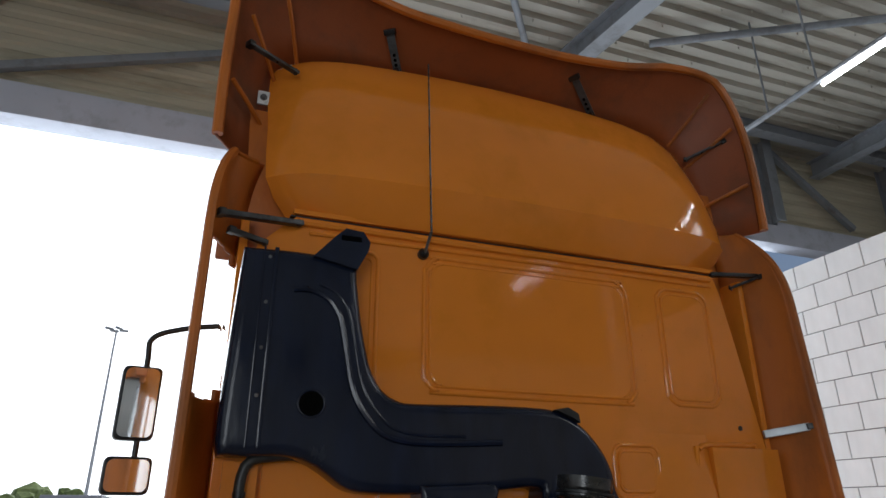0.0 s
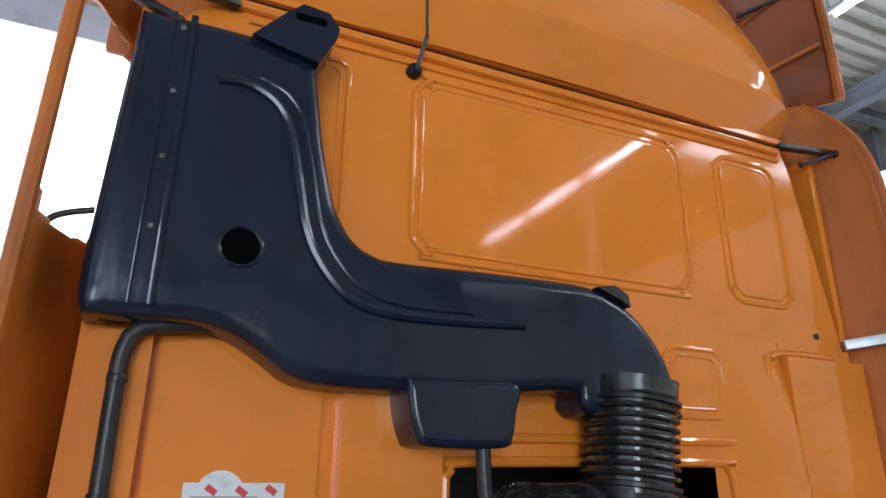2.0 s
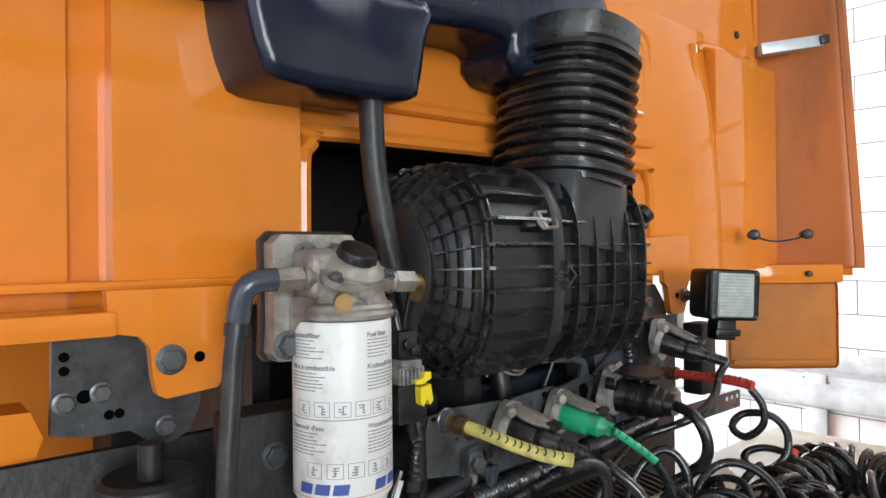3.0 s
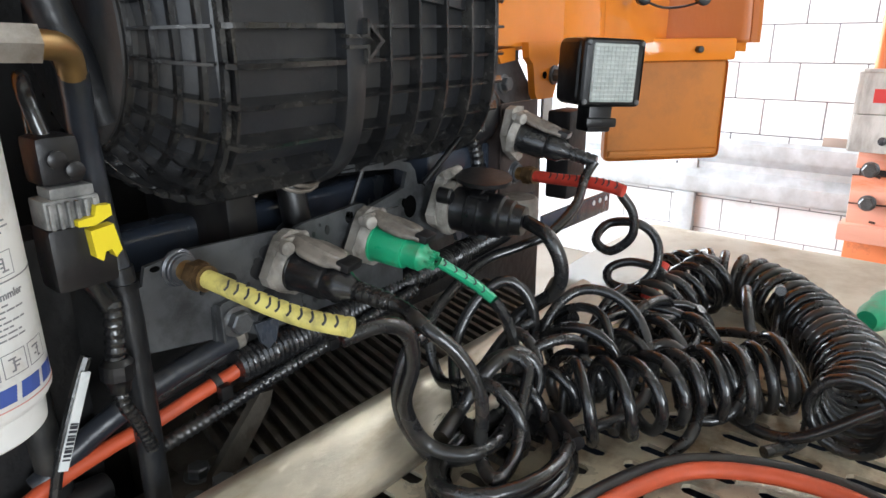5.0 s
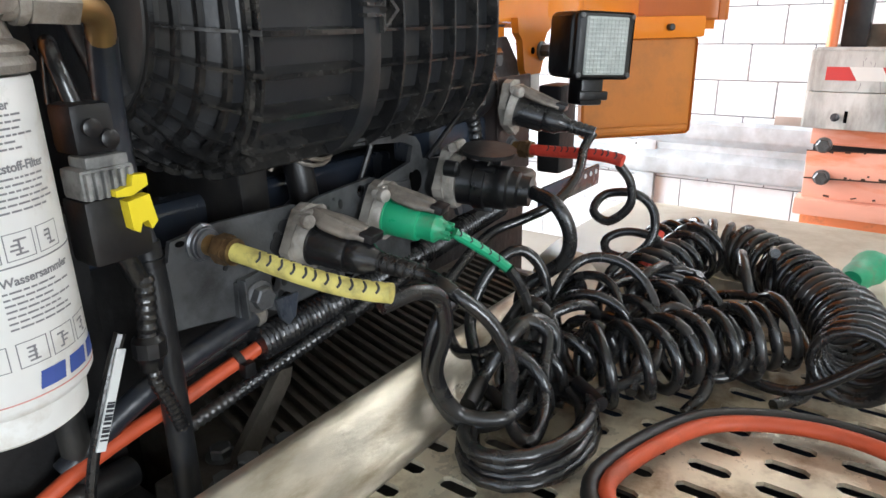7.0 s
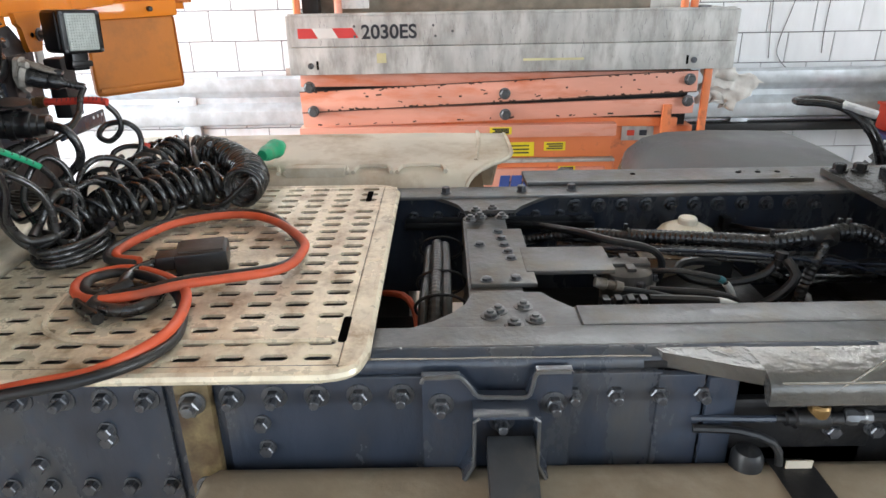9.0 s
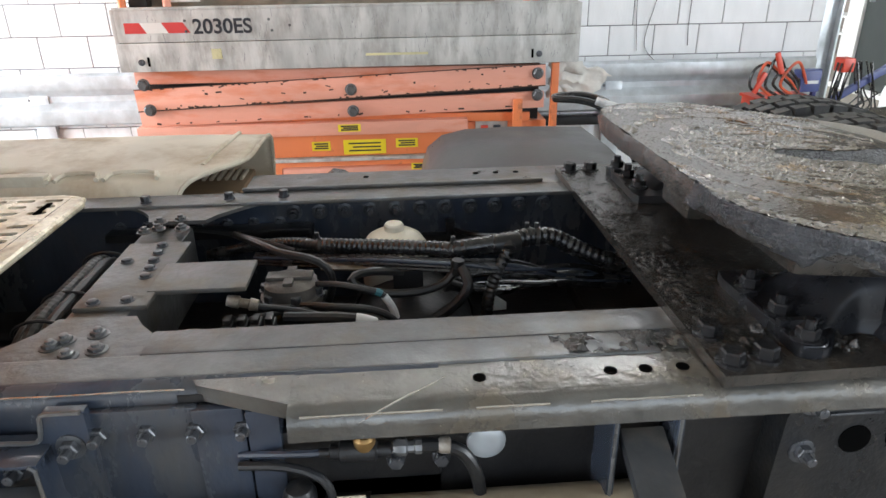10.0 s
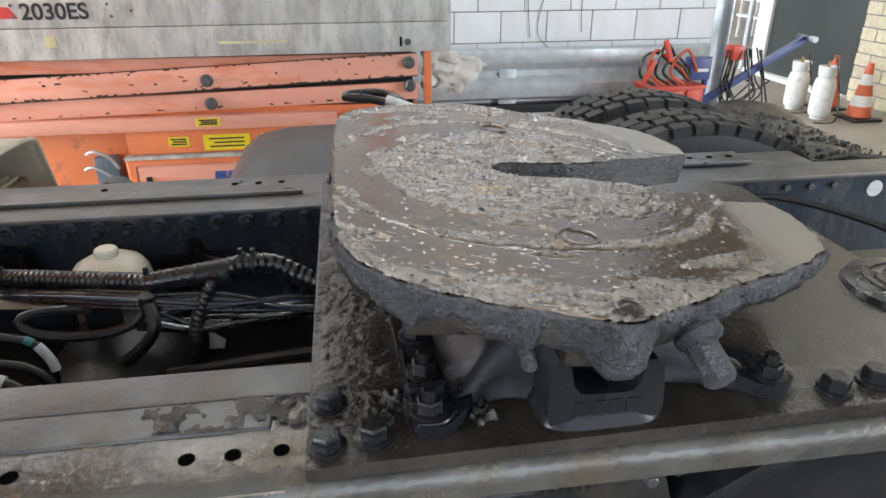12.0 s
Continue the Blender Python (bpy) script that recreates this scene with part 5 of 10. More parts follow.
part("bleed_boss", cyl(B(), (0.948, 2.012, 1.472), (0.957, 1.990, 1.470), 0.008, n=12), CASTALU, o)
FUELHOSE = material("dusty_blue_grey_hose", (0.024, 0.027, 0.034), 0.36, vary=0.35, scale=14, dirt=(0.09, 0.085, 0.075), dirt_amount=0.45, dirt_scale=12, bump=0.03)
o = thing("fuel_hose", (0.84, 2.045, 1.1), "dark grey fuel hose bent down beside the filter", "hose")
part("clip", cyl(B(), (0.8415, 2.045, 1.448), (0.841, 2.045, 1.436), 0.012, n=14), BLACK, o)
part("elbow", hose(B(), [(0.878, 2.032, 1.488), (0.862, 2.034, 1.488), (0.850, 2.036, 1.484), (0.844, 2.04, 1.472), (0.842, 2.044, 1.45)], 0.0115, 14), CHASSIS, o)
part("hose", hose(B(), [(0.842, 2.044, 1.452), (0.838, 2.046, 1.41), (0.834, 2.046, 1.35), (0.830, 2.046, 1.29), (0.834, 2.05, 1.18), (0.84, 2.06, 0.95)], 0.0098, 14), HOSE, o)
o = thing("fuel_hose", (1.07, 2.07, 1.1), "dark fuel hose with a white and yellow plug", "hose")
part("elbow", hose(B(), [(1.030, 2.024, 1.481), (1.046, 2.03, 1.480), (1.056, 2.04, 1.474), (1.061, 2.05, 1.462)], 0.0092, 14), BRASS, o, "brass pipe elbow")
part("hose", hose(B(), [(1.061, 2.050, 1.464), (1.066, 2.062, 1.445), (1.071, 2.076, 1.41), (1.076, 2.08, 1.34), (1.078, 2.074, 1.31)], 0.0100, 14), FUELHOSE, o)
part("lower_hose", hose(B(), [(1.078, 2.074, 1.315), (1.079, 2.072, 1.27), (1.078, 2.071, 1.18), (1.077, 2.072, 1.02)], 0.0110, 14), HOSE, o)
part("tie", cyl(B(), (1.078, 2.073, 1.303), (1.078, 2.073, 1.297), 0.0125, n=14), BLACK, o)
part("corrugated_sleeve", hose(B(), [(1.060, 2.050, 1.299), (1.058, 2.05, 1.275), (1.055, 2.05, 1.252)], 0.0065, 10, 0.0014, 0.0036), RUBBER, o)
part("collar", lathe(B(), (1.0555, 2.05, 1.254), (-0.05, 0, -1), [(0, 0.009), (0.004, 0.0125), (0.016, 0.0125), (0.020, 0.009), (0.028, 0.008)], 10), BLACK, o)
part("corrugated_sleeve", hose(B(), [(1.054, 2.05, 1.230), (1.056, 2.05, 1.212), (1.063, 2.052, 1.195), (1.075, 2.06, 1.16)], 0.005, 10, 0.001, 0.003), RUBBER, o)
COMBGREY = material("dirty_grey_connector", (0.26, 0.26, 0.25), 0.45, vary=0.3, scale=40, dirt=(0.05, 0.05, 0.05), dirt_amount=0.6, dirt_scale=60)
o = thing("cable_plug", (1.05, 2.035, 1.345), "pale grey cable connector with a yellow lock tab", "connector")
part("shell", box(B(), 1.020, 1.056, 2.028, 2.055, 1.365, 1.385, 0.003), COMBGREY, o)
for k in range(6):
    part("shell_rib", box(B(), 1.022 + k * 0.0055, 1.0245 + k * 0.0055, 2.024, 2.029, 1.366, 1.383, 0.0006), COMBGREY, o)
part("shell_step", box(B(), 1.026, 1.054, 2.030, 2.053, 1.384, 1.392, 0.002), COMBGREY, o)
tab = [(1.043, 1.362), (1.044, 1.343), (1.048, 1.340), (1.0505, 1.346), (1.0545, 1.347), (1.057, 1.3405), (1.0615, 1.345), (1.0585, 1.364)]
part("lock_tab", bevel_all(prism(B(), tab, 2.020, 2.030), 0.0012, 1), YELLOW, o, "yellow lock tab")
part("lock_tab", bevel_all(prism(B(), [(1.036, 1.3665), (1.046, 1.3655), (1.058, 1.3705), (1.058, 1.378), (1.049, 1.3785), (1.047, 1.372), (1.036, 1.3705)], 2.019, 2.026), 0.001, 1), YELLOW, o)
part("body", box(B(), 1.020, 1.062, 2.030, 2.062, 1.320, 1.365, 0.005), BLACK, o)
part("body", box(B(), 1.024, 1.052, 2.034, 2.066, 1.392, 1.425, 0.006), BLACK, o)
for p in ((1.034, 2.031, 1.41), (1.044, 2.031, 1.402)):
    part("catch", lathe(B(), p, (0, -1, 0), [(0, 0.006), (0.003, 0.006), (0.004, 0.004)], 12), BLACK, o)
part("tail", hose(B(), [(1.036, 2.05, 1.42), (1.032, 2.055, 1.448), (1.036, 2.07, 1.46), (1.044, 2.09, 1.452), (1.05, 2.11, 1.42)], 0.0055), RUBBER, o)
part("cable", hose(B(), [(1.045, 2.045, 1.322), (1.052, 2.05, 1.31), (1.058, 2.052, 1.295)], 0.0075), RUBBER, o)

# stepped steel panel that carries the sockets and air couplings
PY = 2.074
LIDGREY = material("weathered_lid_plastic", (0.20, 0.175, 0.15), 0.5, vary=0.35, scale=30, dirt=(0.07, 0.06, 0.05), dirt_amount=0.5, dirt_scale=35, bump=0.04)
OILSPOT = material("oil_wet_spot", (0.012, 0.012, 0.013), 0.25, vary=0.2, bump=0)
o = thing("coupling_panel", (1.28, PY, 1.2), "dull grey steel coupling panel with punched holes", "panel")
left = [(1.085, 1.236), (1.085, 1.292), (1.094, 1.294), (1.098, 1.309), (1.14, 1.314), (1.225, 1.3105), (1.236, 1.306), (1.242, 1.296), (1.25, 1.216), (1.195, 1.214), (1.18, 1.222)]
part("sheet", bevel_all(prism(B(), left, PY, PY + 0.005), 0.0018, 1), PANELSTEEL, o)
right = [(1.244, 1.296), (1.252, 1.306), (1.262, 1.3085), (1.337, 1.3135), (1.346, 1.311), (1.352, 1.298), (1.40, 1.298), (1.40, 1.206), (1.255, 1.214)]
part("sheet", bevel_all(prism(B(), right, PY + 0.0055, PY + 0.0105), 0.0018, 1), PANELSTEEL, o)
bracket = [(1.352, 1.298), (1.360, 1.305), (1.412, 1.316), (1.418, 1.334), (1.40, 1.341), (1.32, 1.349), (1.322, 1.356), (1.405, 1.349), (1.424, 1.344), (1.432, 1.334), (1.436, 1.316), (1.478, 1.311), (1.482, 1.24), (1.36, 1.24)]
part("stepped_bracket", bevel_all(prism(B(), bracket, PY + 0.011, PY + 0.017), 0.002, 1), PANELSTEEL, o)
part("fold", box(B(), 1.325, 1.425, PY + 0.015, PY + 0.09, 1.3465, 1.3515, 0.002), PANELSTEEL, o)
part("punched_hole", prism(B(), [(1.4215 + 0.0105 * math.cos(k * 0.449), 1.2925 + 0.0135 * math.sin(k * 0.449)) for k in range(14)], PY + 0.0102, PY + 0.014), HOLE, o)
for x, z, r, f in ((1.106, 1.3055, 0.0042, 0.6), (1.402, 1.302, 0.003, 1.8), (1.205, 1.219, 0.0085, 1.3), (1.292, 1.221, 0.006, 1.0)):
    part("punched_hole", lathe(B(), (x, PY - 0.0006, z), (0, 1, 0), [(0, r), (0.003, r)], 14, 1.0, f), HOLE, o)
rp = random.Random(3)
for k in range(46):
    x, z, r = 1.14 + 0.21 * rp.random(), 1.222 + 0.083 * rp.random(), 0.0012 + 0.0042 * rp.random() ** 2.5
    yy = PY if x < 1.244 else PY + 0.0055
    part("oil_spot", lathe(B(), (x, yy - 0.0005, z), (0, 1, 0), [(0, r), (0.001, r)], 10, 1.0, 1.0 + 0.9 * rp.random()), OILSPOT, o)
for x, z, r in ((1.213, 1.293, 0.0068), (1.205, 1.277, 0.0095), (1.168, 1.276, 0.0085), (1.208, 1.250, 0.007)):
    part("oil_spot", lathe(B(), (x, PY - 0.0006, z), (0, 1, 0), [(0, r), (0.001, r)], 14, 1.25, 1.0), OILSPOT, o)
part("gusset", bevel_all(prism(B(), [(1.148, 1.226), (1.186, 1.228), (1.186, 1.258), (1.176, 1.262), (1.150, 1.258)], PY - 0.006, PY), 0.0015, 1), PANELSTEEL, o)
part("gusset_edge", box(B(), 1.150, 1.153, PY - 0.016, PY - 0.005, 1.226, 1.262, 0.001), PANELSTEEL, o)
shared("panel_bolt", hb2, along((1.170, PY - 0.006, 1.239), (0, -1, 0)), o)
shared("panel_bolt", hb2, along((1.292, PY + 0.004, 1.232), (0, -1, 0)), o)
part("lower_tab", bevel_all(prism(B(), [(1.19, 1.228), (1.218, 1.226), (1.212, 1.204), (1.203, 1.198), (1.195, 1.206)], PY - 0.004, PY), 0.0015, 1), CHASSIS, o)
RUSTPLATE = material("brownish_upright_steel", (0.055, 0.040, 0.036), 0.45, vary=0.35, scale=18, dirt=(0.03, 0.026, 0.025), dirt_amount=0.5, dirt_scale=14, bump=0.03)
part("upright", box(B(), 1.600, 1.690, PY + 0.008, PY + 0.014, 1.262, 1.396, 0.002), RUSTPLATE, o, "brownish upright plate")
part("upright", box(B(), 1.600, 1.605, PY + 0.008, PY + 0.05, 1.262, 1.396, 0.001), RUSTPLATE, o)
part("upright_lower", bevel_all(prism(B(), [(1.52, 1.225), (1.70, 1.225), (1.70, 1.262), (1.66, 1.270), (1.60, 1.275), (1.56, 1.300), (1.50, 1.315), (1.482, 1.31)], PY + 0.018, PY + 0.024), 0.002, 1), CHASSIS, o)
part("side_bracket_arm", box(B(), 1.62, 1.82, PY - 0.05, PY - 0.044, 1.215, 1.248, 0.003), CHASSIS, o)
# white discs paint the brightness seen through the arm's holes
for x in (1.765, 1.785, 1.805):
    part("punched_hole", cyl(B(), (x, PY - 0.0508, 1.238), (x, PY - 0.046, 1.238), 0.004, n=10), STICKER, o)
part("round_cup", lathe(B(), (1.60, 2.055, 1.235), (0, 0, 1), [(0, 0.026), (0.012, 0.030), (0.022, 0.031), (0.026, 0.029), (0.036, 0.030), (0.04, 0.026)], 24), CASTALU, o, "weathered round spring cup")
part("rear_block", box(B(), 1.47, 1.60, 2.10, 2.16, 1.30, 1.345, 0.006), CHASSIS, o)


def socket(x, z, flange_mat, body_mat, lid_mat, label, kind="", turn=13, tilt=8):
    """A trailer socket on the panel: cast flange, sprung lid, pushed-in plug with its boot. Gives the boot's end."""
    o = thing("trailer_socket", (x, PY, z), label, "socket", group="trailer sockets")
    base = Vector((x, PY - 0.002, z))
    big = 1.18 if kind == "large" else 1.0
    m = Matrix.Translation(base) @ Matrix.Rotation(radians(turn), 4, "Z") @ Matrix.Rotation(radians(tilt), 4, "X") @ Matrix.Scale(big, 4)
    fm = Matrix.Translation(base) @ Matrix.Rotation(radians(turn * 0.4), 4, "Z") @ Matrix.Scale(big, 4)

    def put(name, bm, mat, lab="", mm=None, smooth=35):
        bmesh.ops.transform(bm, matrix=mm or m, verts=bm.verts[:])
        return part(name, bm, mat, o, lab, smooth)

    fl = [(-0.028, -0.004), (-0.025, -0.013), (-0.015, -0.020), (0.004, -0.030), (0.020, -0.028), (0.031, -0.014), (0.032, 0.012), (0.022, 0.030), (0.006, 0.035), (-0.006, 0.031), (-0.014, 0.020), (-0.022, 0.006)]
    if kind == "upright":
        fl = [(-0.022, 0.0), (-0.014, -0.022), (0.010, -0.038), (0.022, -0.034), (0.026, 0.0), (0.022, 0.034), (0.004, 0.036), (-0.008, 0.032)]
    put("flange", bevel_all(prism(B(), fl, -0.011, 0.0), 0.003, 2), flange_mat, "dirty cast flange", fm)
    put("neck_ring", lathe(B(), (0, -0.008, 0), (0, -1, 0), [(0, 0.0255), (0.006, 0.0245), (0.010, 0.0215)], 28), flange_mat)
    for sx, sz in ((-0.0155, -0.008), (0.022, 0.017)):
        s_ = put("flange_screw", lathe(B(), (sx, -0.011, sz), (0, -1, 0), [(0, 0.0068), (0.003, 0.0066), (0.004, 0.0045), (0.0022, 0.0042)], 16), flange_mat, "", fm)
        put("screw_recess", cyl(B(), (sx, -0.0152, sz), (sx, -0.0125, sz), 0.0025, n=6), HOLE, "", fm)
    if kind == "large":
        put("plug", lathe(B(), (0, -0.012, 0), (0, -1, 0), [(0, 0.0225), (0.004, 0.0235), (0.006, 0.0225), (0.022, 0.0225), (0.023, 0.0245), (0.034, 0.0245), (0.035, 0.0225), (0.046, 0.0215), (0.048, 0.0225), (0.056, 0.0215), (0.058, 0.019), (0.066, 0.018), (0.068, 0.0155), (0.078, 0.0145)], 32), body_mat, "large black plug")
        for q in (-0.6, 0.5, 2.2, 3.4):
            put("grip", box(B(), -0.003, 0.003, -0.055, -0.036, 0.020, 0.0262, 0.001, m=Matrix.Rotation(q, 4, "Y")), body_mat)
        put("clamp_ring", lathe(B(), (0, -0.006, 0), (0, -1, 0), [(0, 0.027), (0.004, 0.0285), (0.009, 0.0285), (0.012, 0.0265)], 28), flange_mat, "pale locking ring")
        for q in (2.5, 0.9):
            p_ = Vector((0.030 * math.cos(q), -0.014, 0.030 * math.sin(q)))
            put("ring_lug", lathe(B(), p_, (0, -1, 0), [(-0.006, 0.008), (0.006, 0.008), (0.008, 0.006)], 16), body_mat)
        lid = bevel_all(prism(B(), [(0.024 * math.cos(k * 0.393) * 1.05, 0.030 + 0.024 * math.sin(k * 0.393) * 1.2) for k in range(16)], -0.002, 0.002, "z"), 0.0012, 1)
        put("lid", lid, body_mat, "open black lid", m @ pose(0.006, -0.012, 0.034, 0, -8, 0) @ pose(0, 0, 0, 0, 0, 180))
        put("hinge", cyl(B(), (-0.012, -0.010, 0.036), (0.016, -0.010, 0.036), 0.005, n=12), flange_mat)
        end = m @ Vector((0, -0.092, 0))
    else:
        put("plug", lathe(B(), (0, -0.014, 0), (0, -1, 0), [(0, 0.0195), (0.002, 0.0205), (0.005, 0.0205), (0.006, 0.0192), (0.038, 0.0185), (0.042, 0.0175), (0.0425, 0.0155)] + ([(0.046, 0.0145), (0.060, 0.0155), (0.062, 0.0135), (0.066, 0.0105), (0.072, 0.0080)] if kind == "green" else [(0.048, 0.0165), (0.060, 0.0155), (0.066, 0.0120), (0.072, 0.0098)]), 30), body_mat, "pushed-in plug")
        if kind == "green":
            for k in range(6):
                a = k * 1.047
                put("clamp_finger", cyl(B(), (0.0075 * math.cos(a), -0.080, 0.0075 * math.sin(a)), (0.0072 * math.cos(a), -0.091, 0.0072 * math.sin(a)), 0.0026, n=6), body_mat)
            end = m @ Vector((0, -0.094, 0))
        else:
            pf = []
            for k in range(5):
                pf += [(0.008 * k, 0.0098 - 0.0003 * k), (0.008 * k + 0.005, 0.0095 - 0.0003 * k), (0.008 * k + 0.0055, 0.0078), (0.008 * k + 0.0075, 0.0078)]
            put("boot", lathe(B(), (0, -0.084, 0), (0, -1, 0), pf, 16), RUBBER)
            end = m @ Vector((0, -0.122, 0))
        lm = m @ pose(0.006, -0.006, 0.0285, 7, 0, 0)
        L_ = 0.062
        rows = []
        for j in range(11):
            f = j / 10
            w = 0.0205 * math.sqrt(max(0.0, 1 - (2 * f - 0.92) ** 4)) * (0.55 + 0.45 * min(1, f * 3))
            if j == 10:
                w = 0.0125
            rows.append([((w * c), -0.004 - L_ * f, 0.0045 * (1 - c * c) * (1 - 0.5 * f) + (0.002 if abs(c) < 0.35 and 0 < j < 10 else 0.0)) for c in (-1, -0.75, -0.36, -0.3, 0, 0.3, 0.36, 0.75, 1)])
        bm = B()
        grid_sheet(bm, rows)
        thicken(put("lid", bm, lid_mat, "weathered hinged lid", lm, 50), 0.0045, -1)
        put("lid_end", box(B(), -0.0115, 0.0115, -L_ - 0.012, -L_ + 0.002, -0.004, 0.004, 0.0015), BLACK, "dark lid catch", lm)
        put("hinge", cyl(B(), (-0.018, -0.010, 0.027), (0.022, -0.010, 0.027), 0.0052, n=12), flange_mat)
        put("hinge_knob", lathe(B(), (-0.012, -0.012, 0.026), (-0.4, -0.9, 0.1), [(-0.004, 0.005), (0.006, 0.0075), (0.010, 0.0065), (0.0115, 0.003)], 16), flange_mat)
    return end


FLANGE = material("weathered_cast_flange", (0.38, 0.355, 0.32), 0.5, metal=0.2, vary=0.3, scale=30, dirt=(0.09, 0.075, 0.06), dirt_amount=0.6, dirt_scale=26, bump=0.05, bump_scale=150)
endA = socket(1.2265, 1.2765, FLANGE, RUBBER, LIDGREY, "dirty grey trailer socket with a black plug")
endB = socket(1.3315, 1.2775, FLANGE, GREEN, LIDGREY, "dirty grey trailer socket with a green plug", "green")
endC = socket(1.462, 1.288, FLANGE, BLACK, BLACK, "dirty grey trailer socket with a large black plug", "large", 16, 5)
endD = socket(1.602, 1.3585, FLANGE, RUBBER, LIDGREY, "dirty grey socket with a black plug on the upright", "upright", 14, 14)

DULLBRASS = material("dirty_brass", (0.20, 0.13, 0.065), 0.4, metal=0.7, vary=0.4, scale=60, dirt=(0.05, 0.03, 0.02), dirt_amount=0.5, dirt_scale=40, bump=0.03)


def coupling(name, p, d, sleeve_pts, mat, label):
    o = thing(name, p, label, "air hose")
    p, d = Vector(p), Vector(d).normalized()
    part("washer", lathe(B(), p - d * 0.004, d, [(0, 0.0165), (0.003, 0.0165), (0.0045, 0.0145), (0.007, 0.0140), (0.0075, 0.0130), (0.010, 0.0125), (0.0105, 0.010)], 22), BOLTDARK, o, "dark flange nut")
    part("stem", cyl(B(), p, p + d * 0.022, 0.0088, n=16), BRASS, o)
    part("nut", cyl(B(), p + d * 0.018, p + d * 0.030, 0.0128, n=6), DULLBRASS, o)
    part("nut", cyl(B(), p + d * 0.030, p + d * 0.036, 0.0112, n=18), DULLBRASS, o)
    part("sleeve", hose(B(), sleeve_pts, 0.0078, 14), mat, o)
    path = smooth_path(sleeve_pts, 0.002)
    ln = len(path)
    for k in range(22):
        slit(path, int(ln * (0.22 + 0.035 * k)), 0.0078, 0.25 + (k % 2) * 1.45, o)


def slit(path, i, r, start, parent):
    """A short dark cut round a sleeve at step i of its path."""
    if i >= len(path) - 3:
        return
    t = (path[i + 1] - path[i]).normalized()
    u = t.cross(Vector((0, 0, 1))).normalized()
    w = u.cross(t)
    part("slit", sweep(B(), [path[i] + t * (0.0018 * math.sin(j * 0.6)) + (u * math.cos(a) + w * math.sin(a)) * (r - 0.0004) for j, a in enumerate([start + 0.17 * j for j in range(8)])], 0.0011, 5), INKBLACK, parent)


coupling("yellow_air_hose", (1.127, PY - 0.001, 1.3005), (0.10, -1, -0.06), [(1.1305, 2.040, 1.2985), (1.1345, 2.010, 1.295), (1.143, 1.972, 1.288), (1.154, 1.936, 1.2825), (1.166, 1.906, 1.281)], YELLOWHOSE, "air hose in a faded yellow sleeve")
coupling("red_air_hose", (1.634, PY + 0.007, 1.299), (-0.08, -1, 0), [(1.631, 2.046, 1.299), (1.628, 2.005, 1.300), (1.626, 1.96, 1.302), (1.6235, 1.93, 1.301), (1.623, 1.912, 1.298)], REDHOSE, "air hose in a red sleeve")
# corrugated looms, battery cable and pipes under the panel
o = thing("cable_loom", (1.3, 2.09, 1.17), "thick corrugated black cable loom", "cable loom")
part("loom", hose(B(), [(1.172, 2.082, 1.186), (1.22, 2.084, 1.188), (1.29, 2.085, 1.191), (1.36, 2.088, 1.194), (1.44, 2.092, 1.198), (1.55, 2.10, 1.203), (1.65, 2.11, 1.205)], 0.0150, 14, 0.0024, 0.0030), RUBBER, o)
part("loom", hose(B(), [(1.09, 2.088, 1.137), (1.14, 2.082, 1.148), (1.2, 2.074, 1.163), (1.27, 2.066, 1.178), (1.33, 2.06, 1.19), (1.40, 2.06, 1.20)], 0.0062, 10, 0.0012, 0.0032), RUBBER, o)
part("tie", cyl(B(), (1.30, 2.086, 1.1912), (1.306, 2.086, 1.1914), 0.0185, n=16), BLACK, o)
part("tie_head", box(B(), 1.268, 1.28, 2.058, 2.07, 1.172, 1.184, 0.002), BLACK, o)
o = thing("battery_cable", (1.1, 2.09, 1.1), "thick red battery cable with a black tie", "cable")
part("cable", hose(B(), [(1.176, 2.082, 1.184), (1.169, 2.084, 1.1805), (1.13, 2.09, 1.170), (1.096, 2.095, 1.160), (1.06, 2.10, 1.153), (1.0, 2.10, 1.140), (0.93, 2.10, 1.11)], 0.0068, 14), REDCABLE, o)
part("black_cable", hose(B(), [(1.18, 2.10, 1.196), (1.15, 2.104, 1.187), (1.10, 2.108, 1.176), (1.04, 2.112, 1.163)], 0.0085, 12), RUBBER, o)
part("tie", cyl(B(), (1.150, 2.0885, 1.1758), (1.156, 2.088, 1.1775), 0.0118, n=14), BLACK, o)
part("tie_head", box(B(), 1.148, 1.160, 2.070, 2.080, 1.164, 1.178, 0.002), BLACK, o)
o = thing("steel_pipe", (1.12, 2.10, 1.17), "short grey steel pipe", "pipe")
part("pipe", hose(B(), [(1.178, 2.09, 1.212), (1.15, 2.092, 1.206), (1.10, 2.098, 1.192), (1.05, 2.104, 1.170), (1.0, 2.11, 1.14)], 0.0105, 12), FUELHOSE, o)
part("end_cap", lathe(B(), (1.176, 2.090, 1.2115), (0.93, 0, 0.2), [(0, 0.012), (0.008, 0.012), (0.013, 0.008)], 14), CASTALU, o)
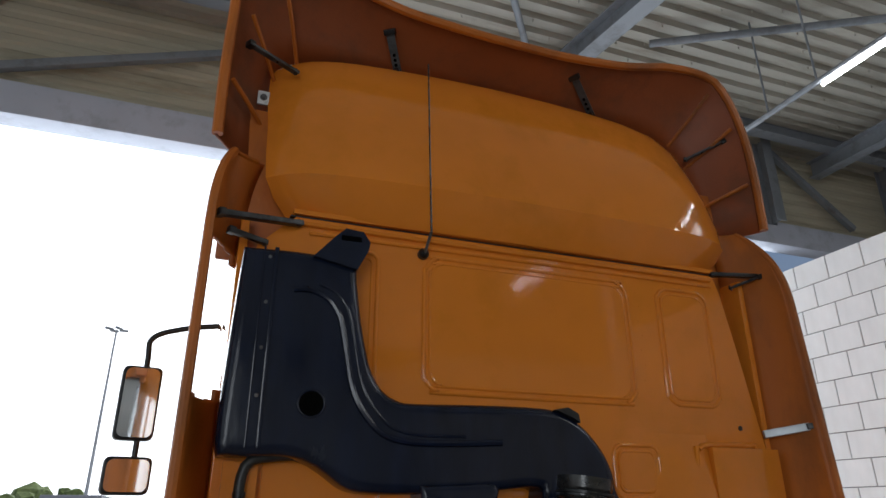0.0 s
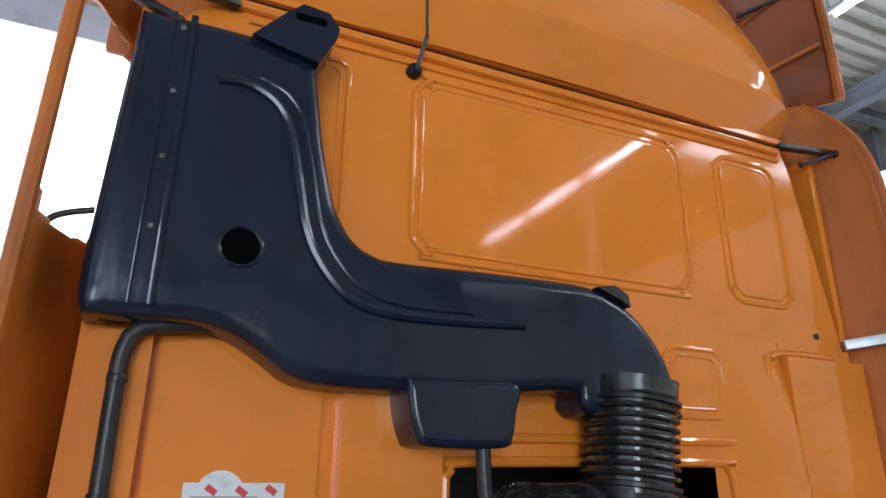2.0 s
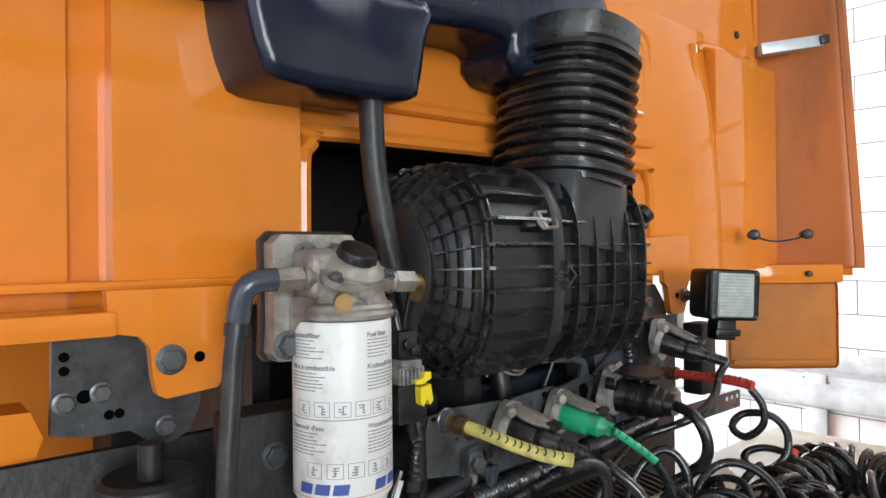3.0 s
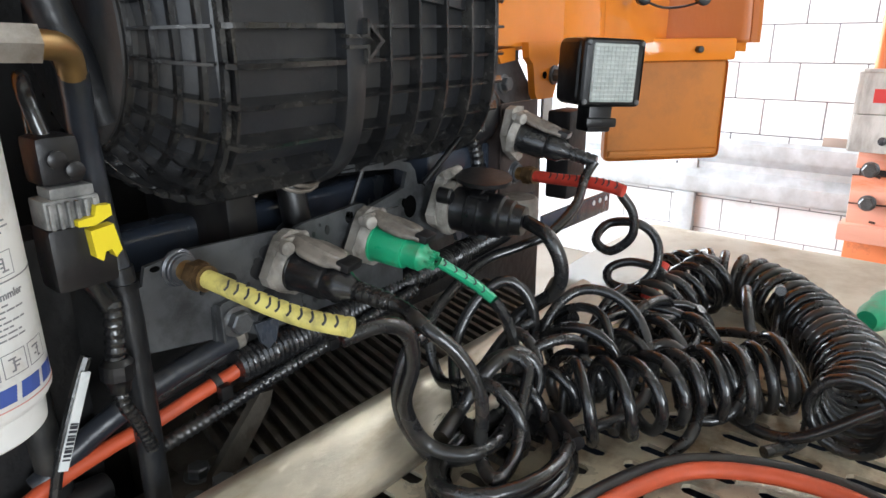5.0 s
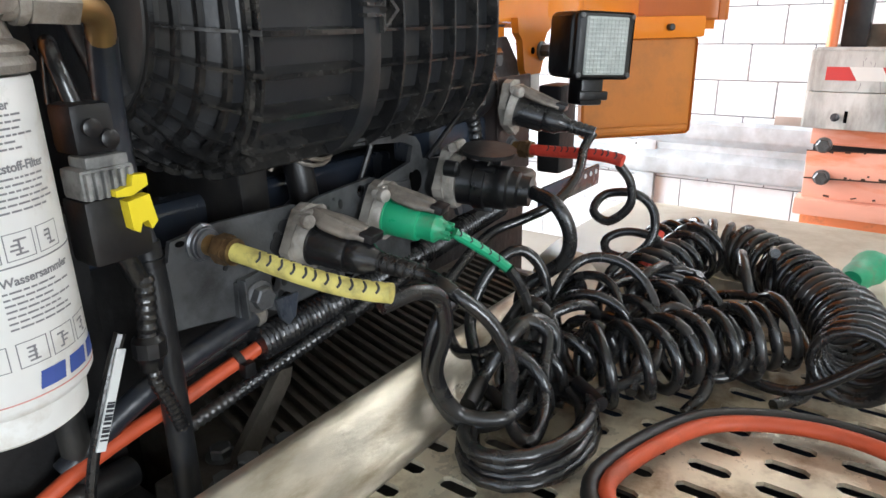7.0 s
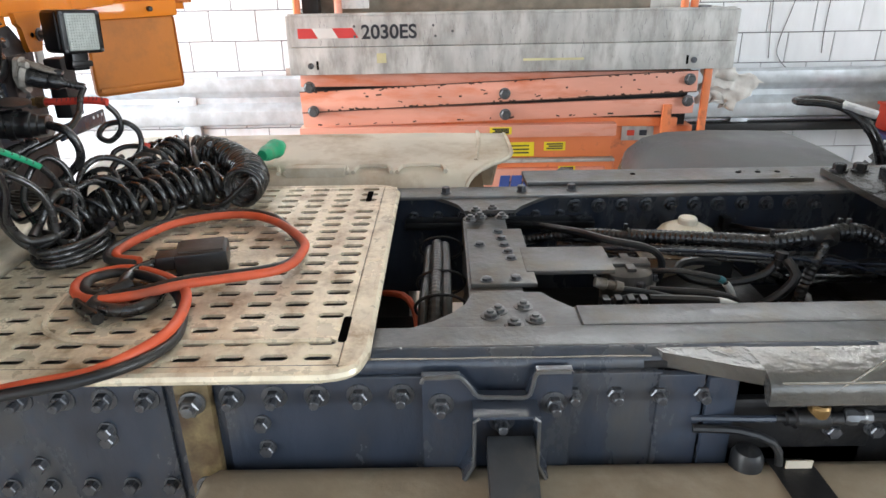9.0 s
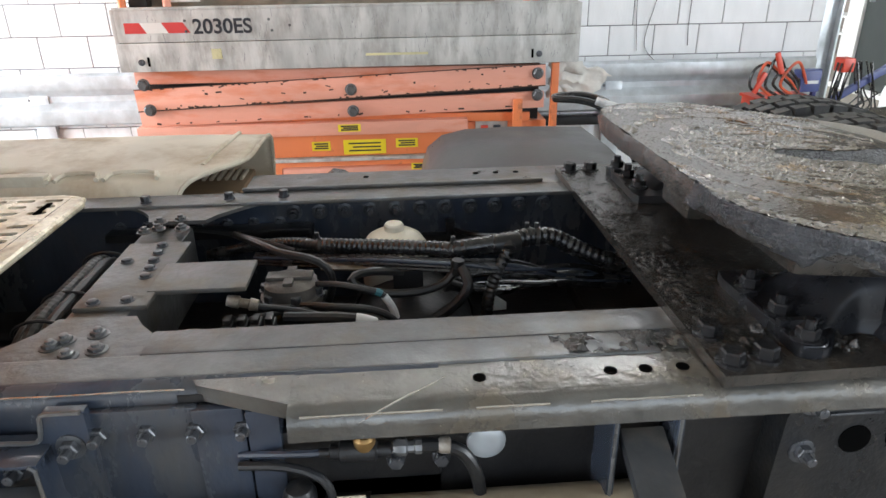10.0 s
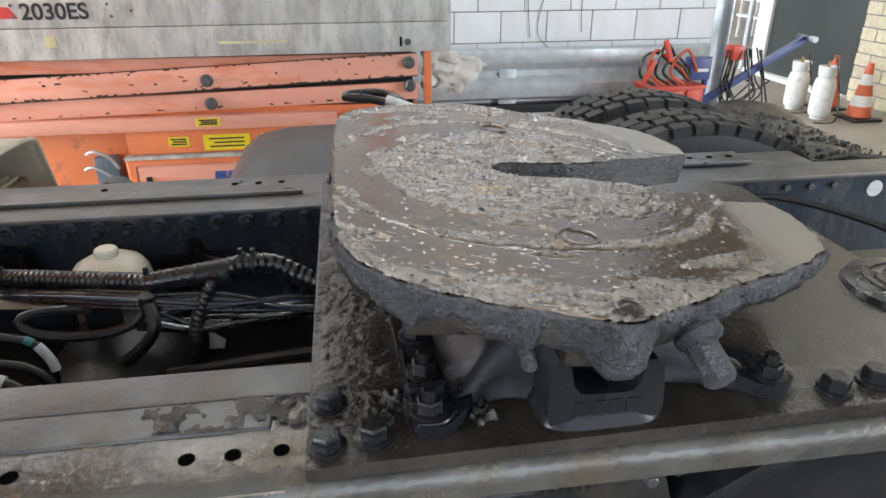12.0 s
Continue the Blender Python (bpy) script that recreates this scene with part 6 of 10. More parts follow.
for pts, r, lab in (([(0.985, 2.10, 1.40), (1.0, 2.11, 1.34), (1.01, 2.11, 1.25), (1.015, 2.11, 1.1), (1.02, 2.11, 0.95)], 0.012, "dark hose running down"),
                    ([(0.80, 2.1, 1.18), (0.9, 2.1, 1.14), (0.98, 2.1, 1.12), (1.05, 2.11, 1.11)], 0.014, "dark hose across")):
    o = thing("rubber_hose", pts[0], lab + " behind the coupling panel", "hose")
    part("hose", hose(B(), pts, r, 14), HOSE, o)
    q0, q1 = Vector(pts[1]), Vector(pts[2])
    part("clamp", cyl(B(), q0, q0 + (q1 - q0).normalized() * 0.012, r * 1.2, n=16), BOLT, o, "steel hose clamp")
o = thing("corrugated_hose", (1.545, 2.1, 1.32), "short corrugated black hose above the sockets", "hose")
part("hose", hose(B(), [(1.538, 2.098, 1.366), (1.552, 2.096, 1.355), (1.562, 2.096, 1.338), (1.567, 2.097, 1.315)], 0.0085, 12, 0.002, 0.0048), RUBBER, o)
part("collar", cyl(B(), (1.567, 2.097, 1.318), (1.569, 2.097, 1.300), 0.0125, n=14), BLACK, o)
o = thing("barcode_strip", (1.015, 2.04, 1.2), "white barcode strip on a dark cable", "label strip")
sm = pose(1.0155, 2.040, 1.221, 0, 22, 0)
part("strip", box(B(), -0.0034, 0.0034, -0.001, 0.001, -0.036, 0.038, 0.0005, m=sm), STICKER, o)
for k in range(10):
    part("bar", box(B(), -0.0026, 0.0026, -0.0016, -0.001, -0.028 + k * 0.003, -0.0268 + k * 0.003 + 0.0006 * (k % 3), m=sm), INKBLACK, o)
part("cable", hose(B(), [(1.034, 2.046, 1.265), (1.022, 2.046, 1.24), (1.006, 2.046, 1.20), (0.995, 2.05, 1.16), (0.99, 2.06, 1.1)], 0.0042, 8), RUBBER, o)
o = thing("suspension_bellows", (0.785, 2.12, 1.05), "black cab suspension bellows", "air spring")
part("bellows", lathe(B(), (0.785, 2.12, 1.09), (0, 0, 1), [(0, 0.042), (0.10, 0.044), (0.165, 0.046), (0.19, 0.050), (0.205, 0.049), (0.210, 0.043), (0.207, 0.03), (0.203, 0.012)], 36), BLACK, o)
part("foot", box(B(), 0.73, 0.84, 2.06, 2.17, 0.8, 1.095, 0.01), DARKSTEEL, o)
part("top_stud", cyl(B(), (0.785, 2.12, 1.295), (0.785, 2.12, 1.33), 0.012, n=14), DARKSTEEL, o)
o = thing("gearbox_block", (1.4, 2.35, 0.7), "sooty ribbed gearbox casing below the panel", "gearbox")
# near-black sheet stands in for the shade behind the panel
part("dark_backing", box(B(), 0.55, 1.95, 2.235, 2.25, 0.7, 1.30, 0.004), DARKSTEEL, o)
part("cross_beam", box(B(), 0.97, 1.55, 2.19, 2.235, 1.262, 1.307, 0.012, 3), CHASSIS, o)
GEARBOX = material("dirty_ribbed_casting", (0.10, 0.088, 0.072), 0.5, metal=0.25, vary=0.4, scale=20, dirt=(0.035, 0.028, 0.02), dirt_amount=0.55, dirt_scale=16, bump=0.06)
part("casing", box(B(), 1.12, 1.75, 2.04, 2.75, 0.55, 1.075, 0.02), GEARBOX, o)
for k in range(30):
    part("fin", bevel_all(prism(B(), [(-0.07, 0.0), (-0.055, 0.010), (0.085, 0.015), (0.10, 0.0)], -0.0032, 0.0032, "x"), 0.001, 1), GEARBOX, o).matrix_basis = pose(1.165 + k * 0.0185, 2.115, 1.073, 0, 0, -14)
part("casing_web", bevel_all(prism(B(), [(1.125, 1.07), (1.145, 1.07), (1.20, 1.135), (1.205, 1.15), (1.19, 1.152), (1.13, 1.09)], 2.075, 2.084), 0.002, 1), GEARBOX, o)
for p in ((1.105, 2.06, 1.08), (1.135, 2.065, 1.08), (1.155, 2.055, 1.08), (1.13, 2.10, 1.08), (1.175, 2.06, 1.08)):
    shared("casing_bolt", hb2, along(p, (0, 0, 1)), o)
part("casing_ledge", box(B(), 1.07, 1.19, 2.035, 2.12, 1.04, 1.081, 0.006), GEARBOX, o)
o = thing("side_bracket", (0.93, 2.12, 1.2), "black steel bracket block with bolts", "bracket")
part("block", box(B(), 0.868, 1.06, 2.125, 2.18, 1.05, 1.338, 0.008), DARKSTEEL, o)
for p in ((0.918, 2.125, 1.289), (0.920, 2.125, 1.219), (0.97, 2.125, 1.215), (1.02, 2.125, 1.12)):
    shared("bolt", mesh_of(hex_bolt(0.012, 0.010, 1.3), BOLTDARK), along(p, (0, -1, 0)), o)

# square work lamp
o = thing("work_lamp", (1.735, 2.01, 1.38), "square black work lamp with a ribbed glass", "work lamp")
m = Matrix.Translation((1.735, 1.998, 1.432)) @ Matrix.Rotation(math.atan2(-0.043, 0.074), 4, "Z") @ Matrix.Rotation(radians(3), 4, "Y") @ Matrix.Scale(0.94, 4)
part("housing", box(B(), -0.052, 0.052, -0.002, 0.066, -0.048, 0.048, 0.014, 3, m=m), BLACK, o)
part("bezel", box(B(), -0.051, 0.051, -0.012, 0.0, -0.048, 0.048, 0.009, 3, m=m), BLACK, o)
LENS = material("ribbed_lamp_glass", (0.50, 0.53, 0.50), 0.25, metal=0.0, vary=0.12, scale=50, bump=0.05)
gl = part("lens", box(B(), -0.037, 0.037, -0.0145, -0.011, -0.041, 0.041, 0.003, 2, m=m), LENS, o, "pale ribbed glass")
for k in range(13):
    part("lens_rib", box(B(), -0.036, 0.036, -0.0160, -0.014, -0.039 + k * 0.0062, -0.0355 + k * 0.0062, 0.0008, 1, m=m), LENS, gl)
for k in range(11):
    part("lens_rib", box(B(), -0.035 + k * 0.0065, -0.0345 + k * 0.0065, -0.0166, -0.0155, -0.039, 0.039, m=m), LENS, gl)
for sx in (-1, 1):
    for sz in (-1, 1):
        part("screw", lathe(B(), m @ Vector((0.0445 * sx, -0.0115, 0.0415 * sz)), m.to_3x3() @ Vector((0, -1, 0)), [(0, 0.004), (0.002, 0.004), (0.003, 0.0025)], 10), BOLT, o)
part("foot", box(B(), -0.020, 0.020, 0.010, 0.046, -0.088, -0.046, 0.004, m=m), BLACK, o)
part("foot_clip", box(B(), -0.026, 0.026, 0.004, 0.012, -0.080, -0.066, 0.003, m=m), BLACK, o)
part("stand", box(B(), 1.745, 1.80, 2.06, 2.10, 1.24, 1.375, 0.006), DARKSTEEL, o)

# ---- chassis ----
RZ = 1.055
frame_thing = thing("chassis_frame", (XC, 0.4, 0.7), "blue-black truck chassis frame with bolted crossmember", "truck chassis")
# front part of the near rail: upright web and top flange
bend = [(1.024 - 0.024 * math.sin(a), RZ - 0.025 + 0.024 * math.cos(a)) for a in [k * math.pi / 16 for k in range(9)]]
web = bend + [(1.0, 0.78), (1.012, 0.78), (1.012, RZ - 0.03), (1.024, RZ - 0.014)]
part("rail", prism(B(), web, 0.60, 2.35), CHASSIS, frame_thing, smooth=50)
part("rail_flange", box(B(), 1.022, 1.078, 0.30, 2.35, RZ - 0.014, RZ, 0.003, 3), RAILTOP, frame_thing)
part("rail_flange", box(B(), 1.078, 1.14, -1.7, 1.0, RZ - 0.010, RZ + 0.001, 0.004), RAILTOP, frame_thing)
part("rail", box(B(), 1.078, 1.09, -1.7, 1.0, 0.78, RZ - 0.008), CHASSIS, frame_thing)
part("rail_lower_flange", box(B(), 1.0, 1.13, -1.7, 2.3, 0.77, 0.782), CHASSIS, frame_thing)
ANGLETOP = material("dusty_worn_angle_steel", (0.15, 0.148, 0.14), 0.22, metal=0.6, vary=0.35, scale=10, dirt=(0.16, 0.135, 0.10), dirt_amount=0.45, dirt_scale=9, bump=0.06, rough_vary=0.15)
# angle section that carries the fifth wheel
part("angle_leg", box(B(), 0.955, 1.077, -0.9, 0.79, 1.038, 1.052, 0.003), ANGLETOP, frame_thing)
part("angle_edge", prism(B(), [(0.956 - 0.024 * math.sin(a), 1.0275 + 0.024 * math.cos(a)) for a in [k * math.pi / 14 for k in range(8)]] + [(0.932, 1.012), (0.942, 1.012), (0.956, 1.036)], -0.9, 0.785), ANGLETOP, frame_thing)
part("angle_web", box(B(), 1.0, 1.012, -0.9, 0.93, 0.80, 1.04), DARKSTEEL, frame_thing)
bm = prism(B(), [(0.954, 0.785), (1.021, 0.785), (1.021, 0.915), (1.003, 0.905)], 1.030, 1.0525, "z")
part("angle_end", bevel_all(bm, 0.004, 2), ANGLETOP, frame_thing)
WORN_AND_LIT = material("bright_edge_wear_and_highlight", (0.62, 0.60, 0.56), 0.25, metal=0.8, vary=0.2, scale=30)
# bright strip draws the highlight on the rail's bend
part("edge_line", sweep(B(), [Vector((1.0045 + 0.0008 * math.sin(k * 1.3), 1.46 - k * 0.03, RZ - 0.0085)) for k in range(19)], 0.0014, 5), WORN_AND_LIT, frame_thing, "bright line on the edge, worn steel and painted highlight")
# worn paint lines on the angle
for y0, y1 in ((0.77, 0.60), (0.56, 0.47), (0.42, 0.28)):
    part("edge_line", sweep(B(), [Vector((0.9375 + 0.0012 * noise.noise(Vector((0, y * 40, 0))), y, 1.0435)) for y in [y0 + (y1 - y0) * k / 14 for k in range(15)]], 0.0016, 5), WORN_AND_LIT, frame_thing, "bright line on the edge, worn steel and painted highlight")
part("paint_run", sweep(B(), smooth_path([(0.9345, 0.70, 1.034), (0.940, 0.675, 1.046), (0.955, 0.645, 1.0525), (0.972, 0.62, 1.0525), (0.992, 0.594, 1.0525)], 0.006), 0.0015, 5), WORN_AND_LIT, frame_thing)
# far rail
part("rail", box(B(), 1.748, 1.762, -1.7, 2.3, 0.78, RZ - 0.008), CHASSIS, frame_thing)
part("rail_flange", box(B(), 1.69, 1.762, 0.2, 2.3, RZ - 0.010, RZ, 0.004), RAILTOP, frame_thing)
part("rail_flange", box(B(), 1.705, 1.80, -1.7, 0.2, RZ - 0.010, RZ + 0.001, 0.004), RAILTOP, frame_thing)
part("angle_leg", box(B(), 1.764, 1.90, -0.9, 1.0, 1.040, 1.054, 0.005), RAILTOP, frame_thing)
part("angle_lip", box(B(), 1.764, 1.774, 0.3, 1.0, 1.054, 1.063, 0.002), RAILTOP, frame_thing)

BOLT1 = mesh_of(hex_bolt(0.0125, 0.013, 1.45, 0.012), BOLTDARK)
GBOLT = mesh_of(hex_bolt(0.011, 0.007, 1.4, 0.004), BOLT)
LOWBOLT = mesh_of(hex_bolt(0.009, 0.006, 1.3), BOLTDARK)
BOLT2 = mesh_of(hex_bolt(0.0105, 0.015, 1.2), BOLTDARK)
BLACKBOLT = material("greasy_black_bolt", (0.022, 0.022, 0.024), 0.25, metal=0.3, vary=0.3, scale=40, bump=0.04)
BOLT3 = mesh_of(hex_bolt(0.0155, 0.019, 1.3), BLACKBOLT)
for k in range(22):
    y = 2.10 - k * 0.0595
    if y > 0.80 and not 1.03 < y < 1.245:
        shared("frame_bolt", BOLT1, along((0.992, y, 0.997), (-1, 0, 0)), frame_thing)
        if y > 1.2:
            shared("frame_bolt", BOLT2, along((0.992, y - 0.01, 0.845), (-1, 0, 0)), frame_thing)
for y, z in ((1.467, 0.968), (1.464, 0.925), (1.69, 0.96), (1.69, 0.945), (1.80, 0.90)):
    shared("frame_bolt", BOLT2, along((0.992, y, z - 0.015), (-1, 0, 0)), frame_thing)
for k in range(11):
    shared("frame_bolt", BOLT1, along((1.748, 0.30 + k * 0.0585, 1.006), (-1, 0, 0)), frame_thing)
for k in range(7):
    shared("frame_bolt", BOLT2, along((1.748, 0.92 + k * 0.06, 0.985), (-1, 0, 0)), frame_thing)
# splice plates and bracket on the near web
part("splice_plate", box(B(), 0.988, 1.001, 0.905, 1.05, 0.80, 1.030, 0.004), CHASSIS, frame_thing)
part("splice_plate", box(B(), 0.984, 1.001, 0.848, 0.912, 0.80, 1.028, 0.004), CHASSIS, frame_thing)
part("splice_plate", box(B(), 0.979, 1.001, 0.803, 0.845, 0.80, 1.026, 0.004), CHASSIS, frame_thing)
part("splice_plate", box(B(), 0.992, 1.001, 1.21, 1.52, 0.80, 1.026, 0.004), CHASSIS, frame_thing)
part("splice_plate", box(B(), 0.992, 1.001, 1.60, 2.3, 0.80, 1.024, 0.004), CHASSIS, frame_thing)
part("rusty_bracket", box(B(), 0.982, 1.001, 1.532, 1.582, 0.80, 1.024, 0.006), material("rusty_ochre_bracket", (0.20, 0.15, 0.07), 0.5, vary=0.5, scale=30, dirt=(0.05, 0.022, 0.010), dirt_amount=0.8, dirt_scale=22, bump=0.05), frame_thing, "ochre rust-stained bracket")
for z in (1.01, 0.862):
    shared("frame_bolt", mesh_of(hex_bolt(0.0145, 0.02, 1.25, 0.006), BOLT), along((0.982, 1.556, z - 0.014), (-1, 0, 0)), frame_thing)
DARKPAINT = material("dusty_dark_step_paint", (0.035, 0.038, 0.042), 0.4, vary=0.3, scale=12, dirt=(0.09, 0.08, 0.065), dirt_amount=0.45, dirt_scale=10, bump=0.03)
# hat bracket with the step arm
hat = [(1.238, 0.82), (1.238, 1.036), (1.186, 1.036), (1.16, 1.004), (1.095, 1.003), (1.082, 1.043), (1.033, 1.043), (1.033, 0.82)]
part("hat_bracket", bevel_all(prism(B(), hat, 0.974, 0.989, "x"), 0.002, 1), CHASSIS, frame_thing)
part("bracket_edge", sweep(B(), smooth_path([(0.973, *q) for q in ((1.238, 1.028), (1.234, 1.035), (1.21, 1.036), (1.186, 1.036), (1.172, 1.02), (1.16, 1.005), (1.128, 1.003), (1.095, 1.003), (1.087, 1.02), (1.082, 1.041), (1.06, 1.043), (1.036, 1.043))], 0.006), 0.0032, 6), RAILTOP, frame_thing, "bright worn bracket edge")
for y in (1.212, 1.057):
    shared("frame_bolt", BOLT1, along((0.974, y, 0.993), (-1, 0, 0)), frame_thing)
part("bracket_top", box(B(), 0.935, 0.976, 1.080, 1.170, 0.994, 0.999, 0.002), CHASSIS, frame_thing)
for s in (-1, 1):
    cheek = [(1.125 + s * 0.044, 0.997), (1.125 + s * 0.041, 0.997), (1.125 + s * 0.041, 0.92), (1.125 + s * 0.066, 0.865), (1.125 + s * 0.072, 0.868), (1.125 + s * 0.0455, 0.925)]
    part("bracket_cheek", bevel_all(prism(B(), cheek if s > 0 else cheek[::-1], 0.935, 0.978, "x"), 0.001, 1), CHASSIS, frame_thing)
    part("cheek_edge", sweep(B(), [Vector((0.934, 1.125 + s * q, z)) for q, z in ((0.036, 0.9975), (0.043, 0.992), (0.0432, 0.92), (0.069, 0.866))], 0.0026, 6), RAILTOP, frame_thing)
shared("frame_bolt", BOLT1, along((0.974, 1.128, 0.965), (-1, 0, 0)), frame_thing)
part("step_arm", box(B(), -0.26, 0.0, -0.033, 0.033, -0.01, 0.01, 0.004, m=pose(0.955, 1.118, 0.948, 0, 28, 0) @ pose(0, 0, 0, 0, -52, 0)), DARKPAINT, frame_thing)
# holes in the angle and grease lumps
for y in (0.381, 0.335, 0.286, 0.55):
    part("drilled_hole", cyl(B(), (0.987, y, 1.046), (0.987, y, 1.0535), 0.0085, n=16), HOLE, frame_thing)
for y in (0.45, 0.40, 0.35, 0.72):
    part("drilled_hole", cyl(B(), (1.85, y, 1.046), (1.85, y, 1.0555), 0.007, n=12), HOLE, frame_thing)
# crossmember with flared gussets
near = [(1.07, 1.31), (1.078, 1.282), (1.090, 1.25), (1.108, 1.22), (1.132, 1.194), (1.16, 1.173), (1.20, 1.160), (1.20, 1.045), (1.172, 1.028), (1.142, 1.001), (1.115, 0.972), (1.092, 0.945), (1.078, 0.918), (1.07, 0.90)]
part("gusset", bevel_all(prism(B(), near, RZ - 0.014, RZ - 0.006, "z"), 0.002, 1), RAILTOP, frame_thing)
far = [(2.775 - x + 0.03, y) for x, y in near]
part("gusset", bevel_all(prism(B(), far, RZ - 0.014, RZ - 0.006, "z"), 0.002, 1), RAILTOP, frame_thing)
part("crossmember", box(B(), 1.18, 1.60, 1.07, 1.165, 0.90, RZ - 0.018, 0.006), RAILTOP, frame_thing)
part("crossmember_plate", box(B(), 1.24, 1.50, 1.045, 1.16, RZ - 0.018, RZ - 0.009, 0.003), RAILTOP, frame_thing)
part("crossmember_plate", box(B(), 1.285, 1.395, 0.90, 1.06, RZ - 0.016, RZ - 0.007, 0.003), RAILTOP, frame_thing)
for x, y in ((1.135, 1.122), (1.092, 1.101), (1.149, 1.081), (1.106, 1.067), (1.12, 1.135), (1.548, 1.149), (1.563, 1.128), (1.613, 1.097), (1.56, 1.08), (1.60, 1.135)):
    shared("gusset_bolt", GBOLT, along((x, y, RZ - 0.006), (0, 0, 1)), frame_thing)
for x, y in ((1.482, 1.095), (1.446, 1.091), (1.411, 1.088), (1.378, 1.084), (1.346, 1.081), (1.414, 1.136), (1.259, 1.081), (1.254, 1.132)):
    shared("gusset_bolt", LOWBOLT, along((x, y, RZ - 0.009), (0, 0, 1)), frame_thing)
for x, y in ((1.715, 1.20), (1.72, 1.02), (1.725, 0.9)):
    shared("frame_bolt", BOLT2, along((x, y, RZ), (0, 0, 1)), frame_thing)
# strapped looms standing against the crossmember
o = thing("hose_bundle", (1.36, 1.21, 0.95), "strapped bundle of dark looms beside the crossmember", "hose bundle")
for k, (dy, dz, r) in enumerate(((0.030, -0.006, 0.010), (0.010, 0.004, 0.011), (-0.010, 0.002, 0.010), (0.022, -0.024, 0.010), (0.0, -0.022, 0.010))):
    part("loom", hose(B(), [(1.17, 1.214 + dy, 0.93 + dz), (1.20, 1.213 + dy, 0.985 + dz), (1.25, 1.212 + dy, 1.012 + dz), (1.36, 1.211 + dy * 0.9, 1.016 + dz), (1.48, 1.212 + dy * 0.8, 1.014 + dz), (1.53, 1.214 + dy * 0.7, 0.985 + dz), (1.56, 1.22 + dy * 0.6, 0.93 + dz)], r, 10, 0.0012 if k % 2 else 0.0, 0.006), HOSE, o)
for x in (1.235, 1.335, 1.50):
    part("strap", sweep(B(), [Vector((x, 1.212 + 0.045 * math.cos(a), 1.003 + 0.026 * math.sin(a))) for a in [k * math.tau / 24 for k in range(25)]], 0.003, 6, flat=1.0), BLACK, o)
o = thing("red_cable", (1.5, 1.27, 0.9), "short red cable below the catwalk edge", "cable")
part("cable", hose(B(), [(1.44, 1.33, 0.93), (1.40, 1.29, 0.945), (1.35, 1.265, 0.94), (1.30, 1.255, 0.90)], 0.007, 8), REDCABLE, o)
# air tank and driveline below, added near-black to keep the gaps dark
o = thing("air_tank", (1.4, 0.6, 0.55), "black cylindrical air tank between the rails", "air tank")
part("shell", lathe(B(), (1.12, 0.62, 0.80), (1, 0, 0), [(0, 0.08), (0.03, 0.12), (0.06, 0.13), (0.52, 0.13), (0.55, 0.12), (0.58, 0.08)], 28), DARKSTEEL, o)
for x in (1.22, 1.58):
    part("strap", lathe(B(), (x, 0.62, 0.80), (1, 0, 0), [(0, 0.131), (0.0, 0.135), (0.03, 0.135), (0.03, 0.131)], 28), BLACK, o)
o = thing("drive_shaft", (1.36, 0.8, 0.5), "near-black drive shaft, axle and filler boxes below the frame", "drive shaft")
part("shaft", cyl(B(), (1.36, 2.3, 0.62), (1.36, -0.6, 0.55), 0.06, n=18), DARKSTEEL, o)
part("axle", cyl(B(), (0.4, -0.75, 0.5), (2.4, -0.75, 0.5), 0.10, n=18), DARKSTEEL, o)
part("differential", lathe(B(), (1.36, -0.95, 0.52), (0, 1, 0), [(0, 0.08), (0.06, 0.2), (0.3, 0.22), (0.5, 0.1)], 24), DARKSTEEL, o)
# added boxes hide the lit floor and stand in for shade below
part("dark_filler", box(B(), 0.99, 1.747, 0.22, 1.16, 0.55, 0.79, 0.02), DARKSTEEL, o)
part("dark_filler", box(B(), 1.0, 1.74, 1.15, 2.3, 0.55, 0.72, 0.03), DARKSTEEL, o)
part("dark_filler_plate", box(B(), 1.0, 1.74, -0.5, 0.24, 0.7, 0.82, 0.02), DARKSTEEL, o)

# reservoir, valves and the tangle of lines between the rails
o = thing("coolant_tank", (1.615, 0.655, 0.85), "milky white reservoir with a screw cap and hand-written date", "reservoir")
part("bottle", lathe(B(), (1.615, 0.655, 0.87), (0, 0, 1), [(0, 0.05), (0.02, 0.072), (0.085, 0.072), (0.105, 0.069), (0.122, 0.058), (0.132, 0.040), (0.137, 0.024)], 32), TANK, o, smooth=60)
part("cap", lathe(B(), (1.615, 0.655, 1.004), (0, 0, 1), [(0, 0.021), (0.014, 0.021), (0.018, 0.018), (0.019, 0.0)], 20), TANK, o)
writing("13-07-23", 0.022, Matrix.Translation((1.553, 0.690, 0.972)) @ pose(0, 0, 0, 58, 0, -62), INKBLACK, o)

VALVECAST = material("oily_cast_valve", (0.12, 0.11, 0.10), 0.4, metal=0.3, vary=0.3, scale=25, dirt=(0.05, 0.045, 0.04), dirt_amount=0.6, dirt_scale=18, bump=0.05)
o = thing("air_valve", (1.40, 0.85, 0.85), "round oily cast air valve between the rails", "valve")
part("body", lathe(B(), (1.40, 0.847, 0.87), (0, 0, 1), [(0, 0.040), (0.04, 0.046), (0.085, 0.048), (0.090, 0.056), (0.106, 0.056), (0.108, 0.050), (0.128, 0.047), (0.136, 0.036), (0.138, 0.0)], 28, 1.0, 1.0, 2.6), VALVECAST, o)
part("top_rib", box(B(), 1.385, 1.415, 0.805, 0.889, 1.005, 1.014, 0.003), VALVECAST, o)
